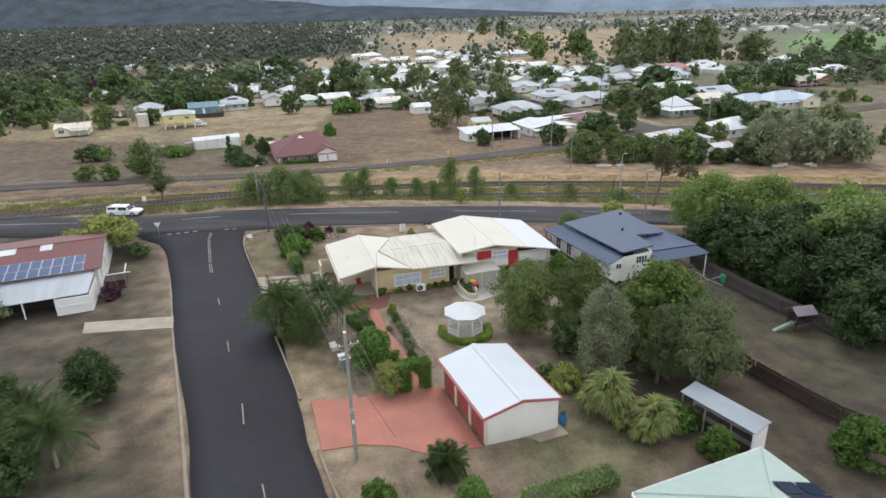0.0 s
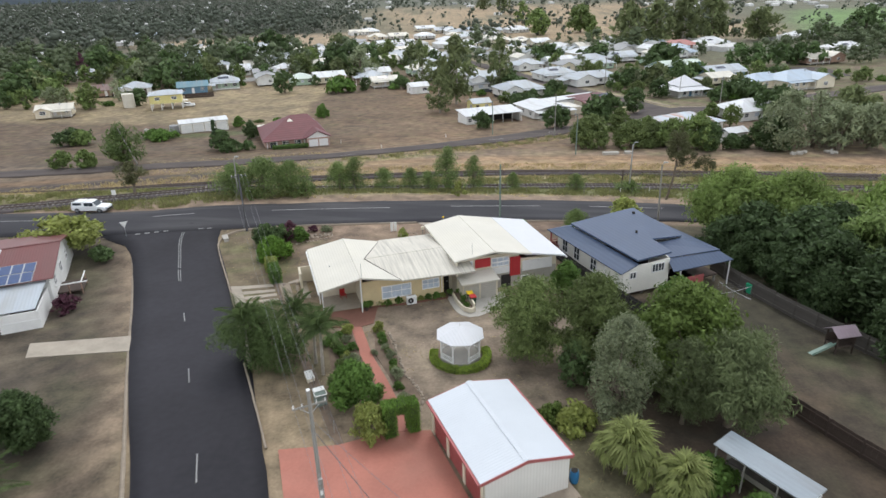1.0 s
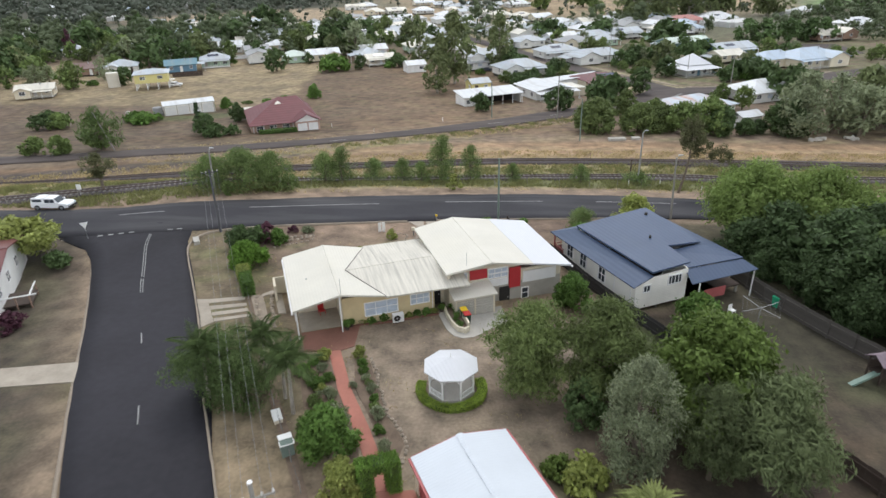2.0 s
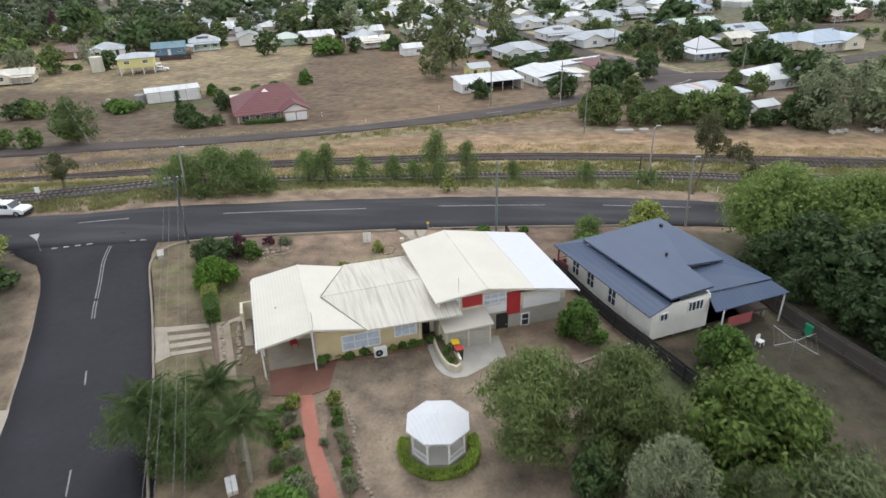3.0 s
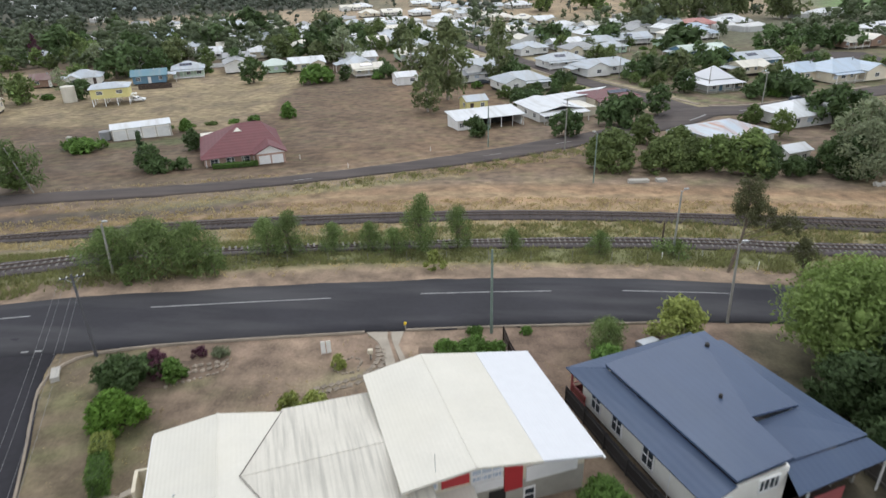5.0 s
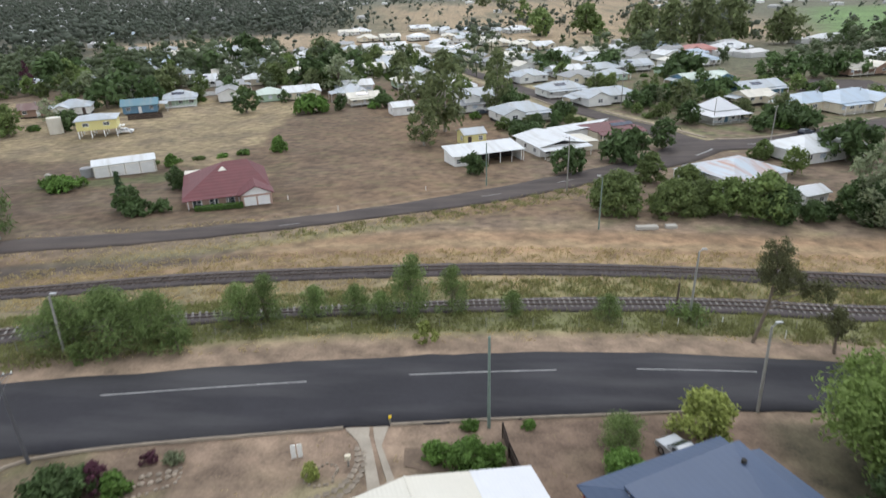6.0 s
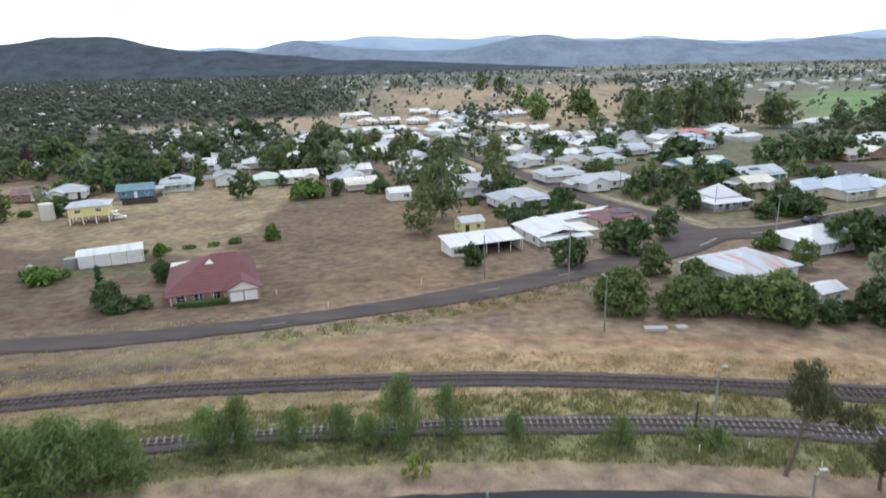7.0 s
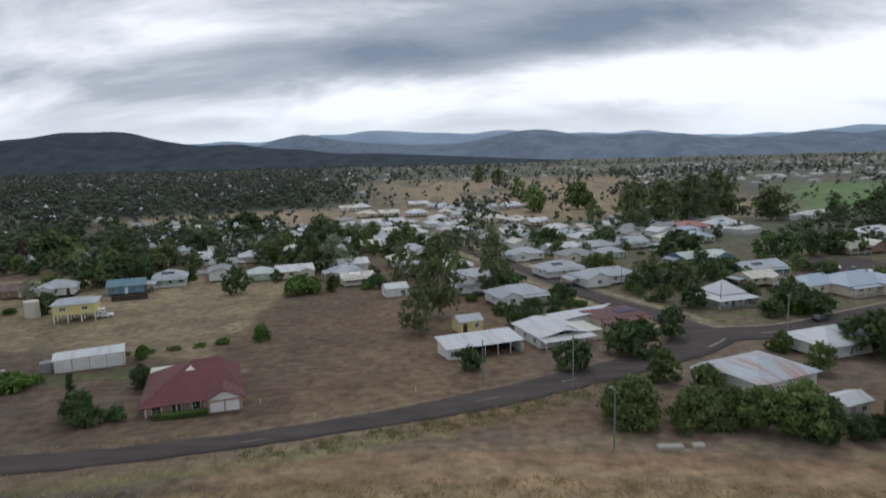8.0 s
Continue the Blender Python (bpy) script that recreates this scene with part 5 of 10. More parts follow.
# far side
tree("silver", 68.5, 131.4, 9.5, 4.6)
tree("silver", 79.0, 130.5, 9.5, 4.8)
tree("silver", 85.5, 131.0, 9.0, 5.0)
tree("dark", 89.0, 140.0, 8.0, 4.5)
tree("dark", -157, 246, 9.5, 6.0)
tree("dark", -163, 262, 10, 6.5)
tree("olive", -150, 256, 8.0, 5.0)
tree("dark", -172, 284, 11, 7.0)
tree("dark", -190, 305, 11, 7.0)
tree("olive", -61.5, 187.0, 0.9, 1.2)
tree("olive", -57.0, 188.6, 0.8, 1.4)
tree("olive", -52.6, 190.6, 0.8, 1.5)
tree("shrub", -47.8, 192.6, 0.9, 1.5)
tree("shrub", -43.4, 194.8, 1.3, 1.7)
tree("dark", -49.2, 148.3, 5.0, 2.4)
tree("dark", -47.5, 165.6, 4.2, 1.8)
tree("shrub", -35.0, 197.6, 3.1, 1.7)
tree("shrub", -56.5, 184.5, 3.1, 1.5)
tree("shrub", -73.0, 167.6, 2.6, 2.9)
tree("shrub", -35.0, 197.0, 4.0, 1.9)
tree("thicket", 32.6, 141.4, 7.0, 4.4)
tree("thicket", 40.6, 139.4, 6.0, 4.0)
tree("thicket", 45.6, 141.0, 5.4, 3.6)
tree("olive", 48.8, 137.6, 6.4, 3.2)
tree("olive", 53.0, 135.6, 7.6, 3.8)
tree("thicket", 56.0, 138.6, 4.6, 2.4)
tree("thicket", 68.0, 135.2, 6.0, 3.6)
tree("dark", 54.4, 133.4, 6.2, 2.6)
tree("dark", 59.4, 134.0, 3.4, 2.0)
tree("fig", 62.6, 135.4, 2.8, 1.8)
tree("dark", 65.4, 134.2, 6.6, 2.4)
tree("fig", 67.0, 131.6, 7.0, 2.8)
tree("silver", 72.8, 139.9, 11.5, 4.2)
tree("silver", 75.9, 134.0, 11.5, 4.4)
tree("silver", 81.6, 139.0, 9.1, 5.2)
tree("thicket", 49.0, 155.3, 4.5, 2.7)
tree("thicket", 43.7, 160.4, 6.0, 2.6)
tree("dark", 44.5, 177.6, 7.2, 5.3)
tree("dark", 55.6, 188.9, 7.7, 3.0)
tree("dark", 30.0, 169.0, 5.6, 3.2)
tree("dark", 10.9, 170.2, 4.6, 2.6)
tree("dark", -60.1, 255.4, 8.7, 4.1)
tree("shrub", -38.3, 252.4, 6.0, 6.1)
tree("tall", 0.1, 199.4, 11.4, 3.6)
tree("tall", 5.3, 216.0, 22.0, 5.6)
tree("tall", 22.0, 244.2, 19.5, 4.8)
tree("tall", -6.9, 262.8, 15.2, 3.8)
tree("light", 71.7, 162.8, 5.8, 2.5)
tree("dark", 88.1, 172.4, 8.9, 5.4)
tree("dark", 95.8, 210.5, 6.4, 6.7)
tree("dark", 86.6, 206.6, 4.7, 3.1)
tree("dark", 71.9, 218.1, 6.5, 3.3)
tree("dark", 71.9, 251.2, 6.8, 4.0)
tree("dark", 83.4, 254.5, 7.8, 5.4)
tree("dark", 97.5, 257.6, 7.1, 7.3)
tree("shrub", 93.1, 208.9, 2.7, 2.1)
tree("dark", 102.2, 309.2, 11.0, 10.3)
tree("dark", -14.6, 258.8, 5.0, 3.7)
tree("dark", -28.9, 255.9, 5.3, 2.7)
tree("dark", -51.8, 274.5, 4.8, 2.0)
tree("pine", -51.4, 151.0, 6.9, 1.8)
tree("dark", -46.4, 146.6, 2.8, 2.3)
tree("dark", -43.6, 148.6, 2.2, 1.8)
tree("shrub", -69.9, 165.3, 2.7, 3.0)
tree("shrub", -67.8, 168.4, 2.0, 1.0)
tree("dark", -46.8, 163.4, 4.9, 1.5)
tree("dark", -114.9, 272.8, 10.4, 7.4)
tree("dark", -106.5, 232.5, 6.2, 3.6)
tree("dark", -113.5, 283.5, 11.9, 7.7)
tree("dark", -130.2, 326.6, 11.7, 6.1)
tree("dark", -177.7, 352.2, 15.3, 9.4)
tree("dark", -183.0, 421.5, 14.1, 5.8)
tree("purple", -175.1, 326.3, 12.9, 2.7)
tree("dark", -51.9, 321.0, 12.5, 9.0)
tree("dark", -47.7, 367.4, 12.1, 8.4)
tree("silver", -35.1, 296.1, 14.6, 7.1)
tree("olive", -37.9, 299.3, 10.2, 3.9)
tree("dark", -100.8, 403.1, 17.9, 12.5)
tree("dark", -106.2, 358.0, 13.0, 8.2)
tree("dark", 26.1, 204.7, 4.6, 4.1)
tree("dark", 26.7, 201.9, 4.6, 3.0)
tree("dark", 29.1, 257.5, 4.4, 4.1)
tree("dark", 38.9, 229.5, 5.4, 4.0)
tree("row", 134.6, 303.1, 10.7, 5.6)
tree("row", 142.8, 301.5, 10.6, 5.6)
tree("row", 153.4, 304.4, 10.8, 5.6)
tree("row", 163.3, 305.8, 10.4, 5.7)
tree("row", 171.2, 307.6, 10.0, 5.7)
tree("tall", 119.0, 424.6, 28.3, 10.0)
tree("tall", 139.6, 435.9, 29.1, 10.3)
tree("tall", 161.2, 447.2, 31.6, 10.6)
tree("tall", 184.2, 459.2, 32.5, 10.9)
tree("tall", 214.5, 451.0, 21.9, 12.5)
tree("dark", 248.8, 441.7, 13.2, 6.1)
tree("dark", 296.9, 489.0, 9.3, 5.9)
tree("dark", 264.1, 419.0, 23.2, 10.7)
tree("olive", 109.0, 479.6, 14.5, 5.7)
tree("olive", 80.4, 557.0, 21.3, 11.3)
tree("olive", 118.8, 572.8, 24.1, 10.5)
tree("olive", 88.3, 733.3, 22.9, 9.1)
tree("tall", 68.1, 1071.8, 29.9, 11.4)
tree("tall", 90.6, 970.9, 27.0, 10.2)
tree("dark", 55.6, 346.0, 10.0, 7.9)
tree("dark", 81.8, 340.5, 9.8, 9.0)
tree("dark", 129.8, 258.0, 5.3, 2.8)


# town and paddock edges: trees between the houses
def infill():
    rng = np.random.default_rng(61)
    blocks = ((-24, 28, 228, 300, 16, 7), (-62, -12, 296, 350, 20, 9), (-145, -66, 270, 335, 34, 9), (-190, -112, 212, 268, 18, 9), (60, 110, 224, 256, 16, 6), (44, 112, 262, 335, 26, 7), (-20, 42, 320, 430, 22, 8), (95, 165, 240, 300, 14, 6), (88, 120, 140, 178, 8, 7), (-72, -30, 335, 430, 22, 10), (-215, -120, 300, 420, 44, 11), (20, 44, 206, 240, 9, 4), (64, 74, 176, 186, 2, 4))
    kinds = ("dark", "olive", "row", "dark", "tall", "olive", "thicket", "silver", "wattle")
    taken = [(o.location.x, o.location.y) for o in scene.objects if o.get("category") in ("house", "shed")]
    for x0, x1, y0, y1, n, size in blocks:
        for k in range(n):
            x, y = rng.uniform(x0, x1), rng.uniform(y0, y1)
            if float(near_line(np.array(x), np.array(y), TOWN_STREET)) < 6.5 or float(near_line(np.array(x), np.array(y), CROSS_ROAD)) < 7.5:
                continue
            if any(math.hypot(x - a, y - b) < 6.5 for a, b in taken):
                continue
            kind = kinds[int(rng.integers(0, 9))]
            h = size * rng.uniform(0.5, 1.15) * (1.35 if kind == "tall" else 1)
            tree(kind, x, y, h, h * rng.uniform(0.38, 0.55))
        for k in range(n // 2):
            x, y = rng.uniform(x0, x1), rng.uniform(y0, y1)
            if float(near_line(np.array(x), np.array(y), TOWN_STREET)) > 6 and not any(math.hypot(x - a, y - b) < 5.5 for a, b in taken):
                tree("shrub" if k % 3 else "olive", x, y, rng.uniform(1.4, 2.6), rng.uniform(1.2, 2.2))


# palms
palm(11.6, 38.3, 2.2, 2.15, 38, "fan", "fan palm with drooping yellow-green fronds", 1)
palm(14.1, 36.1, 1.7, 1.95, 34, "fan", "smaller fan palm with yellow-green fronds", 2)
palm(10.9, 39.2, 1.3, 1.7, 24, "fan", "low fan palm with ragged yellow-green fronds", 21)
palm(12.5, 37.2, 1.2, 1.6, 22, "fan", "low fan palm with ragged yellow-green fronds", 22)
palm(13.4, 35.6, 0.9, 1.5, 20, "fan", "low fan palm with ragged yellow-green fronds", 23)
palm(-14.8, 51.0, 4.0, 2.0, 16, "feather", "feather palm with drooping fronds by the street", 24)
palm(-8.6, 49.2, 4.2, 1.8, 15, "feather", "feather palm with arching fronds", 3)
palm(-24.6, 33.0, 2.4, 3.0, 28, "feather", "dark feather palm in the side yard", 17)
palm(-27.6, 31.4, 3.0, 2.8, 26, "feather", "dark feather palm in the side yard", 18)
palm(-27.6, 35.6, 2.0, 2.8, 26, "feather", "low grey-green palm in the side yard", 16)
palm(-11.4, 53.3, 3.6, 1.8, 14, "feather", "feather palm beside the street fence", 4)
palm(-9.5, 50.9, 3.4, 1.7, 13, "feather", "short feather palm beside the red path", 5)
palm(0.0, 31.9, 0.9, 1.3, 34, "feather", "low bushy palm beside the red driveway", 6)

# hedges
ARCH = pose(-2.2, 42.0, gzf(-2.2, 42), 0, 0, 22)
hedge("hedge_arch", [(-1.15, -0.35, -0.45, 0.45, 0, 2.5), (0.5, 1.2, -0.45, 0.45, 0, 2.3), (-0.35, 0.5, -0.45, 0.45, 1.75, 2.5)], "arch", 14000, 0.05, "clipped green hedge grown into an arch", seed=3, m=ARCH)


def ring_hedge():
    rows = []
    for k in range(26):
        a = math.radians(160 + k * 9)
        rows.append((a, 2.35))
    rng = np.random.default_rng(5)
    ob = thing("hedge", at(2.0, 51.6), "low clipped hedge curved round the gazebo", "hedge")
    pts, core = [], bmesh.new()
    for a0, a1 in zip(rows[:-1], rows[1:]):
        am = (a0[0] + a1[0]) / 2
        box(core, 1.92, 2.4, -0.22, 0.22, -0.1, 0.42, pose(0, 0, 0, 0, 0, math.degrees(am)))
    n = 9500
    a = rng.uniform(rows[0][0], rows[-1][0], n)
    r = rng.uniform(1.86, 2.46, n)
    z = rng.uniform(0.42, 0.52, n)
    s = rng.random(n)
    r[s < 0.35] = 2.46
    z[s < 0.35] = rng.uniform(0, 0.5, (s < 0.35).sum())
    r[s > 0.85] = 1.86
    z[s > 0.85] = rng.uniform(0, 0.5, (s > 0.85).sum())
    P = np.stack([r * np.cos(a), r * np.sin(a), z], 1)
    V, F = leaf_cloud(rng, P, np.full(n, 0.05), n, 0.05)
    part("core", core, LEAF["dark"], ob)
    part("leaves", mesh_np("leaves", V, F, LEAF["hedge"]), None, ob)


ring_hedge()
hedge("hedge", [(-0.55, 0.55, -0.85, 0.75, 0, 1.3)], "yellowshrub", 3000, 0.07, "clipped yellow-green hedge block beside the verge", seed=6, m=at(-17.75, 69.7, 22))
hedge("hedge", [(-0.52, 0.52, -1.2, 1.1, 0, 1.5)], "shrub", 3000, 0.07, "clipped dark green hedge block beside the verge", seed=16, m=at(-16.75, 67.3, 22))
hedge("hedge", [(0, 5.8, 0, 1.3, 0, 0.7)], "olive", 5200, 0.08, "rough olive-green hedge beside the back fence", seed=7, m=at(5.0, 28.6, 20))

for k, (x, y) in enumerate(((-5.3, 61.2), (-4.6, 61.35), (-3.6, 61.6), (-1.5, 62.1), (-0.8, 62.35), (0.0, 62.5), (0.6, 62.75))):
    tree("shrub" if k % 3 else "yellowshrub", x, y, 0.55 + 0.1 * (k % 3), 0.4, "in the bed under the windows")

# garden bed plants along the red path
for k, (x, y, h, r, kind) in enumerate(((-5.0, 56.2, 1.1, 0.7, "yellowshrub"), (-7.7, 55.9, 1.1, 0.7, "yellowshrub"), (-4.6, 55.0, 0.6, 0.5, "shrub"), (-4.4, 54.0, 0.7, 0.5, "shrub"), (-4.2, 53.0, 0.6, 0.45, "silver"), (-3.6, 51.6, 0.8, 0.6, "silver"), (-3.3, 50.4, 0.7, 0.5, "shrub"),
        (-2.9, 48.8, 0.9, 0.7, "silver"), (-2.7, 47.2, 0.7, 0.5, "shrub"), (-2.2, 45.6, 0.8, 0.6, "silver"), (-1.9, 44.2, 0.6, 0.5, "shrub"), (-6.9, 53.0, 0.8, 0.6, "shrub"), (-6.6, 51.0, 0.9, 0.8, "silver"), (-6.2, 49.3, 1.0, 0.8, "shrub"), (-7.6, 54.4, 0.7, 0.6, "silver"), (-8.4, 55.2, 0.6, 0.6, "shrub"),
        (-5.5, 47.6, 1.9, 1.4, "silver"), (-7.0, 47.2, 1.6, 1.2, "olive"), (-4.6, 43.4, 1.5, 1.1, "yellowshrub"), (-3.9, 78.9, 0.8, 0.55, "yellowshrub"), (-15.2, 80.2, 0.9, 0.8, "purple"), (-13.6, 80.3, 0.8, 0.9, "silver"), (11.0, 84.6, 0.7, 0.7, "shrub"), (6.6, 84.4, 0.7, 0.9, "shrub"), (-4.5, 61.0, 0.5, 0.4, "shrub"), (-5.6, 61.2, 0.7, 0.4, "silver"), (-8.9, 54.0, 0.9, 0.8, "shrub"), (-8.2, 53.2, 0.8, 0.7, "olive"), (-7.6, 52.2, 1.0, 0.8, "shrub"), (-7.2, 51.8, 0.7, 0.6, "yellowshrub"), (-7.4, 50.2, 0.8, 0.7, "olive"), (-5.0, 52.2, 0.5, 0.4, "silver"), (-3.9, 52.4, 0.6, 0.4, "olive"), (-3.2, 49.6, 0.6, 0.45, "olive"))):
    tree(kind, x, y, h * 0.9, r * 0.78, "in the garden bed")

# grasses
def by_line(pts, lo, hi):
    def f(x, y):
        d = near_line(x, y, pts)
        return ((d > lo) & (d < hi)) * np.clip(0.55 + 0.6 * wobble(x, y, 7, 41), 0.05, 1)
    return f


grass("dry_grass", 42000, (-75, 85, 96, 126), 0.34, GRASS_DRY, "dry straw-coloured grass between the tracks", 51, by_line(RAIL_B, 2.0, 8))
grass("green_grass", 76000, (-75, 85, 88, 116), 0.5, GRASS_GREEN, "rank green grass along the near track", 52, by_line(RAIL_A, 1.9, 7.4))
grass("weeds", 24000, (-45, 45, 133, 165), 0.5, GRASS_GREEN, "green weeds on the far road bank", 53, lambda x, y: ((near_line(x, y, FAR_ROAD) > 4) & (near_line(x, y, FAR_ROAD) < 9) & (y < np.interp(x, [-45, 0, 45], [137, 147, 168]))) * np.clip(0.3 + wobble(x, y, 6, 43), 0, 1))
grass("dry_grass", 9000, (-60, 40, 124, 160), 0.32, GRASS_DRY, "dry grass on the far road bank", 54, lambda x, y: ((near_line(x, y, FAR_ROAD) > 3.6) & (near_line(x, y, FAR_ROAD) < 10) & (y < np.interp(x, [-60, 0, 45], [136, 148, 168]))) * 0.7)
grass("yard_grass", 11000, (-60, 14, 26, 84), 0.10, GRASS_DRY, "thin dry grass of the yards", 55, lambda x, y: np.clip(0.2 + wobble(x, y, 9, 44), 0, 0.8) * (near_line(x, y, SIDE_ROAD) > 5.2) * (x > -24.3 + 0.47 * (50 - y)))
grass("verge_grass", 6000, (-60, 40, 90, 101), 0.2, GRASS_DRY, "thin grass along the road verge", 56, lambda x, y: np.clip(0.2 + wobble(x, y, 6, 45), 0, 0.9) * (near_line(x, y, MAIN_ROAD) > 7))


# ---- houses ----
GRID = 19.5


def window(parent, m, w, h, mat=None, frame_mat=None, bars=1, name="window"):
    """A window: one frame with its bars round the panes, the glass set back in it. m: pose of its middle, face towards -y."""
    t, g = 0.09, 0.025
    xs = [-w / 2 + w * i / (bars + 1) for i in range(bars + 2)]
    zs = [-h / 2, 0.03, h / 2] if h > 0.95 else [-h / 2, h / 2]
    holes = []
    for i, (a, b) in enumerate(zip(xs[:-1], xs[1:])):
        for j, (c, d) in enumerate(zip(zs[:-1], zs[1:])):
            holes.append((a + (t if i == 0 else g), b - (t if i == bars else g), c + (t if j == 0 else g), d - (t if j == len(zs) - 2 else g)))
    ob = part(name, pierced_wall(-w / 2, w / 2, -h / 2, h / 2, -0.06, 0.03, holes), frame_mat or WHITEPAINT, parent)
    ob.matrix_basis = m
    part("pane", boxes((-w / 2 + 0.04, w / 2 - 0.04, -0.015, 0.0, -h / 2 + 0.04, h / 2 - 0.04)), mat or GLASS, ob, "dark reflecting glass" if mat is None else "")
    return ob


def door(parent, m, w=0.85, h=2.05, mat=None):
    ob = part("door", boxes((-w / 2, w / 2, -0.03, 0.03, 0, h), (-w / 2 - 0.07, -w / 2, -0.05, 0.03, 0, h + 0.07), (w / 2, w / 2 + 0.07, -0.05, 0.03, 0, h + 0.07), (-w / 2, w / 2, -0.05, 0.03, h, h + 0.07)), mat or GREYWALL, parent)
    ob.matrix_basis = m
    part("door_handle", boxes((w / 2 - 0.14, w / 2 - 0.08, -0.08, -0.03, 1.0, 1.08)), CHROME, ob)
    return ob


def gable_roof(L, D, h, rise, over=0.5, along="x", thick=0.12, hip=False, ridge_pos=0.5):
    """Roof sheets over a plan L x D centred on the origin; eaves at height h."""
    x, y = L / 2 + over, D / 2 + over
    drop = rise * over / (min(L, D) / 2)
    if along == "x":
        r = x - (y if hip else 0)
        r = max(r, 0.3)
        A, B, C, E = (-x, -y, h - drop), (x, -y, h - drop), (x, y, h - drop), (-x, y, h - drop)
        P, Q = (-r, 0, h + rise), (r, 0, h + rise)
        loops = [(A, B, Q, P), (C, E, P, Q)]
        if hip:
            loops += [(B, C, Q), (E, A, P)]
    else:
        r = y - (x if hip else 0)
        r = max(r, 0.3)
        A, B, C, E = (-x, -y, h - drop), (x, -y, h - drop), (x, y, h - drop), (-x, y, h - drop)
        P, Q = (0, -r, h + rise), (0, r, h + rise)
        loops = [(E, A, P, Q), (B, C, Q, P)]
        if hip:
            loops += [(A, B, P), (C, E, Q)]
    return slab(loops, thick)


def wall_shell(L, D, h, rise=0, along="x", t=0.15, below=0.7):
    """Four walls with thickness and, under a gable roof, the two gable triangles."""
    bm = boxes((-L / 2, L / 2, -D / 2, -D / 2 + t, -below, h), (-L / 2, L / 2, D / 2 - t, D / 2, -below, h), (-L / 2, -L / 2 + t, -D / 2 + t, D / 2 - t, -below, h), (L / 2 - t, L / 2, -D / 2 + t, D / 2 - t, -below, h))
    if rise:
        for s in (-1, 1):
            if along == "x":
                a, b = s * L / 2, s * (L / 2 - t)
                tri = [((p, -D / 2, h), (p, D / 2, h), (p, 0, h + rise)) for p in (a, b)]
            else:
                a, b = s * D / 2, s * (D / 2 - t)
                tri = [((-L / 2, p, h), (L / 2, p, h), (0, p, h + rise)) for p in (a, b)]
            v = [[bm.verts.new(q) for q in T] for T in tri]
            bm.faces.new(v[0])
            bm.faces.new(v[1][::-1])
            for i in range(3):
                j = (i + 1) % 3
                bm.faces.new((v[0][i], v[1][i], v[1][j], v[0][j]))
    return bm


ROOF_WORD, WALL_WORD = {}, {}
for m_, w_ in ((ROOF_WHITE, "white"), (ROOF_PALE, "pale grey"), (ROOF_CREAM, "cream"), (ROOF_GREY, "grey"), (ROOF_BLUEGREY, "blue-grey"), (ROOF_MAUVE, "mauve-grey"), (ROOF_TEAL, "blue"), (ROOF_BROWN, "brown"), (ROOF_PINK, "dusty red"), (ROOF_PALEGREEN, "pale green")):
    ROOF_WORD[m_.name] = w_
for m_, w_ in ((WHITE, "white weatherboard"), (CREAM, "cream"), (BRICK, "brown brick"), (BLUE, "blue"), (GREENISH, "pale green"), (PINK, "pink"), (YELLOW, "pale yellow")):
    WALL_WORD[m_.name] = w_


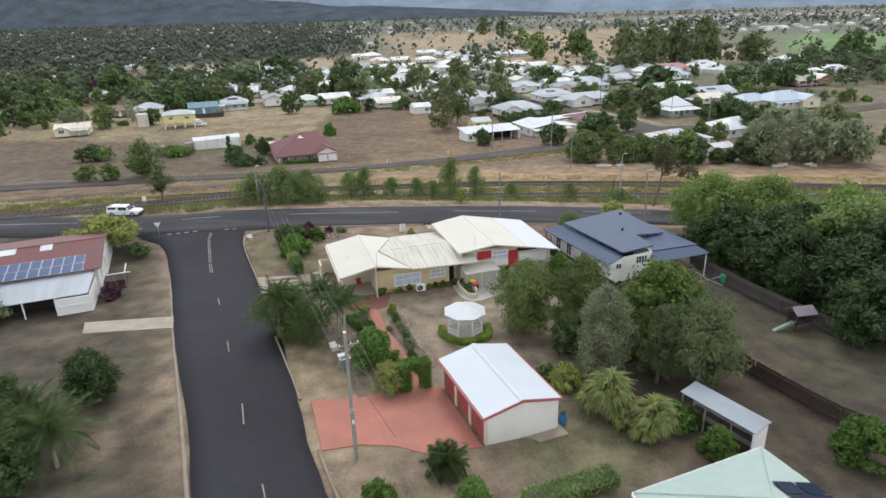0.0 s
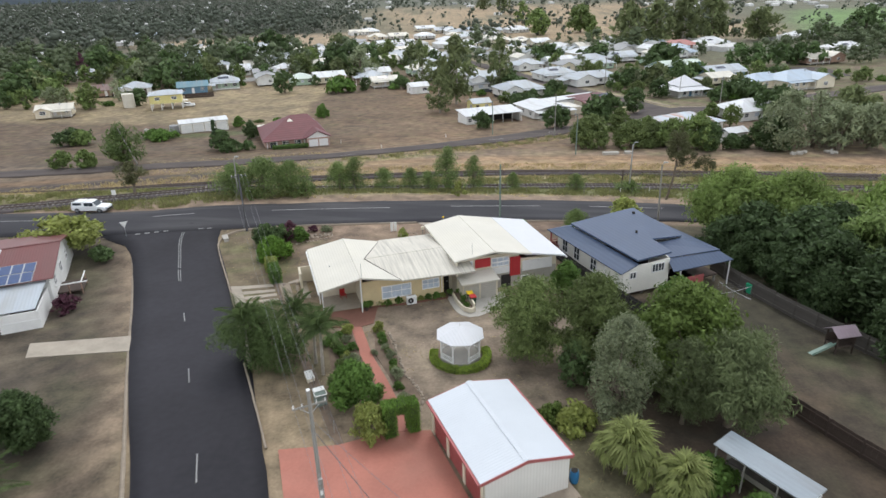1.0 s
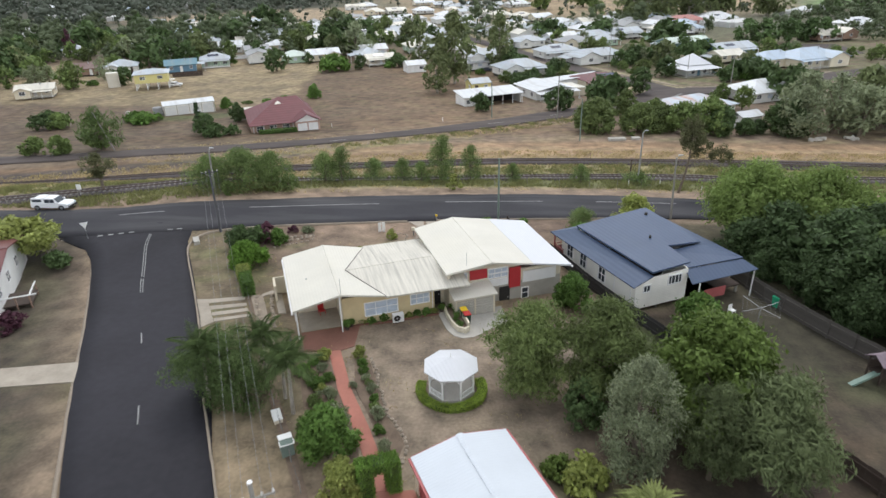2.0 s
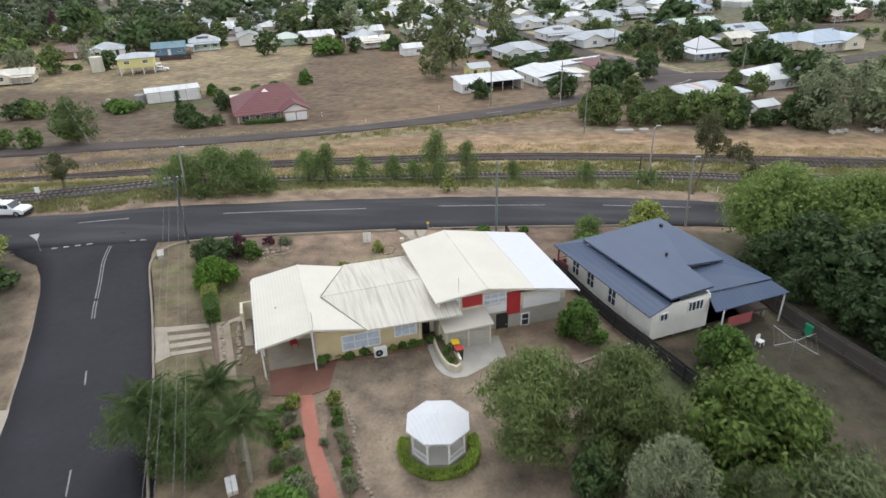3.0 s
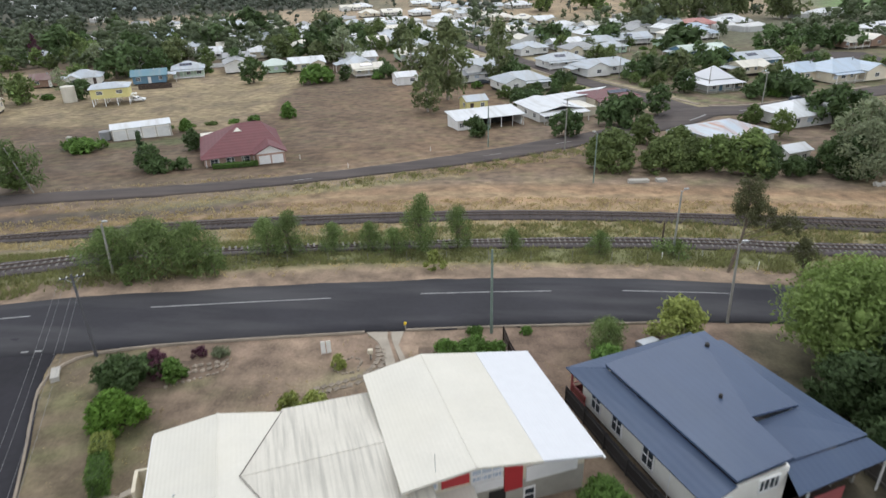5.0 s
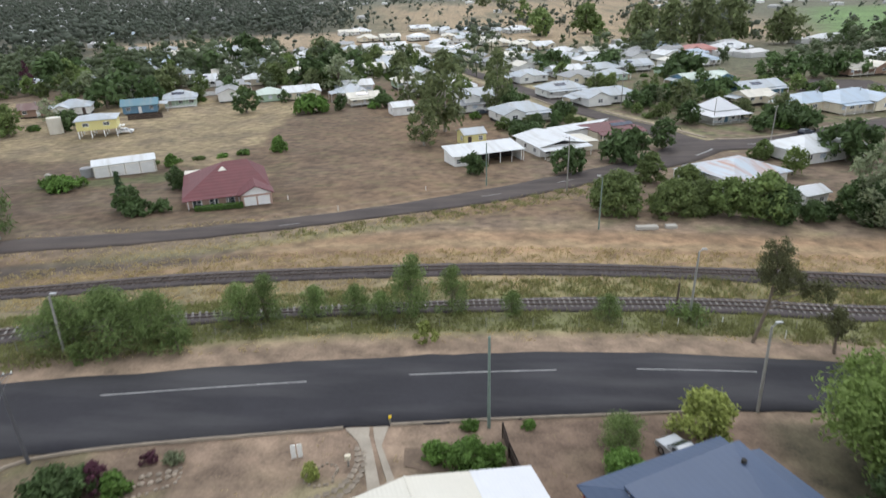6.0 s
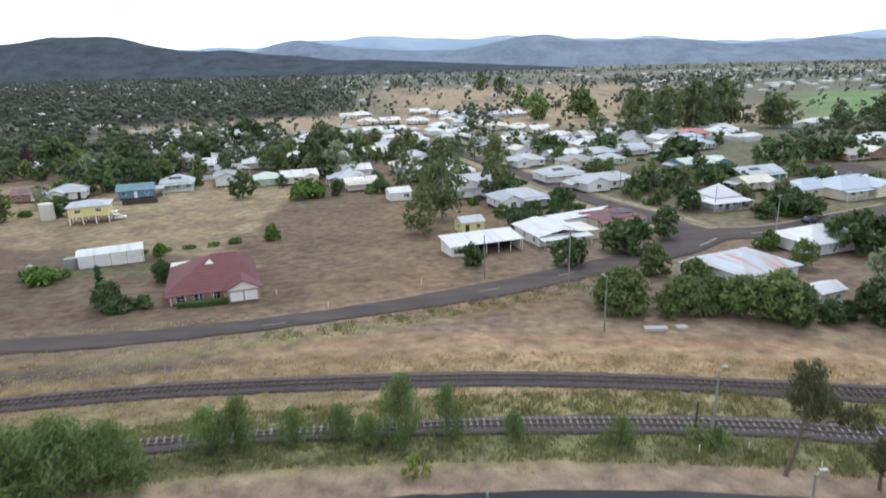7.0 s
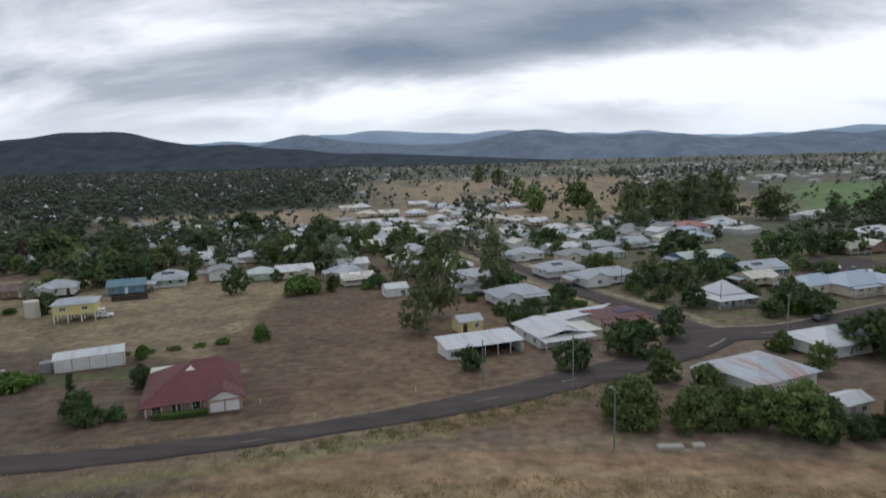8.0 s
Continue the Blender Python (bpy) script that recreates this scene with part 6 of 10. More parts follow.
def house(x, y, w, d, h, roof, wall_mat, roof_mat, turn=GRID):
    """A town house raised over a painted dark gap: walls, roof, windows, and by turns a front wing, a veranda or a rear
    skillion.
    """
    w, d = min(max(w, 5), 20), max(d, 5)
    pitch = 0.30 if roof == "gable" else 0.36
    rise = pitch * d / 2 + 0.25
    seed = int(abs(x * 7 + y * 13))
    small = w < 7 and d < 7
    far = y > 420
    words = WALL_WORD[wall_mat.name] + (" shed" if small else " house") + " with " + ROOF_WORD[roof_mat.name] + (" gabled" if roof == "gable" else " hipped") + " metal roof"
    z = min(gzf(x + a, y + b) for a in (-w / 2, w / 2) for b in (-d / 2, d / 2)) + 0.15
    ob = thing("shed" if small else "house", pose(x, y, z, 0, 0, turn), words, "shed" if small else "house", "town houses")
    f = 0.0 if small else (0.25, 0.55, 0.9)[seed % 3]
    h = h + f * 0.7
    part("wall", wall_shell(w, d, h, rise if roof == "gable" else 0, below=0.3 if small else -f), wall_mat, ob)
    if not small:
        # near-black box stands for the shade beneath the raised floor
        part("stump_base", boxes((-w / 2 + 0.35, w / 2 - 0.35, -d / 2 + 0.35, d / 2 - 0.35, -0.7, f)), DARK, ob, "dark box painted as the shade under the floor")
    part("roof", gable_roof(w, d, h, rise, 0.65 if not small else 0.3, hip=roof == "hip"), roof_mat, ob)
    style = seed % 4 if not small else 3
    n = max(1, int(w / 2.9))
    wing = (-w / 2, -w / 2 + 0.42 * w) if seed % 8 < 4 else (w / 2 - 0.42 * w, w / 2)
    shade = []
    if style in (0, 2):
        # projecting front room under its own gable
        a, b = wing
        e, m = 2.4, (wing[0] + wing[1]) / 2
        hw = (b - a) / 2
        r2 = min(rise - 0.15, pitch * hw + 0.25)
        part("wing_wall", boxes((a, a + 0.15, -d / 2 - e, -d / 2, f, h), (b - 0.15, b, -d / 2 - e, -d / 2, f, h), (a + 0.15, b - 0.15, -d / 2 - e, -d / 2 - e + 0.15, f, h)), wall_mat, ob)
        part("wing_roof", slab([((a - 0.5, -d / 2 - e - 0.5, h - 0.15), (m, -d / 2 - e - 0.5, h + r2), (m, 0, h + r2), (a - 0.5, -d / 2 + 0.2, h - 0.15)), ((m, -d / 2 - e - 0.5, h + r2), (b + 0.5, -d / 2 - e - 0.5, h - 0.15), (b + 0.5, -d / 2 + 0.2, h - 0.15), (m, 0, h + r2))], 0.1), roof_mat, ob)
        part("wing_gable", slab([((a, -d / 2 - e + 0.02, h), (b, -d / 2 - e + 0.02, h), (m, -d / 2 - e + 0.04, h + r2 - 0.05))], 0.03), wall_mat, ob)
        window(ob, pose(m, -d / 2 - e - 0.03, f + 1.55), 1.7, 1.2)
        shade = [wing]
    if style in (0, 1):
        # veranda along the rest of the front
        u0, u1 = (-w / 2, w / 2) if style == 1 else ((wing[1], w / 2) if wing[0] < 0 else (-w / 2, wing[0]))
        e = 2.1
        part("veranda_roof", slab([((u0, -d / 2 - e, h - 0.65), (u1, -d / 2 - e, h - 0.65), (u1, -d / 2 - 0.12, h - 0.32), (u0, -d / 2 - 0.12, h - 0.32))], 0.07), roof_mat, ob)
        part("veranda_floor", boxes((u0, u1, -d / 2 - e + 0.1, -d / 2, f - 0.12, f)), GREYWALL, ob)
        if not far:
            for u in np.linspace(u0 + 0.15, u1 - 0.15, max(3, int((u1 - u0) / 2.6))):
                part("veranda_post", boxes((u - 0.06, u + 0.06, -d / 2 - e + 0.1, -d / 2 - e + 0.22, -0.7, h - 0.65)), WHITEPAINT, ob)
            part("veranda_rail", boxes((u0 + 0.2, u1 - 0.2, -d / 2 - e + 0.13, -d / 2 - e + 0.19, f + 0.8, f + 0.88), (u0 + 0.2, u1 - 0.2, -d / 2 - e + 0.14, -d / 2 - e + 0.18, f + 0.2, f + 0.55)), WHITEPAINT if seed % 2 else GREYWALL, ob)
    if style in (2, 3) and not small and not far:
        k = 1 if seed % 2 else -1
        part("skillion_roof", slab([((k * w / 2, -d / 4, h - 0.35), (k * (w / 2 + 3.2), -d / 4, h - 0.8), (k * (w / 2 + 3.2), d / 2, h - 0.8), (k * w / 2, d / 2, h - 0.35))], 0.08), ROOF_PALE if seed % 5 else ROOF_GREY, ob, "lower skillion roof of a side lean-to")
        for v in (-d / 4 + 0.2, d / 2 - 0.2):
            part("skillion_post", boxes((k * (w / 2 + 3.0) - 0.06, k * (w / 2 + 3.0) + 0.06, v - 0.06, v + 0.06, -0.7, h - 0.8)), WHITEPAINT, ob)
    for i in range(n):
        u = -w / 2 + w * (i + 0.5) / n
        if any(a < u < b for a, b in shade):
            continue
        if i == seed % n and n > 1:
            door(ob, pose(u, -d / 2 - 0.02, f - 0.05), mat=(GREYWALL, WHITEPAINT, FENCEBROWN)[seed % 3])
        else:
            window(ob, pose(u, -d / 2 - 0.02, f + 1.5), 1.1 + 0.3 * ((seed + i) % 3), 1.15, None if (seed + i) % 4 else GLASSPALE)
    for s in (-1, 1):
        window(ob, pose(s * (w / 2 + 0.02), 0.15 * d * s, f + 1.5, 0, 0, 90 * s), 1.2, 1.1)
    if not small and seed % 4 == 1:
        sl = math.degrees(math.atan2(rise, d / 2))
        for k in range(4):
            p = part("solar_panel", boxes((-0.5, 0.5, -0.8, 0.8, 0, 0.05)), SOLAR, ob, "dark solar panel on the roof")
            p.matrix_basis = pose(-w * 0.2 + 1.05 * k, -d / 4, h + rise / 2 + 0.20, sl)
    if not small and not far and seed % 3 == 1:
        part("roof_vent", bar((w * 0.15, -d * 0.12, h + rise * 0.7), (w * 0.15, -d * 0.12, h + rise + 0.45), 0.16, 0.2), GALV, ob)
    return ob


def roller_door(parent, x0, x1, y, z0, z1, mat, axis="y", label=""):
    """One curtain of profiled steel: ribs run across, stepping in and out."""
    bm = bmesh.new()
    n = int((z1 - z0) / 0.125)
    prof = [(y + 0.03, z0)]
    for i in range(n):
        d = y - 0.015 - 0.025 * (i % 2)
        prof += [(d, z0 + (z1 - z0) * i / n), (d, z0 + (z1 - z0) * (i + 1) / n)]
    prof.append((y + 0.03, z1))
    rows = [[bm.verts.new((x, d, z) if axis == "y" else (d, x, z)) for d, z in prof] for x in (x0, x1)]
    for i in range(len(prof)):
        j = (i + 1) % len(prof)
        bm.faces.new((rows[0][i], rows[0][j], rows[1][j], rows[1][i]))
    bm.faces.new(rows[0])
    bm.faces.new(rows[1][::-1])
    bmesh.ops.recalc_face_normals(bm, faces=bm.faces)
    return part("roller_door", bm, mat, parent, label)


def pierced_wall(x0, x1, z0, z1, y0, y1, holes):
    """One wall along x with openings (x0, x1, z0, z1) right through it."""
    xs = sorted({x0, x1, *[h[0] for h in holes], *[h[1] for h in holes]})
    zs = sorted({z0, z1, *[h[2] for h in holes], *[h[3] for h in holes]})
    bm = bmesh.new()
    v = {(x, z): bm.verts.new((x, y0, z)) for x in xs for z in zs}
    for a, b in zip(xs[:-1], xs[1:]):
        for c, d in zip(zs[:-1], zs[1:]):
            mx, mz = (a + b) / 2, (c + d) / 2
            if not any(h[0] < mx < h[1] and h[2] < mz < h[3] for h in holes):
                bm.faces.new((v[a, c], v[b, c], v[b, d], v[a, d]))
    ret = bmesh.ops.extrude_face_region(bm, geom=bm.faces[:])
    bmesh.ops.translate(bm, vec=(0, y1 - y0, 0), verts=[e for e in ret["geom"] if isinstance(e, bmesh.types.BMVert)])
    return bm


# ---- the cream house on the corner ----
def corner_house():
    H = thing("house", pose(-10.34, 58.46, -0.25, 0, 0, 17.3), "cream split-level house with off-white metal roofs and red panels", "house")
    # crossing low gables over the single-storey part (eaves near 2.95, ridges near 3.75 over the floor)
    e, r = 2.95, 3.78
    part("carport_roof", slab([((0, 0, e), (3.8, -0.1, r), (3.8, 10.0, r), (0, 10.4, e)), ((3.8, -0.1, r), (7.6, 0.0, e), (7.6, 9.9, e), (3.8, 10.0, r))], 0.16), ROOF_OFFWHITE, H, "off-white painted gable roof")
    part("main_roof", slab([((7.55, -0.15, e + 0.02), (14.75, -0.2, e - 0.2), (14.75, 4.5, r - 0.12), (4.95, 4.5, r - 0.2)), ((4.95, 4.5, r - 0.2), (14.75, 4.5, r - 0.12), (14.2, 10.1, e - 0.05), (7.55, 10.2, e + 0.02))], 0.14), ROOF_STAINED, H, "weathered streaky white metal roof")
    ur, ul, ue = 4.12, 3.66, 2.56
    def uz(u):
        return ul + (ur - ul) * (u - 12.9) / 4.1 if u < 17 else ur + (ue - ur) * (u - 17) / 7.7
    part("upper_roof", slab([((12.9, 0.5, uz(12.9)), (17, 0.45, ur), (17, 11.4, ur), (12.9, 11.0, uz(12.9))), ((17, 0.45, ur), (20.9, 0.5, uz(20.9)), (20.9, 11.4, uz(20.9)), (17, 11.4, ur))], 0.16), ROOF_OFFWHITE, H, "off-white low-pitched upper roof")
    part("upper_roof_strip", slab([((20.9, 0.5, uz(20.9) + 0.03), (24.7, 0.55, ue), (24.9, 11.4, ue), (20.9, 11.4, uz(20.9) + 0.03))], 0.15), ROOF_NEWWHITE, H, "newer bright white roof sheets")
    # walls of the single-storey part
    part("front_wall", pierced_wall(4.0, 11.9, -0.5, 2.9, 1.0, 1.18, [(5.8, 8.7, 0.85, 2.2), (9.75, 11.5, 1.2, 2.25)]), YELLOWWALL, H, "yellow brick wall")
    part("back_wall", boxes((0.6, 14.0, 9.6, 9.78, -0.5, 2.85), (0.6, 0.78, 4.6, 9.6, -0.5, 2.9), (3.9, 4.08, 1.18, 4.6, -0.5, 3.3), (0.6, 4.0, 4.45, 4.6, -0.5, 3.2)), CREAM, H)
    part("entry_wall", boxes((11.9, 13.2, 2.4, 2.55, -0.5, 2.9), (13.2, 13.35, 0.9, 10.0, -1.2, 3.55)), CREAM, H)
    window(H, pose(7.25, 1.05, 1.52), 2.9, 1.35, GLASSPALE, WHITEPAINT, 2)
    window(H, pose(10.62, 1.05, 1.72), 1.75, 1.05, GLASSPALE, WHITEPAINT, 2)
    door(H, pose(12.35, 2.36, 0.0), mat=DARK)
    for u, v in ((0.25, 0.2), (3.75, 0.15), (0.25, 3.2)):
        part("carport_post", bar((u, v, -0.4), (u, v, e + (0.75 if u > 3 else 0)), 0.06), WHITEPAINT, H, "white carport post")
    part("carport_floor", boxes((0.2, 3.9, 0.3, 4.45, -0.3, 0.02)), CONCRETE, H)
    part("downpipe", bar((11.7, 0.92, -0.3), (11.7, 0.92, 2.7), 0.04), WHITEPAINT, H)
    # split-level part: garage below, red-panelled rooms above
    part("lower_wall", boxes((16.4, 24.1, 1.5, 1.68, -1.3, 1.45), (24.0, 24.18, 1.68, 10.6, -1.3, 2.4), (13.35, 20.4, 10.45, 10.6, -1.3, 3.2), (20.4, 24.1, 10.45, 10.6, -1.3, 2.45)), GREYWALL, H, "grey rendered lower wall")
    part("upper_wall", boxes((13.4, 20.0, 1.5, 1.68, 1.45, 3.45), (20.0, 24.1, 1.5, 1.68, 1.45, 2.62)), CREAM, H)
    part("white_cladding", boxes((20.35, 23.6, 1.40, 1.495, 1.25, 2.35), (17.0, 18.95, 1.42, 1.495, 1.35, 2.05)), WHITEPAINT, H, "white cladding panel")
    part("red_panel", boxes((15.3, 16.9, 1.40, 1.495, 2.35, 3.25)), REDPAINT, H, "red painted panel")
    part("red_panel", boxes((19.0, 20.1, 1.36, 1.495, 0.95, 2.95)), REDPAINT, H, "tall red painted panel")
    window(H, pose(17.95, 1.47, 2.65), 1.9, 1.0, GLASSPALE, WHITEPAINT, 2)
    window(H, pose(14.4, 1.47, 2.8), 1.4, 0.8, GLASSPALE, WHITEPAINT, 1)
    for k in range(9):
        part("baluster", boxes((17.05 + 0.22 * k, 17.08 + 0.22 * k, 1.36, 1.39, 2.05, 2.6)), WHITEPAINT, H)
    part("balcony_rail", boxes((17.0, 18.95, 1.35, 1.40, 2.6, 2.66)), WHITEPAINT, H)
    window(H, pose(20.6, 1.47, 0.15), 0.75, 1.2, None, WHITEPAINT, 0)
    door(H, pose(18.6, 1.47, -1.0), mat=DARK)
    part("garage_roof", slab([((13.2, -0.6, 1.68), (17.1, -0.6, 1.68), (17.1, 1.45, 1.95), (13.2, 1.45, 1.95))], 0.14), ROOF_OFFWHITE, H, "flat off-white garage roof")
    for u0, u1, v1 in ((13.35, 13.5, 1.45), (16.8, 16.95, 1.45), (15.05, 15.2, -0.25)):
        part("garage_pier", boxes((u0, u1, -0.4, v1, -1.2, 1.6)), CREAM, H)
    roller_door(H, 13.5, 15.05, -0.32, -0.95, 1.6, GREYDOOR)
    roller_door(H, 15.2, 16.8, -0.32, -0.95, 1.6, GREYDOOR)
    # ridge caps and valley gutters
    part("ridge_cap", bar((3.8, -0.1, r + 0.14), (3.8, 10.0, r + 0.14), 0.07), ROOF_OFFWHITE, H)
    part("ridge_cap", bar((5.0, 4.5, r - 0.08), (14.6, 4.5, r), 0.06), ROOF_STAINED, H)
    part("ridge_cap", bar((17, 0.45, ur + 0.14), (17, 11.4, ur + 0.14), 0.07), ROOF_OFFWHITE, H)
    part("valley_gutter", bar((7.55, -0.15, e + 0.17), (4.97, 4.5, r - 0.03), 0.026), FENCEWOOD, H, "thin dark bar along the roof valley")
    part("valley_gutter", bar((7.55, 10.0, e + 0.17), (4.97, 4.5, r - 0.03), 0.026), FENCEWOOD, H, "thin dark bar along the roof valley")
    part("gutter", boxes((-0.12, 0.0, 0.0, 10.4, e - 0.16, e - 0.04)), WHITEPAINT, H)
    part("gutter", boxes((24.75, 24.87, 0.55, 11.4, ue - 0.16, ue - 0.04)), WHITEPAINT, H)
    part("antenna_mast", bar((3.9, 0.1, r), (3.9, 0.1, r + 1.5), 0.02), GALV, H)
    part("antenna_mast", bar((14.9, 1.1, 3.8), (14.9, 1.1, 5.3), 0.02), GALV, H)
    part("roof_vent", bar((1.6, 4.5, 3.1), (1.6, 4.5, 3.55), 0.06), GALV, H)
    part("screen_wall", boxes((-1.15, -0.95, 7.2, 9.0, -0.5, 1.9), (-0.95, 0.6, 8.85, 9.0, -0.5, 1.9)), CREAM, H)
    return H


corner_house()


def bed_edging():
    ob = thing("brick_edging", Matrix.Identity(4), "low red brick edging of the bed under the windows", "edging")
    line = spline([(-5.75, 60.75), (-3.4, 61.2), (-0.6, 62.05), (1.0, 62.55)], 0.24)[:, :2]
    me = bpy.data.meshes.new("brick")
    bm = boxes((-0.11, 0.11, -0.055, 0.055, -0.05, 0.14))
    bm.to_mesh(me)
    bm.free()
    me.materials.append(PAVER_OLD)
    for k, (x, y) in enumerate(line):
        b = new("brick", me)
        b.parent = ob
        b.matrix_basis = at(x, y, 17 + (k * 37) % 9 - 4)


bed_edging()


def carport_chair(x, y, turn):
    ob = thing("garden_chair", at(x, y, turn, 0.1), "red plastic chair under the carport", "chair", "garden chairs")
    part("seat", bevelled(boxes((-0.27, 0.27, -0.26, 0.26, 0.38, 0.43)), 0.02), PLASTICRED, ob)
    part("backrest", bevelled(boxes((-0.27, 0.27, 0.22, 0.27, 0.43, 0.9)), 0.02), PLASTICRED, ob)
    for u in (-0.23, 0.23):
        for v in (-0.22, 0.22):
            part("leg", boxes((u - 0.02, u + 0.02, v - 0.02, v + 0.02, 0, 0.38)), PLASTICRED, ob)


carport_chair(-9.0, 62.6, 30)


def flower_pot(x, y, r):
    ob = thing("flower_pot", at(x, y, 0, 0.05), "dark flower pot with green plant", "flower pot", "flower pots")
    bm = bmesh.new()
    tube(bm, (0, 0, 0), (0, 0, r * 1.5), r * 0.7, r, 12)
    part("pot", bm, FENCEBROWN, ob)
    rng = np.random.default_rng(int(abs(x * 100)))
    V, F = leaf_cloud(rng, [(0, 0, r * 2.4)], [r * 1.3], 500, 0.08)
    part("plant", mesh_np("plant", V, F, LEAF["shrub"]), None, ob)


flower_pot(-6.5, 60.1, 0.24)
flower_pot(-6.2, 60.6, 0.2)
flower_pot(1.3, 63.0, 0.2)


def ac_unit():
    ob = thing("air_conditioner", pose(-2.35, 61.35, gzf(-2.3, 61.3) + 0.05, 0, 0, 17.3), "white air conditioner unit against the yellow wall", "air conditioner")
    part("case", bevelled(boxes((-0.48, 0.48, -0.2, 0.2, 0.0, 0.8)), 0.03), WHITEPAINT, ob)
    bm = bmesh.new()
    tube(bm, (-0.12, -0.21, 0.42), (-0.12, -0.23, 0.42), 0.28, 0.28, 20)
    part("fan_grille", bm, DARK, ob)
    bm = bmesh.new()
    tube(bm, (-0.12, -0.232, 0.42), (-0.12, -0.24, 0.42), 0.09, 0.09, 14)
    part("fan_hub", bm, GALV, ob)


ac_unit()


def bin_(x, y, turn, body, lid, label):
    ob = thing("wheelie_bin", at(x, y, turn, 0.04), label, "bin", "wheelie bins")
    bm = bmesh.new()
    box(bm, -0.26, 0.26, -0.3, 0.3, 0.05, 0.98)
    for v in bm.verts:
        if v.co.z < 0.5:
            v.co.x *= 0.8
            v.co.y *= 0.8
    part("body", bm, body, ob)
    part("lid", bevelled(boxes((-0.29, 0.29, -0.33, 0.36, 0.98, 1.07)), 0.02), lid, ob)
    for s in (-1, 1):
        part("wheel", bar((s * 0.2, 0.28, 0.1), (s * 0.27, 0.28, 0.1), 0.1, n=12), RUBBER, ob)


bin_(3.2, 61.75, 12, BINGREEN, PLASTICYELLOW, "dark green wheelie bin with yellow lid by the garage")
bin_(3.45, 61.0, 16, BINGREEN, PLASTICRED, "dark green wheelie bin with red lid by the garage")

# planter and concrete before the garage
patch("garage_apron", [(1.0, 62.8), (1.35, 61.4), (1.75, 60.0), (2.3, 59.1), (3.0, 58.75), (3.9, 58.95), (4.7, 59.6), (7.0, 61.6), (6.6, 64.2), (3.2, 63.2)], 0.05, CONCRETE, "pale concrete apron before the garage", "paving")
def planter():
    ob = thing("planter", at(2.7, 61.2, 17.3, -0.1), "curved cream planter wall with low green plants", "planter")
    rim = [(-0.45, 2.3), (-0.62, 1.0), (-0.62, -0.3), (-0.42, -1.3), (0.0, -1.75), (0.42, -1.5), (0.5, -0.3), (0.5, 2.3)]
    bm = bmesh.new()
    for k, ((ax, ay), (bx, by)) in enumerate(zip(rim[:-1], rim[1:])):
        L = math.hypot(bx - ax, by - ay)
        box(bm, -L / 2 - 0.05, L / 2 + 0.05, -0.08, 0.08, 0, 0.95 if ax > 0.4 else 0.6 + 0.02 * (k % 2), pose((ax + bx) / 2, (ay + by) / 2, 0, 0, 0, math.degrees(math.atan2(by - ay, bx - ax))))
    part("wall", bm, CREAM, ob)
    part("soil", slab([[(x * 0.95, y, 0.48) for x, y in rim]], -0.3), SOIL, ob)
    rng = np.random.default_rng(8)
    for k in range(7):
        c = np.array([(rng.uniform(-0.3, 0.2), -1.2 + 0.52 * k + rng.uniform(-0.1, 0.1), 0.6)])
        V, F = leaf_cloud(rng, np.repeat(c, 4, 0) + rng.normal(size=(4, 3)) * 0.12, np.full(4, 0.17), 260, 0.07)
        part("plant", mesh_np("plant", V, F, LEAF["shrub"]), None, ob)


planter()

# red paving
patch("driveway", [(-9.9, 40.3), (-8.0, 34.3), (-5.5, 34.9), (-3.2, 34.7), (-1.3, 33.9), (2.55, 34.6), (-0.25, 42.15), (-3.2, 41.95), (-6.2, 40.7)], 0.06, PAVER, "smooth red concrete driveway", "driveway")
patch("garden_path", [(-3.1, 41.98), (-1.55, 42.1), (-2.3, 44.6), (-3.5, 48.0), (-5.1, 51.9), (-6.6, 57.0), (-7.5, 56.9), (-6.0, 51.7), (-4.4, 47.6), (-3.1, 44.0)], 0.06, PAVER, "narrow red paved garden path", "path")
patch("carport_paving", [(-9.4, 56.9), (-7.5, 56.92), (-6.6, 57.02), (-5.6, 57.6), (-5.5, 61.0), (-10.2, 59.6)], 0.055, PAVER_OLD, "dull red brick paving before the carport", "paving")
patch("carport_floor", [(-10.2, 59.75), (-5.5, 61.15), (-6.5, 64.3), (-11.2, 62.9)], 0.06, DRIVE, "grey concrete floor of the carport", "paving")
patch("garden_bed", [(-1.6, 43.2), (-1.0, 46.2), (-2.4, 49.0), (-3.2, 52.0), (-4.2, 55.6), (-5.4, 56.2), (-4.9, 52.2), (-3.3, 48.3), (-2.0, 44.7)], 0.03, SOIL, "brown soil bed with stones beside the path", "garden bed")
patch("garden_bed", [(-3.4, 43.4), (-3.9, 46.0), (-5.2, 49.6), (-7.5, 56.3), (-9.6, 56.0), (-8.4, 51.0), (-6.5, 45.5), (-5.2, 42.6)], 0.03, SOIL, "brown soil bed along the street side", "garden bed")
patch("garden_bed", [(-5.7, 61.6), (-5.5, 61.1), (0.9, 62.9), (0.7, 63.6)], 0.04, SOIL, "narrow soil bed under the windows", "garden bed")
patch("concrete_strip", [(-34.5, 54.6), (-26.0, 55.7), (-25.0, 53.1), (-33.4, 52.2)], 0.1, DRIVE, "pale concrete crossover slab", "paving")
patch("front_drive", [(-2.6, 84.0), (-0.8, 84.2), (-0.75, 83.3), (-0.3, 81.6), (0.6, 77.8), (-0.2, 77.4), (-0.95, 81.3), (-1.5, 82.6)], 0.05, DRIVE, "pale concrete wheel strip to the street", "path")
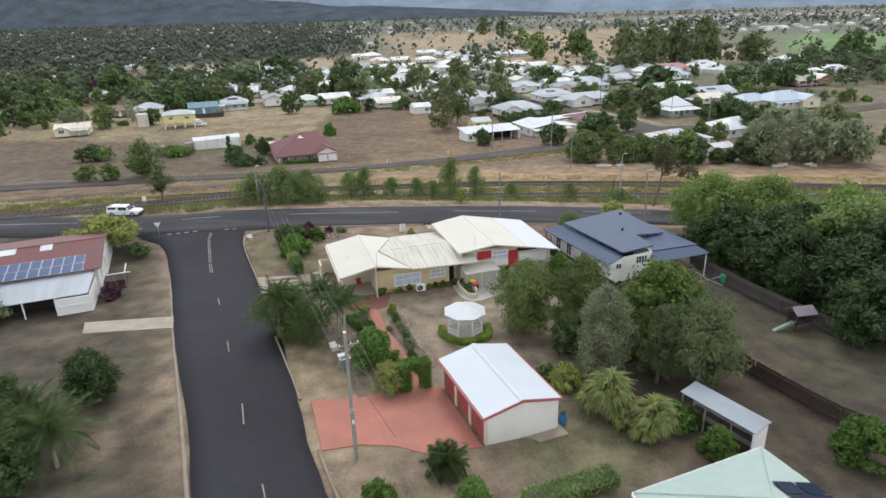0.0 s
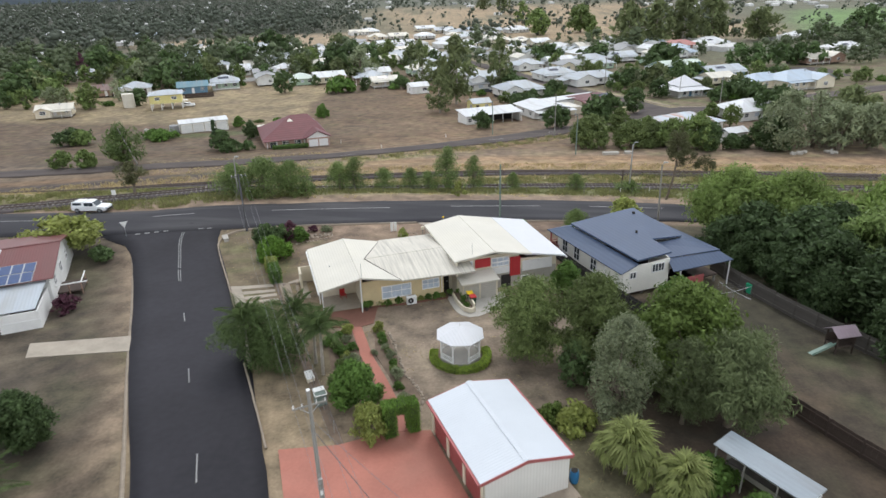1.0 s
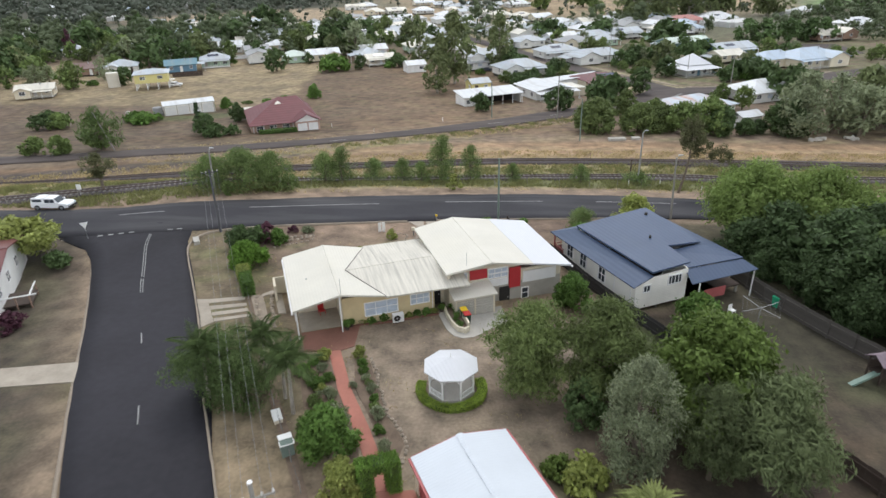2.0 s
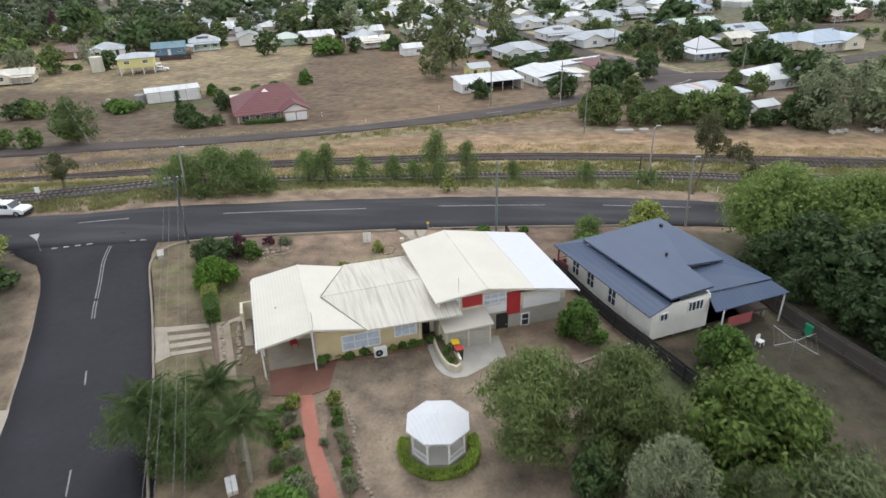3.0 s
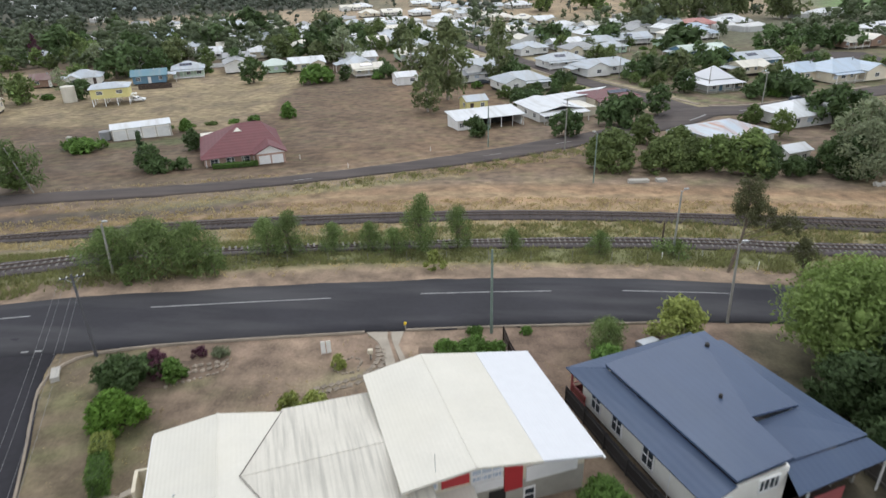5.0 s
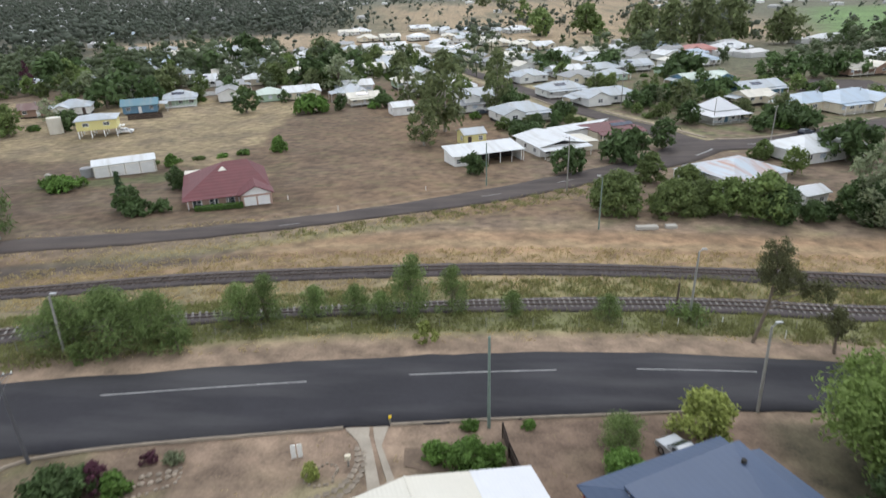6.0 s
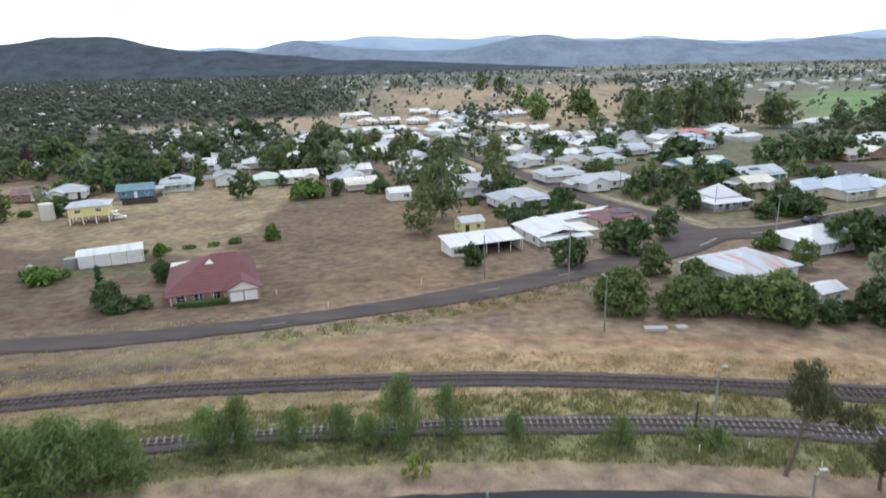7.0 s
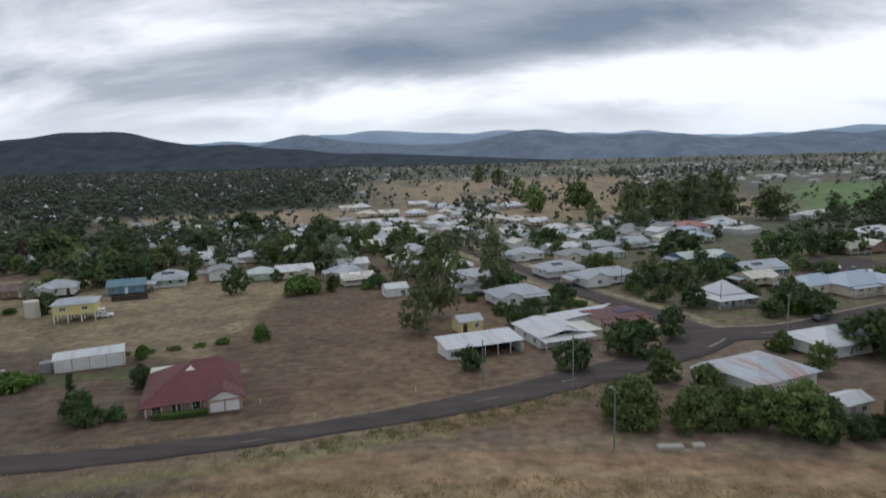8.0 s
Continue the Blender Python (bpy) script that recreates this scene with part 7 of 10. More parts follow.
patch("front_drive", [(-0.55, 84.2), (0.6, 84.3), (0.25, 82.2), (1.6, 78.3), (1.05, 78.2), (-0.1, 82.0), (-0.35, 83.0)], 0.05, DRIVE, "pale concrete wheel strip to the street", "path")
patch("garden_bed", [(1.9, 82.0), (1.9, 80.2), (3.7, 79.6), (8.5, 80.1), (8.7, 82.3)], 0.03, SOIL, "soil bed with shrubs before the house", "garden bed")
patch("garden_bed", [(-21.6, 77.0), (-21.4, 79.3), (-15.8, 79.5), (-12.8, 79.7), (-13.0, 78.2), (-15.0, 77.2), (-17, 76.2)], 0.03, SOIL, "soil bed with shrubs at the street corner", "garden bed")
def stepping_path():
    ob = thing("stepping_stone_path", Matrix.Identity(4), "curved path of pale stepping stones", "path")
    rng = np.random.default_rng(4)
    for k, (x, y) in enumerate(spline([(-1.2, 81.6), (-1.05, 79.9), (-1.8, 78.0), (-3.2, 77.0), (-5.2, 76.1)], 0.5)[:, :2]):
        for s in (-0.3, 0.3):
            px, py = x + s * 0.7, y - s * 0.75
            p = part("paving_stone", boxes((-0.22, 0.22, -0.2, 0.2, -0.1, 0.05)), STONE, ob)
            p.matrix_basis = at(px, py, rng.uniform(0, 90))


stepping_path()
patch("crossover", [(-21.25, 65.65), (-19.96, 65.65), (-18.06, 61.6), (-18.95, 60.6)], 0.05, DRIVE, "worn concrete crossover from the side street", "paving")
for a, b, c, d in (((-19.93, 65.6), (-16.7, 66.1), (-16.5, 65.5), (-19.58, 64.85)), ((-19.33, 64.35), (-16.2, 64.85), (-16.0, 64.35), (-19.0, 63.65)), ((-18.78, 63.2), (-15.85, 63.95), (-15.6, 63.4), (-18.5, 62.6)), ((-18.28, 62.15), (-15.4, 62.85), (-15.25, 62.45), (-18.04, 61.65))):
    patch("crossing_strip", [a, b, c, d], 0.055, DRIVE, "worn concrete wheel strip set in the verge", "paving")
patch("gravel_edge", [(-16.65, 66.3), (-16.25, 66.3), (-13.0, 58.0), (-13.3, 58.0)], 0.045, SOIL, "dark soil strip along the side garden", "garden edge")
patch("rock_bed", [(-16.2, 66.3), (-15.1, 66.3), (-11.9, 57.8), (-12.95, 57.8)], 0.04, DUSTY, "dry rockery bed beside the verge", "garden bed")
patch("side_path", [(-14.35, 67.3), (-13.65, 67.3), (-12.2, 62.9), (-12.85, 62.9)], 0.05, DRIVE, "narrow concrete path along the house side", "path")
patch("side_path", [(-15.25, 66.45), (-14.36, 67.25), (-14.15, 66.7), (-15.1, 66.05)], 0.05, DRIVE, "short concrete path to the side garden", "path")


def raised_bed():
    """Low concrete edging round a sunk bed in the yard."""
    ob = thing("raised_bed", Matrix.Identity(4), "sunken soil bed with low concrete edging", "garden bed")
    for (ax, ay), (bx, by) in (((16.6, 63.0), (12.0, 60.6)), ((12.0, 60.5), (12.8, 59.0)), ((13.3, 59.8), (16.4, 61.0))):
        e = part("edging", boxes((-math.hypot(bx - ax, by - ay) / 2, math.hypot(bx - ax, by - ay) / 2, -0.09, 0.09, -0.2, 0.28)), STONE, ob)
        e.matrix_basis = at((ax + bx) / 2, (ay + by) / 2, math.degrees(math.atan2(by - ay, bx - ax)))


raised_bed()
patch("garden_bed", [(16.5, 62.8), (12.15, 60.5), (12.7, 59.6), (16.3, 61.1)], 0.04, SOIL, "dark soil in the yard bed", "garden bed")
bin_(31.5, 65.0, 30, PLASTICGREEN, PLASTICGREEN, "green plastic bin in the neighbouring yard")


def stones(pts, size, label, seed):
    rng = np.random.default_rng(seed)
    ob = thing("stone_edging", Matrix.Identity(4), label, "stone edging", "stone edgings")
    me = []
    for k in range(3):
        bm = bmesh.new()
        bmesh.ops.create_icosphere(bm, subdivisions=1, radius=size)
        for v in bm.verts:
            v.co *= rng.uniform(0.75, 1.2)
            v.co.z *= 0.7
        m = bpy.data.meshes.new("stone")
        bm.to_mesh(m)
        bm.free()
        m.materials.append(STONE)
        me.append(m)
    for k, (x, y) in enumerate(spline(pts, size * 2.1)[:, :2]):
        s = new("stone", me[k % 3])
        s.parent = ob
        s.matrix_basis = at(x + rng.normal() * 0.05, y + rng.normal() * 0.05, rng.uniform(0, 360), size * 0.25)


stones([(-1.4, 42.9), (-0.9, 46.2), (-2.3, 49.1), (-3.1, 52.1), (-4.1, 55.8), (-5.3, 56.4)], 0.16, "rough stones edging the garden bed", 3)
stones([(-4.5, 78.7), (-4.1, 79.6), (-3.3, 80.25), (-2.5, 79.8), (-2.7, 78.7), (-3.4, 78.2), (-4.4, 78.5)], 0.13, "ring of pale stones round a garden bed", 4)
stones([(-16.4, 76.4), (-15.0, 77.1), (-13.2, 78.0), (-12.7, 78.8), (-12.9, 79.7)], 0.16, "rough stones edging the corner bed", 5)
stones([(-15.4, 77.9), (-14.4, 78.3), (-13.4, 78.7), (-13.2, 79.2), (-14.2, 79.1), (-15.2, 78.7)], 0.24, "heap of brown rocks in the corner bed", 15)
stones([(-15.6, 66.2), (-15.0, 64.0), (-14.0, 61.4), (-13.2, 59.4)], 0.2, "rough stone retaining edge along the side garden", 8)
stones([(-14.3, 66.4), (-13.6, 63.8), (-12.6, 60.6)], 0.2, "rough stone retaining edge along the side garden", 9)


def gazebo():
    ob = thing("gazebo", at(2.0, 51.6, 22.5, 0.0), "white octagonal gazebo with low pointed metal roof", "gazebo")
    R, h, up = 1.62, 2.2, 0.68
    c8 = [(math.cos(math.radians(45 * k)), math.sin(math.radians(45 * k))) for k in range(8)]
    part("floor", slab([[(x * R * 1.06, y * R * 1.06, 0.16) for x, y in c8]], 0.3), CONCRETE, ob)
    er = 1.98
    part("roof", slab([((c8[k][0] * er, c8[k][1] * er, h), (c8[(k + 1) % 8][0] * er, c8[(k + 1) % 8][1] * er, h), (0, 0, h + up)) for k in range(8)], 0.07), ROOF_NEWWHITE, ob, "bright white roof sheets")
    part("finial", bar((0, 0, h + up - 0.05), (0, 0, h + up + 0.4), 0.05, 0.015), WHITEPAINT, ob)
    for k in range(8):
        x, y = c8[k][0] * R, c8[k][1] * R
        part("post", boxes((x - 0.05, x + 0.05, y - 0.05, y + 0.05, 0.16, h + 0.1)), WHITEPAINT, ob)
        x2, y2 = c8[(k + 1) % 8][0] * R, c8[(k + 1) % 8][1] * R
        mid = pose((x + x2) / 2, (y + y2) / 2, 0, 0, 0, math.degrees(math.atan2(y2 - y, x2 - x)))
        L = math.hypot(x2 - x, y2 - y) - 0.1
        b = part("beam", boxes((-L / 2, L / 2, -0.03, 0.03, h - 0.14, h + 0.06)), WHITEPAINT, ob)
        b.matrix_basis = mid
        if k != 5:
            rows = [(-L / 2, L / 2, -0.025, 0.025, 0.86, 0.94), (-L / 2, L / 2, -0.02, 0.02, 0.2, 0.55)]
            for i in range(9):
                u = -L / 2 + L * (i + 0.5) / 9
                rows.append((u - 0.018, u + 0.018, -0.015, 0.015, 0.55, 0.86))
            r = part("railing", boxes(*rows), WHITEPAINT, ob)
            r.matrix_basis = mid
        for s in (-1, 1):
            bm = bmesh.new()
            tube(bm, (s * (L / 2), 0, h - 0.5), (s * (L / 2 - 0.28), 0, h - 0.14), 0.02, 0.02, 5)
            b = part("bracket", bm, WHITEPAINT, ob)
            b.matrix_basis = mid
    for k in range(8):
        part("roof_rib", bar((c8[k][0] * er, c8[k][1] * er, h + 0.03), (0, 0, h + up + 0.03), 0.03, 0.03, 6), WHITEPAINT, ob)


gazebo()


def garage_shed():
    ob = thing("garage_shed", pose(3.84, 39.46, 0.72, 0, 0, 21.5), "white metal garage with three dark red roller doors", "garage")
    W, L, h, rise = 5.55, 7.85, 2.3, 0.6
    part("wall", boxes((-W / 2 + 0.1, W / 2, -L / 2, -L / 2 + 0.1, -0.5, h), (-W / 2 + 0.1, W / 2, L / 2 - 0.1, L / 2, -0.5, h), (W / 2 - 0.1, W / 2, -L / 2 + 0.1, L / 2 - 0.1, -0.5, h), (-W / 2 + 0.1, -W / 2 + 0.2, -L / 2 + 0.1, L / 2 - 0.1, 2.06, h)), SHEDWALL, ob, "off-white ribbed metal walls")
    bm = bmesh.new()
    for y in (-L / 2 + 0.05, L / 2 - 0.05):
        v = [[bm.verts.new(p) for p in ((-W / 2, q, h), (W / 2, q, h), (0, q, h + rise))] for q in (y - 0.05, y + 0.05)]
        bm.faces.new(v[0])
        bm.faces.new(v[1][::-1])
        for i in range(3):
            bm.faces.new((v[0][i], v[1][i], v[1][(i + 1) % 3], v[0][(i + 1) % 3]))
    part("gable", bm, SHEDWALL, ob)
    part("roof", gable_roof(W, L, h + 0.08, rise, 0.12, "y", 0.06), ROOF_SHED, ob, "bright white ribbed roof sheets")
    part("ridge_cap", slab([((-0.22, -L / 2 - 0.13, h + rise + 0.12), (0, -L / 2 - 0.13, h + rise + 0.17), (0, L / 2 + 0.13, h + rise + 0.17), (-0.22, L / 2 + 0.13, h + rise + 0.12)), ((0, -L / 2 - 0.13, h + rise + 0.17), (0.22, -L / 2 - 0.13, h + rise + 0.12), (0.22, L / 2 + 0.13, h + rise + 0.12), (0, L / 2 + 0.13, h + rise + 0.17))], 0.02), ROOF_SHED, ob)
    for y in (-L / 2 - 0.13, L / 2 + 0.13):
        for s in (-1, 1):
            bm = bmesh.new()
            a, b = Vector((s * (W / 2 + 0.12), y, h + 0.0)), Vector((0, y, h + rise + 0.02))
            v = [bm.verts.new(p + Vector((0, d, dz))) for p in (a, b) for d in (-0.02, 0.02) for dz in (-0.09, 0.12)]
            for f in ((0, 1, 3, 2), (4, 6, 7, 5), (0, 4, 5, 1), (2, 3, 7, 6), (0, 2, 6, 4), (1, 5, 7, 3)):
                bm.faces.new([v[i] for i in f])
            part("barge_trim", bm, TRIMRED, ob, "dull red barge trim")
    for s in (-1, 1):
        part("gutter", boxes((s * (W / 2 + 0.2) - 0.07, s * (W / 2 + 0.2) + 0.07, -L / 2 - 0.1, L / 2 + 0.1, h - 0.06, h + 0.06)), TRIMRED, ob, "dull red gutter")
    x = -W / 2 + 0.15
    for a, b in ((-L / 2 + 0.3, -L / 2 + 2.45), (-L / 2 + 2.8, -L / 2 + 4.95), (-L / 2 + 5.3, -L / 2 + 7.45)):
        roller_door(ob, a, b, x, -0.05, 2.06, ROLLER, "x", "dark red ribbed roller door")
    for a, b in ((-L / 2, -L / 2 + 0.3), (-L / 2 + 2.45, -L / 2 + 2.8), (-L / 2 + 4.95, -L / 2 + 5.3), (-L / 2 + 7.45, L / 2)):
        part("door_post", boxes((x - 0.09, x + 0.05, a, b, -0.5, 2.08)), CREAM, ob, "cream door post")
    part("slab", boxes((-W / 2 - 0.1, W / 2 + 0.35, -L / 2 - 0.9, L / 2 + 0.2, -0.6, -0.07)), DUSTY, ob, "dusty concrete slab with stained edge")


garage_shed()


def barrel(x, y):
    ob = thing("barrel", at(x, y), "blue plastic barrel beside the garage", "barrel")
    bm = bmesh.new()
    for a, b, ra, rb in ((0, 0.3, 0.24, 0.29), (0.3, 0.6, 0.29, 0.29), (0.6, 0.85, 0.29, 0.24)):
        tube(bm, (0, 0, a), (0, 0, b), ra, rb, 14)
    part("body", bm, PLASTICBLUE, ob)
    part("lid", bar((0, 0, 0.85), (0, 0, 0.9), 0.2, n=14), DARK, ob)


barrel(8.35, 37.5)


def lean_to():
    ob = thing("lean_to_shed", pose(19.1, 36.3, gzf(19, 36), 0, 0, 32), "open lean-to with grey metal roof and posts", "shed")
    part("roof", slab([((-0.9, -2.75, 2.25), (0.75, -2.75, 2.5), (0.75, 3.0, 2.5), (-0.9, 3.0, 2.25))], 0.05), ROOF_LEAN, ob, "weathered grey roof sheets")
    part("end_wall", boxes((-0.8, 0.7, -2.6, -2.5, -0.3, 2.3)), WHITE, ob)
    part("back_wall", boxes((0.62, 0.7, -2.5, 2.9, -0.3, 2.4)), GREYWALL, ob)
    for v in (-1.0, 1.0, 2.85):
        part("post", boxes((-0.8, -0.72, v - 0.04, v + 0.04, -0.3, 2.25)), WOODPOLE, ob)
    part("shelf", boxes((0.1, 0.6, -2.4, 2.6, 0.8, 0.85)), FENCEWOOD, ob)


lean_to()


def green_roof_house():
    ob = thing("house", pose(16.93, 23.19, 0.30, 0, 0, 22), "house with pale sea-green hipped metal roof and solar panels", "house")
    W, L, h, rise = 8.2, 12.0, 3.15, 1.6
    part("wall", wall_shell(W, L, h), CREAM, ob)
    part("roof", gable_roof(W, L, h, rise, 0.5, "y", hip=True), ROOF_SEAGREEN, ob, "pale sea-green ribbed roof")
    for s in (-1, 1):
        part("gutter", boxes((s * 4.66 - 0.06, s * 4.66 + 0.06, -6.5, 6.5, h - 0.28, h - 0.16)), WHITEPAINT, ob)
    part("gutter", boxes((-4.6, 4.6, 6.5, 6.62, h - 0.28, h - 0.16)), WHITEPAINT, ob)
    part("hip_cap", bar((4.58, 6.48, h - 0.05), (0, 1.9, h + rise + 0.14), 0.06, 0.06, 6), ROOF_SEAGREEN, ob)
    part("hip_cap", bar((-4.58, 6.48, h - 0.05), (0, 1.9, h + rise + 0.14), 0.06, 0.06, 6), ROOF_SEAGREEN, ob)
    sl = math.degrees(math.atan2(rise, W / 2))
    for j in range(2):
        for i in range(4):
            p = part("solar_panel", boxes((-0.8, 0.8, -0.48, 0.48, 0, 0.04)), SOLAR, ob, "black solar panel")
            p.matrix_basis = pose(2.05 + 1.7 * j, 2.6 - 1.02 * i, h + rise - (2.05 + 1.7 * j) * rise / (W / 2) + 0.22, 0, sl, 0)
    for s in (-1, 1):
        window(ob, pose(2.2 * s, L / 2 + 0.02, 1.6, 0, 0, 180), 1.6, 1.1)


green_roof_house()


def red_roof_house():
    """The white two-level house across the side street."""
    ob = thing("house", pose(-35.2, 57.6, 0.35, 0, 0, 21.5), "white two-level house with faded red roof and solar panels", "house")
    e, r = 2.85, 4.10
    part("upper_wall", boxes((-19, 0.3, 5.0, 5.15, -0.6, 2.78), (0.15, 0.3, 5.15, 17.5, -0.6, 2.78), (-19, 0.3, 17.5, 17.65, -0.6, 2.78), (-19, -18.85, 5.15, 17.5, -0.6, 2.78)), WHITE, ob)
    bm = bmesh.new()
    v = [[bm.verts.new(p) for p in ((q, 5.0, 2.78), (q, 17.6, 2.78), (q, 11.3, 4.0))] for q in (0.15, 0.3)]
    bm.faces.new(v[0])
    bm.faces.new(v[1][::-1])
    for i in range(3):
        bm.faces.new((v[0][i], v[1][i], v[1][(i + 1) % 3], v[0][(i + 1) % 3]))
    part("gable", bm, WHITE, ob)
    part("roof", slab([((-19.5, 4.5, e), (0.8, 4.5, e), (0.8, 11.3, r), (-19.5, 11.3, r)), ((-19.5, 11.3, r), (0.8, 11.3, r), (0.8, 18.1, e), (-19.5, 18.1, e))], 0.1), ROOF_REDOLD, ob, "faded red metal roof")
    part("roof_patch", slab([((-9.8, 9.6, 3.85), (-7.9, 9.6, 3.85), (-7.9, 11.2, 4.18), (-9.8, 11.2, 4.18))], 0.03), ROOF_WHITE, ob, "unpainted pale roof sheet")
    part("roof_patch", slab([((-5.6, 9.6, 3.85), (-4.4, 9.6, 3.85), (-4.4, 11.2, 4.18), (-5.6, 11.2, 4.18))], 0.03), ROOF_WHITE, ob, "unpainted pale roof sheet")
    part("ridge_cap", boxes((-19.5, 0.8, 11.15, 11.45, r + 0.09, r + 0.14)), ROOF_REDOLD, ob)
    part("awning", slab([((-12, 0.2, 1.95), (-0.2, 0.2, 1.95), (0.1, 4.9, 2.6), (-12, 4.9, 2.6))], 0.07), ROOF_PALE, ob, "pale blue-grey awning sheets")
    part("lower_wall", boxes((-3.2, 0.0, 0.0, 0.12, -0.6, 1.85), (-0.12, 0.0, 0.12, 5.0, -0.6, 1.9), (-3.2, -3.08, 0.12, 3.0, -0.6, 1.85)), WHITE, ob)
    part("rail", boxes((-3.2, 0.05, -0.06, -0.02, 1.0, 1.1)), WHITEPAINT, ob)
    for u in (-6, -9, -12):
        part("post", boxes((u - 0.06, u + 0.06, 0.35, 0.47, -0.6, 1.95)), WHITEPAINT, ob)
    # near-black sheet paints the shade under the awning
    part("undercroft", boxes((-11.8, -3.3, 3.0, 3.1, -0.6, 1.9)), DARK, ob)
    sl = math.degrees(math.atan2(r - e, 6.8))
    for j, (n, u0) in enumerate(((8, -8.6), (10, -10.7))):
        for i in range(n):
            p = part("solar_panel", boxes((-0.45, 0.45, -0.76, 0.76, 0.03, 0.05)), SOLARBLUE, ob, "blue solar panel")
            part("panel_frame", boxes((-0.51, 0.51, -0.83, 0.83, 0, 0.03)), GALV, p)
            v_ = 6.9 - 1.68 * j
            p.matrix_basis = pose(u0 + 1.03 * i, v_, e + (v_ - 4.5) * (r - e) / 6.8 + 0.13, sl, 0, 0)
    for v_ in (7.0, 10.5, 14):
        window(ob, pose(0.32, v_, 1.75, 0, 0, 90), 1.1, 1.1)
    # side deck with pale rail
    part("deck", boxes((0.3, 2.6, 6.6, 9.4, 0.3, 0.42)), FENCEBROWN, ob)
    part("deck_rail", boxes((0.3, 3.1, 6.5, 6.6, 1.2, 1.3), (2.5, 2.6, 6.6, 9.4, 1.2, 1.3)), WHITEPAINT, ob)
    for u, v_ in ((2.5, 6.55), (2.5, 9.3), (1.4, 6.55)):
        part("deck_post", boxes((u - 0.05, u + 0.05, v_ - 0.05, v_ + 0.05, -0.6, 1.2)), BRICK, ob)
    return ob


red_roof_house()


def blue_house():
    ob = thing("house", pose(17.95, 63.42, -1.3, 0, 0, 20.7), "cream weatherboard house on stumps with slate-blue metal roof", "house")
    f = 1.3
    # upper roof, low pitched, stepped over the skirt roofs
    z1, z2, z3 = 2.45 + f, 3.05 + f, 2.58 + f
    part("upper_roof", slab([((1.4, 11.6, z1), (1.7, -0.15, z1 + 0.15), (5.7, -0.1, z1 + 0.35), (6.0, 3.3, z1 + 0.42), (9.2, 11.6, z2)), ((6.0, 3.3, z1 + 0.42), (9.8, 3.3, z3), (9.8, 11.6, z2 - 0.02), (9.2, 11.6, z2))], 0.16), ROOF_NAVY, ob, "slate-blue upper roof")
    part("west_skirt_roof", slab([((-0.35, 13.7, 1.3 + f), (-0.1, -0.15, 1.5 + f), (1.85, -0.12, 2.22 + f), (1.5, 11.7, 2.15 + f))], 0.09), ROOF_NAVY, ob)
    part("north_skirt_roof", slab([((-0.35, 13.75, 1.3 + f), (1.45, 11.65, 2.15 + f), (9.8, 11.65, 2.4 + f), (10.6, 13.75, 1.5 + f))], 0.09), ROOF_NAVY, ob)
    part("east_roof", slab([((5.9, 0.4, 2.0 + f), (12.4, 0.45, 1.72 + f), (11.6, 11.5, 1.9 + f), (9.6, 11.5, 2.3 + f), (9.6, 3.3, 2.42 + f), (6.2, 3.3, 2.35 + f))], 0.09), ROOF_NAVY, ob)
    part("rear_awning", slab([((5.2, -1.25, 1.3 + f), (13.0, -0.95, 1.05 + f), (12.3, 0.4, 1.62 + f), (5.72, 0.4, 1.9 + f))], 0.07), ROOF_NAVY, ob)
    wl = 0.55
    part("wall", boxes((0.25, 0.4, 0.15, 12.3, wl, 1.42 + f), (5.55, 5.7, 0.15, 3.0, wl, 2.3 + f), (5.7, 10.0, 3.0, 3.15, wl, 2.3 + f), (9.85, 10.0, 3.15, 11.4, wl, 2.1 + f), (1.6, 10.0, 11.3, 11.45, wl, 2.1 + f)), CREAMBOARD, ob, "cream weatherboard walls")
    bm = bmesh.new()
    sec = [(0.25, wl), (5.7, wl), (5.7, 2.2 + f), (1.75, 2.1 + f), (0.25, 1.5 + f)]
    v = [[bm.verts.new((u, q, z)) for u, z in sec] for q in (0.0, 0.15)]
    bm.faces.new(v[0])
    bm.faces.new(v[1][::-1])
    for i in range(5):
        bm.faces.new((v[0][i], v[1][i], v[1][(i + 1) % 5], v[0][(i + 1) % 5]))
    part("end_wall", bm, CREAMBOARD, ob, "cream weatherboard end wall")
    part("floor", boxes((0.3, 12.2, 0.1, 12.2, wl - 0.15, wl)), FENCEBROWN, ob)
    for u in (0.5, 2.8, 5.4, 8.0, 10.0, 12.0):
        for v in (0.3, 3.5, 7.0, 11.8):
            part("stump", boxes((u - 0.1, u + 0.1, v - 0.1, v + 0.1, -0.9, wl - 0.15)), WOODPOLE, ob)
    window(ob, pose(1.35, -0.03, 1.15 + f), 0.8, 0.75, None, WHITEPAINT, 1)
    window(ob, pose(4.3, -0.03, 1.5 + f), 1.5, 0.95, None, WHITEPAINT, 3)
    for v in (5.0, 8.2, 10.6):
        window(ob, pose(0.22, v, 0.42 + f, 0, 0, -90), 1.15, 1.5, None, WHITEPAINT, 1)
    window(ob, pose(7.4, 2.97, 1.3 + f), 1.4, 1.1, None, WHITEPAINT, 1)
    door(ob, pose(8.9, 2.97, wl), mat=WHITEPAINT)
    for u, v in ((12.75, -0.75), (6.3, -1.0)):
        part("awning_post", boxes((u - 0.05, u + 0.05, v - 0.05, v + 0.05, -1.0, 1.15 + f)), WHITEPAINT, ob, "white awning post")
    part("deck", boxes((5.8, 9.5, -0.9, 3.0, wl - 0.12, wl)), FENCEBROWN, ob)
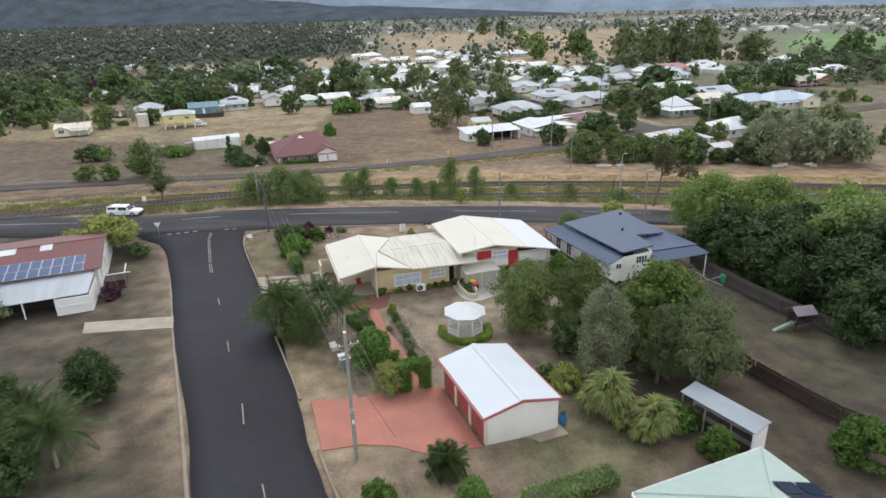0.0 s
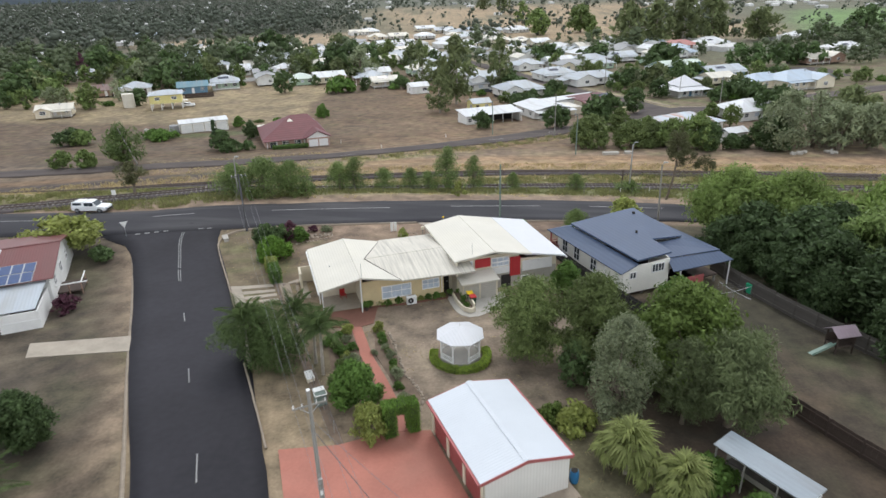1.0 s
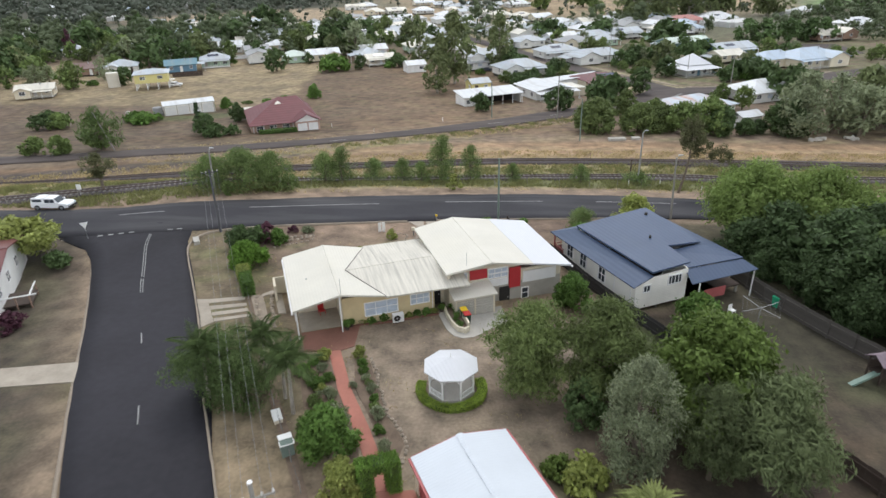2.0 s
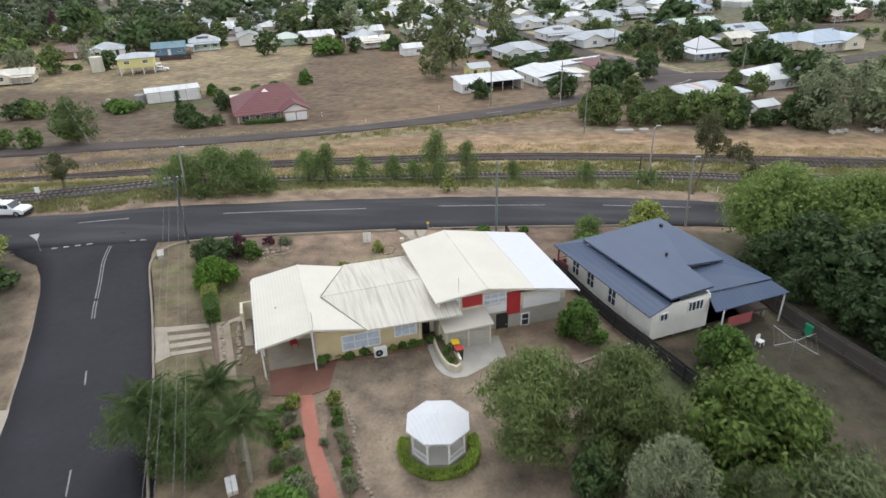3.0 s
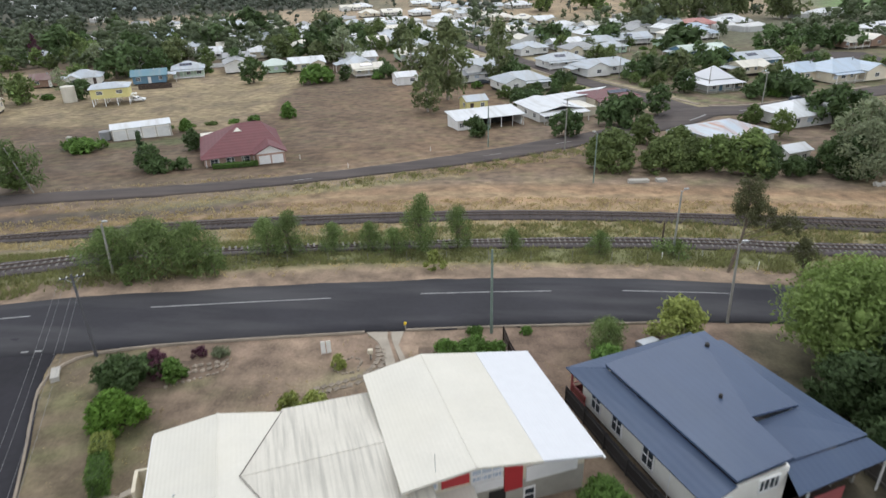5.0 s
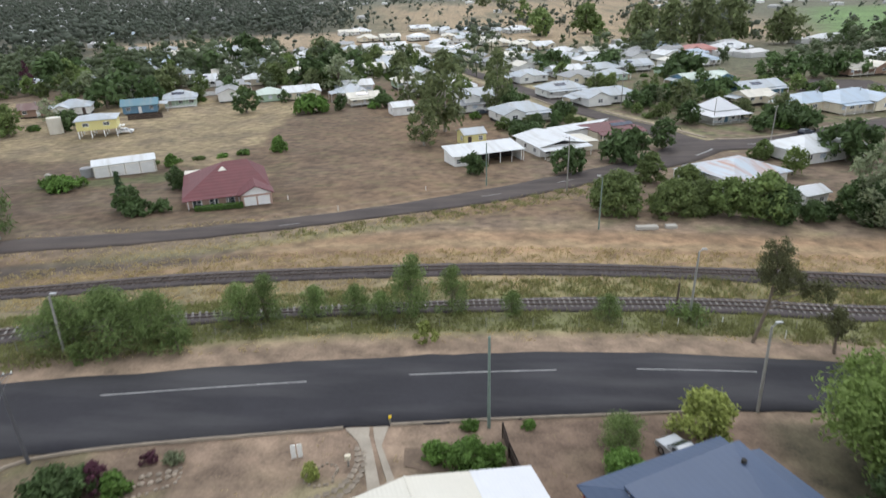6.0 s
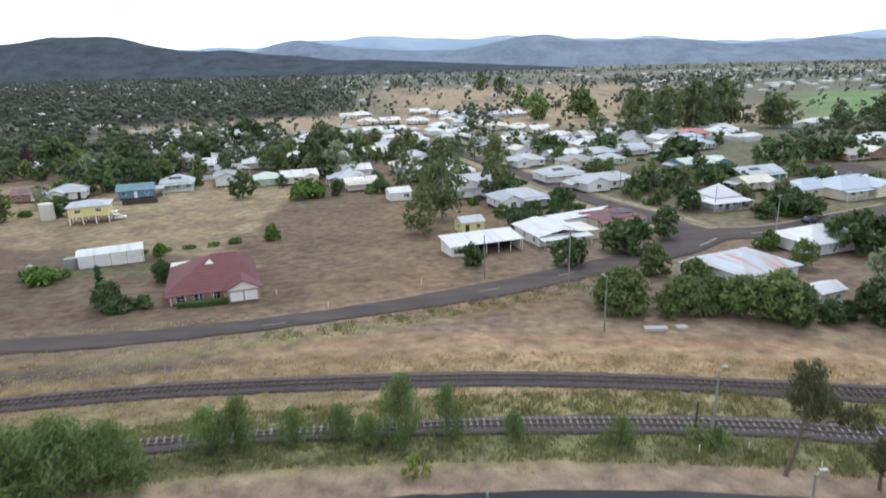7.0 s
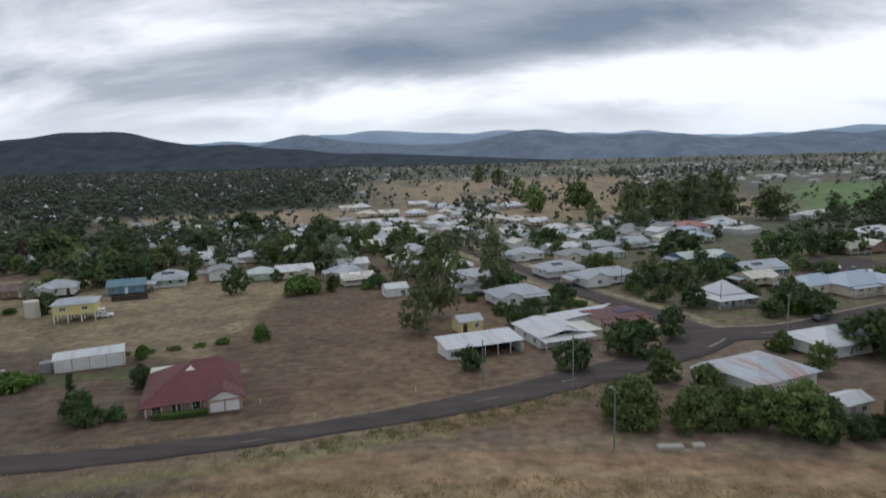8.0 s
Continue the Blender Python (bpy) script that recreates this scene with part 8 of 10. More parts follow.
    for i in range(5):
        part("stair_tread", boxes((5.85, 6.75, -1.1 - 0.26 * i, -0.84 - 0.26 * i, wl - 0.18 * (i + 1) - 0.05, wl - 0.18 * (i + 1))), FENCEBROWN, ob)
    part("stair_rail", boxes((5.8, 5.86, -2.2, -0.9, 0.9, 1.0), (5.8, 5.86, -2.2, -2.12, -0.6, 0.95)), WHITEPAINT, ob)
    part("deck_screen", boxes((7.0, 9.4, -0.95, -0.90, wl, 1.5)), TRIMRED, ob, "red cloth screen on the deck rail")
    # front veranda
    part("veranda_wall", boxes((0.05, 0.12, 11.75, 13.3, wl, 1.25), (0.3, 10.0, 11.46, 11.52, wl, 1.25 + f), (0.05, 9.9, 13.25, 13.3, wl, 1.2)), VERANDARED, ob, "red-brown veranda boarding")
    part("veranda_floor", boxes((0.0, 10.0, 11.52, 13.3, wl - 0.12, wl)), FENCEBROWN, ob)
    for u in (0.0, 3.3, 6.6, 10.0):
        part("veranda_post", boxes((u - 0.06, u + 0.06, 13.3, 13.42, -0.9, 1.3 + f)), TRIMRED, ob, "red veranda post")
    part("veranda_rail", boxes((0, 10.0, 13.33, 13.38, 1.4, 1.48), (0, 10.0, 13.33, 13.38, 0.75, 0.8), (-0.02, 0.03, 11.5, 13.33, 1.4, 1.48), (-0.02, 0.03, 11.5, 13.33, 0.75, 0.8)), TRIMRED, ob)
    part("roof_vent", bar((5.6, 5.4, 2.8 + f), (5.6, 5.4, 3.25 + f), 0.12), DARK, ob)
    part("roof_vent", bar((8.6, 10.0, 2.9 + f), (8.6, 10.0, 3.4 + f), 0.16), DARK, ob)
    part("downpipe", bar((0.18, 0.6, -0.4), (0.18, 0.6, 1.5 + f), 0.04), WHITEPAINT, ob)
    part("downpipe", bar((0.18, 3.0, -0.4), (0.18, 3.0, 1.5 + f), 0.04), WHITEPAINT, ob)


blue_house()


# ---- fences ----
PALING = {}


def paling_mesh(mat, h):
    me = bpy.data.meshes.new("paling")
    bm = boxes((-0.082, 0.082, -0.01, 0.01, 0.02, h))
    bm.to_mesh(me)
    bm.free()
    me.materials.append(mat)
    return me


def paling_fence(pts, h, mat, label, panel=2.4, dz=0.0):
    ob = thing("fence", Matrix.Identity(4), label, "fence", "paling fences")
    line = spline(pts, 0.3)[:, :2]
    seg = np.concatenate([[0], np.cumsum(np.linalg.norm(np.diff(line, axis=0), axis=1))])
    n = max(1, round(seg[-1] / panel))
    P = [(np.interp(seg[-1] * k / n, seg, line[:, 0]), np.interp(seg[-1] * k / n, seg, line[:, 1])) for k in range(n + 1)]
    rng = np.random.default_rng(int(abs(pts[0][0] * 10)))
    for k, (x, y) in enumerate(P):
        p = part("post", boxes((-0.06, 0.06, -0.05, 0.05, -0.4, h + 0.02)), mat, ob)
        p.matrix_basis = at(x, y)
    for (x0, y0), (x1, y1) in zip(P[:-1], P[1:]):
        L = math.hypot(x1 - x0, y1 - y0)
        z0, z1 = gzf(x0, y0), gzf(x1, y1)
        turn = math.degrees(math.atan2(y1 - y0, x1 - x0))
        m = max(6, int(L / 0.16))
        for i in range(m):
            u = L * (i + 0.5) / m
            p = new("paling", PALING.setdefault((mat.name, h), paling_mesh(mat, h)))
            p.parent = ob
            p.matrix_basis = pose(x0, y0, z0, 0, 0, turn) @ pose(u, 0.05, (z1 - z0) * u / L + rng.uniform(-0.03, 0.02), 0, rng.uniform(-0.6, 0.6))
        for t in (0.3, h - 0.35):
            bm = bmesh.new()
            vs = [bm.verts.new((a, b, c + d)) for a, d in ((0, 0), (L, z1 - z0)) for b in (-0.02, 0.037) for c in (t, t + 0.08)]
            for f in ((0, 1, 3, 2), (4, 6, 7, 5), (0, 4, 5, 1), (2, 3, 7, 6), (0, 2, 6, 4), (1, 5, 7, 3)):
                bm.faces.new([vs[i] for i in f])
            p = part("fence_rail", bm, mat, ob)
            p.matrix_basis = pose(x0, y0, z0, 0, 0, turn)
    return ob


paling_fence([(29.9, 70.8), (31.0, 66.2), (33.2, 60.0), (35.2, 55.6), (37.0, 51.5)], 1.7, FENCEWOOD, "weathered grey timber paling fence between yards")
paling_fence([(24.3, 46.6), (26.4, 41.8), (28.3, 38.0), (31.5, 34.5)], 1.5, FENCEBROWN, "dark brown timber fence across the yards")
paling_fence([(12.7, 75.2), (14.2, 70.8), (15.6, 66.9), (17.2, 63.3), (19.2, 59.2), (21.4, 54.4)], 1.4, FENCEDARK, "dark timber paling fence beside the blue-roofed house")
paling_fence([(8.95, 83.4), (9.35, 80.4), (10.2, 77.2)], 1.3, FENCEBROWN, "dark timber paling fence between the front yards")
paling_fence([(-95.5, 247.0), (-86.0, 250.6)], 1.7, FENCEBROWN, "dark timber fence behind the stilt house")
paling_fence([(-10.6, 57.6), (-9.9, 55.9)], 1.2, FENCEWOOD, "short timber screen beside the carport")


def wire_fence(pts, h, label, step=2.6):
    ob = thing("wire_fence", Matrix.Identity(4), label, "fence", "wire fences")
    line = spline(pts, step)[:, :2]
    for x, y in line:
        p = part("post", bar((0, 0, -0.3), (0, 0, h), 0.03, n=6), WOODPOLE, ob)
        p.matrix_basis = at(x, y)
    for k in (0.35, 0.7, 1.0):
        part("wire", polytube(bmesh.new(), [Vector((x, y, gzf(x, y) + h * k)) for x, y in line], 0.006, 4), WIRE, ob)
    return ob


wire_fence([(-6.6, 42.0), (-9.0, 47.5), (-12.6, 56.0), (-16.6, 66.6), (-18.6, 71.5)], 1.0, "low wire fence along the street side of the garden")
wire_fence([(-53, 89.5), (-28, 94.4), (0, 100.0), (30, 101.4), (44, 101)], 1.1, "thin wire fence along the railway", 4)


# ---- poles and lines ----
def power_pole(x, y, h, label, arms=1, turn=0, mat=None, lamp=0, lean=(0, 0), drop=0.35, fittings=False):
    ob = thing("power_pole", pose(x, y, gzf(x, y), lean[0], lean[1], turn), label, "power pole", "power poles")
    part("pole", bar((0, 0, -0.6), (0, 0, h), 0.135, 0.09, 10), mat or WOODPOLE, ob)
    for k in range(arms):
        z = h - drop - 0.9 * k
        part("crossarm", boxes((-0.85, 0.85, 0.10, 0.16, z, z + 0.08)), mat or WOODPOLE, ob)
        for u in (-0.78, -0.35, 0.35, 0.78):
            part("insulator", bar((u, 0.13, z + 0.1), (u, 0.13, z + 0.24), 0.045, 0.03, 8), WHITEPAINT, ob)
        for s in (-1, 1):
            part("brace", bar((s * 0.5, 0.13, z), (0, 0.1, z - 0.45), 0.02, n=5), GALV, ob)
    if lamp:
        part("lamp_arm", bar((0, 0, h - 0.15), (lamp, 0, h + 0.25), 0.035), GALV, ob)
        part("lamp_head", bevelled(boxes((lamp - 0.1, lamp + 0.45, -0.11, 0.11, h + 0.2, h + 0.34)), 0.03), GALV, ob)
    if fittings:
        part("cap", bar((0, 0, h), (0, 0, h + 0.05), 0.11, 0.1, 10), WHITEPAINT, ob, "pale metal pole cap")
        part("fuse_box", boxes((-0.1, 0.1, -0.24, -0.1, h - 5.6, h - 5.3)), GALV, ob)
        part("conduit", bar((0.1, -0.09, -0.3), (0.1, -0.09, h - 5.4), 0.035, n=6), GALV, ob)
        part("pole_tag", boxes((-0.07, 0.07, -0.15, -0.13, h - 6.4, h - 6.1)), SIGNWHITE, ob)
    return ob


power_pole(-5.65, 33.5, 9.15, "weathered timber power pole with one crossarm below its top", 1, 24, drop=1.0, fittings=True)
power_pole(-23.2, 79.9, 7.2, "dark timber power pole with crossarm at the road corner", 1, 22, DARKPOLE)
power_pole(8.03, 84.45, 7.9, "slim green-grey street pole", 0, 0, GREENPOLE)
power_pole(29.4, 87.1, 7.85, "grey street pole by the road", 0, 0, WOODPOLE, lamp=0.3, lean=(0, -2))
power_pole(27.2, 155.7, 9.9, "tall pale timber power pole by the far road", 0, 0, WOODPOLE, lean=(0, 0))
power_pole(27.6, 132.8, 8.0, "green-grey lamp pole with short arm", 0, 0, GREENPOLE, lamp=-0.7)
power_pole(12.9, 160.6, 8.2, "thin dark street pole", 0, 0, GREENPOLE)
power_pole(30.2, 103.7, 7.6, "thin railway mast beside the track", 0, 0, GALV, lamp=0.3)
power_pole(29.8, 106.4, 3.1, "short dark post beside the track", 0, 0, FENCEBROWN)
power_pole(-28.3, 93.5, 5.5, "grey pole beside the railway", 0, 0, WOODPOLE, lamp=0.2, lean=(0, 2))
power_pole(-62.5, 135, 8.0, "leaning timber pole under a tree", 0, 0, WOODPOLE, lean=(0, -18))
power_pole(77.7, 215.3, 7.1, "grey street pole before the white-roofed house", 0, 0, WOODPOLE)
power_pole(77.8, 184.4, 10.2, "timber power pole with crossarm in the town", 1, 30, WOODPOLE)
power_pole(61.0, 246, 11, "tall timber pole beside the town street", 1, -20, WOODPOLE)


def cable(a, b, sag, r=0.02, mat=None, n=14):
    bm = bmesh.new()
    pts = []
    for i in range(n + 1):
        u = i / n
        pts.append(Vector(a).lerp(Vector(b), u) - Vector((0, 0, sag * 4 * u * (1 - u))))
    polytube(bm, pts, r)
    return tagged(part("power_cable", bm, mat or WIRE), "thin overhead power cable slung between poles", "cable", "overhead cables")


ZA, ZB = gzf(-5.65, 33.5) + 8.4, gzf(-23.2, 79.9) + 7.1
for u in (-0.78, -0.35, 0.35, 0.78):
    c, s = math.cos(math.radians(23)), math.sin(math.radians(23))
    cable((-5.65 + u * c, 33.5 + u * s, ZA), (-23.2 + u * c, 79.9 + u * s, ZB), 1.1, 0.008, WIREPALE)
    cable((-5.65 + u * c, 33.5 + u * s, ZA), (14 + u * c, -14 + u * s, ZA + 1.0), 1.1, 0.008, WIREPALE)
cable((-5.65, 33.5, ZA - 1.6), (-3.2, 34.9, gzf(-3.2, 34.9) + 0.6), 0.0, 0.022, WIREPALE)
cable((-5.65, 33.5, ZA - 1.0), (7.0, 24.0, 4.6), 0.5, 0.012, WIREPALE)


def fence_box():
    """Upright cabinet with a pale lid, beside the street fence."""
    ob = thing("utility_cabinet", at(-8.15, 45.5, 24), "grey-green cabinet with white lid and white frame beside the fence", "cabinet")
    part("body", bevelled(boxes((-0.38, 0.38, -0.5, 0.45, -0.1, 0.95)), 0.03), GREENPOLE, ob)
    part("lid", bevelled(boxes((-0.42, 0.42, 0.0, 0.5, 0.95, 1.03)), 0.02), SIGNWHITE, ob)
    for a, b in (((-0.42, -0.55, 0.97), (0.42, -0.55, 0.97)), ((-0.42, -0.55, 0.97), (-0.42, -0.1, 0.97)), ((0.42, -0.55, 0.97), (0.42, -0.1, 0.97))):
        part("frame_bar", bar(a, b, 0.035, n=6), SIGNWHITE, ob)
    box_ob = thing("storage_box", at(-9.55, 48.7, 24), "low cream box lying by the street fence", "box")
    part("body", bevelled(boxes((-0.28, 0.28, -0.6, 0.6, -0.05, 0.3)), 0.03), CREAM, box_ob)
    part("lid", bevelled(boxes((-0.3, 0.3, -0.62, 0.62, 0.3, 0.36)), 0.02), SIGNWHITE, box_ob)


fence_box()
# narrow dark strip laid along the foot of the fence
patch("weed_mat", [(-5.5, 40.2), (-6.0, 39.9), (-7.6, 43.6), (-9.7, 48.6), (-12.9, 56.2), (-12.3, 56.4), (-9.1, 48.9), (-7.0, 43.9)], 0.035, SOIL, "dark strip along the street fence", "garden edge")


def drain_inlet(x, y, turn):
    ob = thing("drain_inlet", at(x, y, turn), "pale concrete stormwater inlet at the kerb", "drain")
    part("lintel", bevelled(boxes((-0.75, 0.75, -0.12, 0.5, 0.2, 0.34)), 0.03), CONCRETE, ob)
    part("side_block", boxes((-0.75, -0.6, -0.1, 0.48, -0.1, 0.2)), CONCRETE, ob)
    part("side_block", boxes((0.6, 0.75, -0.1, 0.48, -0.1, 0.2)), CONCRETE, ob)
    # solid near-black block takes the place of the slot's shade
    part("opening", boxes((-0.6, 0.6, 0.05, 0.45, -0.1, 0.19)), DARK, ob, "near-black block painted as the shaded slot")


drain_inlet(-24.9, 77.6, 115)


def small_sign(x, y, h, shape, label, turn=0):
    ob = thing("road_sign", at(x, y, turn), label, "sign", "road signs")
    part("post", bar((0, 0, -0.3), (0, 0, h), 0.03, n=8), GALV, ob)
    bm = bmesh.new()
    if shape == "triangle":
        pts = [(-0.42, h + 0.05), (0.42, h + 0.05), (0, h - 0.7)]
        for sc, y0, mat, nm in ((1, -0.04, SIGNWHITE, "plate"),):
            v = [[bm.verts.new((p[0], yy, p[1])) for p in pts] for yy in (-0.06, -0.03)]
            bm.faces.new(v[0])
            bm.faces.new(v[1][::-1])
            for i in range(3):
                bm.faces.new((v[0][i], v[1][i], v[1][(i + 1) % 3], v[0][(i + 1) % 3]))
        part("plate", bm, SIGNWHITE, ob, "white triangular plate, grey at the back")
    else:
        part("plate", boxes((-0.3, 0.3, -0.06, -0.03, h - 0.7, h)), SIGNWHITE, ob)


small_sign(-37.2, 78.4, 1.9, "triangle", "triangular give-way sign on a steel post", 20)
small_sign(-45, 92, 1.7, "plate", "small white plate on a post by the railway")


def name_board():
    ob = thing("notice_board", at(-5.4, 80.8, 12), "two narrow white upright boards on the front lawn", "board")
    for u in (-0.22, 0.22):
        part("board", boxes((u - 0.17, u + 0.17, -0.03, 0.03, 0.05, 1.15)), SIGNWHITE, ob)
        part("stake", boxes((u - 0.03, u + 0.03, 0.03, 0.07, -0.3, 1.0)), GALV, ob)


name_board()


def letterbox(x, y, body, label, k=1.0):
    ob = thing("letterbox", at(x, y), label, "letterbox", "letterboxes")
    part("post", boxes((-0.06, 0.06, -0.06, 0.06, -0.2, 0.6)), WOODPOLE, ob)
    part("body", bevelled(boxes((-0.2 * k, 0.2 * k, -0.16 * k, 0.16 * k, 0.6, 0.6 + 0.35 * k)), 0.03), body, ob)


letterbox(0.7, 84.55, PLASTICYELLOW, "small yellow letterbox on a post by the kerb", 0.6)
letterbox(-1.8, 80.1, CREAM, "cream letterbox beside the front path")


# ---- vehicles ----
def wheels(ob, xs, half, r):
    for x in xs:
        for s in (-1, 1):
            t = part("wheel", bar((x, s * (half - 0.2), r), (x, s * half, r), r, n=18), RUBBER, ob)
            part("rim", bar((x, s * (half - 0.02), r), (x, s * (half + 0.012), r), r * 0.6, n=12), CHROME, t)


def profile_body(pts, half, inset=0.0, top=None):
    """Side profile (x, z) pushed out to both sides; points above top lean in."""
    bm = bmesh.new()
    rings = []
    for s in (-1, 1):
        rings.append([bm.verts.new((x, s * (half - (inset if top is not None and z > top else 0)), z)) for x, z in pts])
    bm.faces.new(rings[0])
    bm.faces.new(rings[1][::-1])
    n = len(pts)
    for i in range(n):
        bm.faces.new((rings[0][i], rings[1][i], rings[1][(i + 1) % n], rings[0][(i + 1) % n]))
    bmesh.ops.bevel(bm, geom=[e for e in bm.edges], offset=0.035, segments=1, affect="EDGES")
    return bm


def ute(x, y, turn):
    ob = thing("utility_vehicle", at(x, y, turn, 0.02), "white dual-cab utility with canopy parked on the verge", "car")
    ob.scale = (0.9, 0.9, 0.9)
    body = [(-2.6, 0.5), (-2.62, 0.98), (-0.9, 1.02), (0.95, 1.03), (2.3, 0.98), (2.62, 0.85), (2.66, 0.45), (2.2, 0.36), (-2.3, 0.36)]
    part("body", profile_body(body, 0.92), CARWHITE, ob)
    cab = [(-0.75, 1.0), (-0.65, 1.68), (0.35, 1.70), (0.65, 1.62), (1.3, 1.02)]
    part("cabin", profile_body(cab, 0.86, 0.12, 1.2), CARWHITE, ob)
    part("canopy", profile_body([(-2.58, 1.0), (-2.45, 1.70), (-0.85, 1.72), (-0.8, 1.0)], 0.88, 0.12, 1.2), CARWHITE, ob, "white ribbed canopy")
    for s in (-1, 1):
        for a, b in ((-0.55, 0.1), (0.17, 0.78)):
            w = part("side_window", boxes((a, b, -0.03, 0.03, 1.08, 1.56)), GLASS, ob)
            w.matrix_basis = pose(0, s * 0.84, 0)
        w = part("canopy_window", boxes((-2.3, -1.0, -0.03, 0.03, 1.2, 1.54)), GLASS, ob)
        w.matrix_basis = pose(0, s * 0.82, 0)
        part("headlight", boxes((2.5, 2.66, s * 0.72 - 0.14, s * 0.72 + 0.14, 0.68, 0.86)), GLASSPALE, ob)
        part("tail_light", boxes((-2.66, -2.6, s * 0.82 - 0.06, s * 0.82 + 0.06, 0.62, 0.95)), PLASTICRED, ob)
        part("mirror", boxes((0.95, 1.1, s * 1.0 - 0.09, s * 1.0 + 0.09, 1.08, 1.25)), CARWHITE, ob)
    part("windscreen", slab([((0.70, -0.66, 1.60), (1.24, -0.78, 1.08), (1.24, 0.78, 1.08), (0.70, 0.66, 1.60))], 0.02), GLASS, ob)
    part("bumper", boxes((2.6, 2.78, -0.85, 0.85, 0.36, 0.62)), DARK, ob)
    part("roof_bar", boxes((-2.2, -2.12, -0.75, 0.75, 1.72, 1.78)), DARK, ob)
    wheels(ob, (-1.75, 1.65), 0.95, 0.38)


ute(-46.0, 87.7, -4)


def car(x, y, turn, paint, word):
    ob = thing("car", at(x, y, turn, 0.1), word + " hatchback car parked on the ground", "car", "parked cars")
    part("body", profile_body([(-2.05, 0.45), (-2.1, 0.85), (-1.2, 0.95), (1.0, 0.92), (1.95, 0.78), (2.1, 0.45), (1.8, 0.3), (-1.8, 0.3)], 0.85), paint, ob)
    part("cabin", profile_body([(-1.9, 0.92), (-1.4, 1.42), (0.2, 1.45), (1.05, 0.92)], 0.80, 0.14, 1.1), paint, ob)
    for s in (-1, 1):
        part("side_window", boxes((-1.35, 0.4, s * 0.76 - 0.02, s * 0.76 + 0.02, 1.0, 1.33)), GLASS, ob)
    part("windscreen", slab([((0.28, -0.6, 1.42), (0.98, -0.7, 0.98), (0.98, 0.7, 0.98), (0.28, 0.6, 1.42))], 0.02), GLASS, ob)
    wheels(ob, (-1.3, 1.3), 0.87, 0.31)


for x, y, t_, pnt, wd in ((-86.0, 225.5, 20, CARWHITE, "white"), (94.7, 200.6, 25, CARDARK, "dark"), (135.7, 257, 60, CARWHITE, "white"), (139.5, 258.5, 65, CARSILVER, "silver"), (145.7, 266.8, 60, CARDARK, "dark"), (147.4, 260.8, 62, CARWHITE, "white"), (151, 263, 58, CARSILVER, "silver"), (142.5, 270, 60, CARWHITE, "white"), (154, 268, 60, CARDARK, "dark"), (17.0, 240.5, 20, CARDARK, "dark")):
    car(x, y, t_, pnt, wd)
car(21.3, 81.0, 112, CARSILVER, "silver")
patch("car_park", [(126, 248), (162, 262), (168, 292), (150, 300), (128, 268)], 0.06, ASPHALT_OLD, "grey asphalt car park", "car park")


# ---- yard things ----
def playhouse():
    ob = thing("playhouse", at(34.0, 54.0, 10), "small timber cubby house with green slide", "playhouse")
    for u in (-0.8, 0.8):
        for v in (-0.6, 0.6):
            part("post", boxes((u - 0.05, u + 0.05, v - 0.05, v + 0.05, -0.3, 1.9)), FENCEBROWN, ob)
    part("platform", boxes((-0.85, 0.85, -0.65, 0.65, 0.75, 0.83)), FENCEBROWN, ob)
    part("roof", gable_roof(1.8, 1.4, 1.9, 0.45, 0.2, "x", 0.05), ROOF_MAUVE, ob, "grey shingle roof")
    part("side_panel", boxes((-0.85, 0.85, 0.6, 0.64, 0.83, 1.5), (0.8, 0.84, -0.6, 0.6, 0.83, 1.4)), FENCEBROWN, ob)
    part("slide", slab([((-2.9, -0.5, 0.12), (-0.85, -0.5, 0.9), (-0.85, 0.0, 0.9), (-2.9, 0.0, 0.12))], 0.05), SLIDE, ob, "faded green plastic slide")
    part("slide_edge", slab([((-2.9, -0.55, 0.25), (-0.85, -0.55, 1.03), (-0.85, -0.5, 1.03), (-2.9, -0.5, 0.25))], 0.15), SLIDE, ob)


playhouse()


def clothes_hoist():
    ob = thing("clothes_hoist", at(28.2, 61.5, 20), "rotary clothes hoist with four steel arms", "clothes line")
    part("mast", bar((0, 0, -0.3), (0, 0, 2.0), 0.035), GALV, ob)
    for k in range(4):
        a = math.radians(90 * k)
        part("arm", bar((0, 0, 1.85), (2.0 * math.cos(a), 2.0 * math.sin(a), 2.0), 0.022, n=6), GALV, ob)
    for r in (1.0, 1.5, 2.0):
        bm = bmesh.new()
        for k in range(4):
            a, b = math.radians(90 * k), math.radians(90 * k + 90)
            tube(bm, (r * math.cos(a), r * math.sin(a), 1.85 + 0.075 * r), (r * math.cos(b), r * math.sin(b), 1.85 + 0.075 * r), 0.008, 0.008, 4)
        part("line", bm, WIREPALE, ob)


clothes_hoist()


def sandpit():
    ob = thing("sandpit_shell", at(32.2, 65.4, 30), "green plastic sandpit shell on the lawn", "sandpit")
    bm = bmesh.new()
    tube(bm, (0, 0, 0.0), (0, 0, 0.24), 0.5, 0.65, 10)
    part("shell", bm, PLASTICGREEN, ob)


sandpit()


def yard_chair(x, y, turn):
    ob = thing("garden_chair", at(x, y, turn), "white plastic garden chair on the lawn", "chair", "garden chairs")
    part("seat", boxes((-0.25, 0.25, -0.25, 0.25, 0.40, 0.44)), WHITEPAINT, ob)
    part("backrest", boxes((-0.25, 0.25, 0.22, 0.26, 0.44, 0.88)), WHITEPAINT, ob)
    for u in (-0.22, 0.22):
        for v in (-0.22, 0.22):
            part("leg", boxes((u - 0.02, u + 0.02, v - 0.02, v + 0.02, 0, 0.4)), WHITEPAINT, ob)


yard_chair(26.9, 63.6, 30)


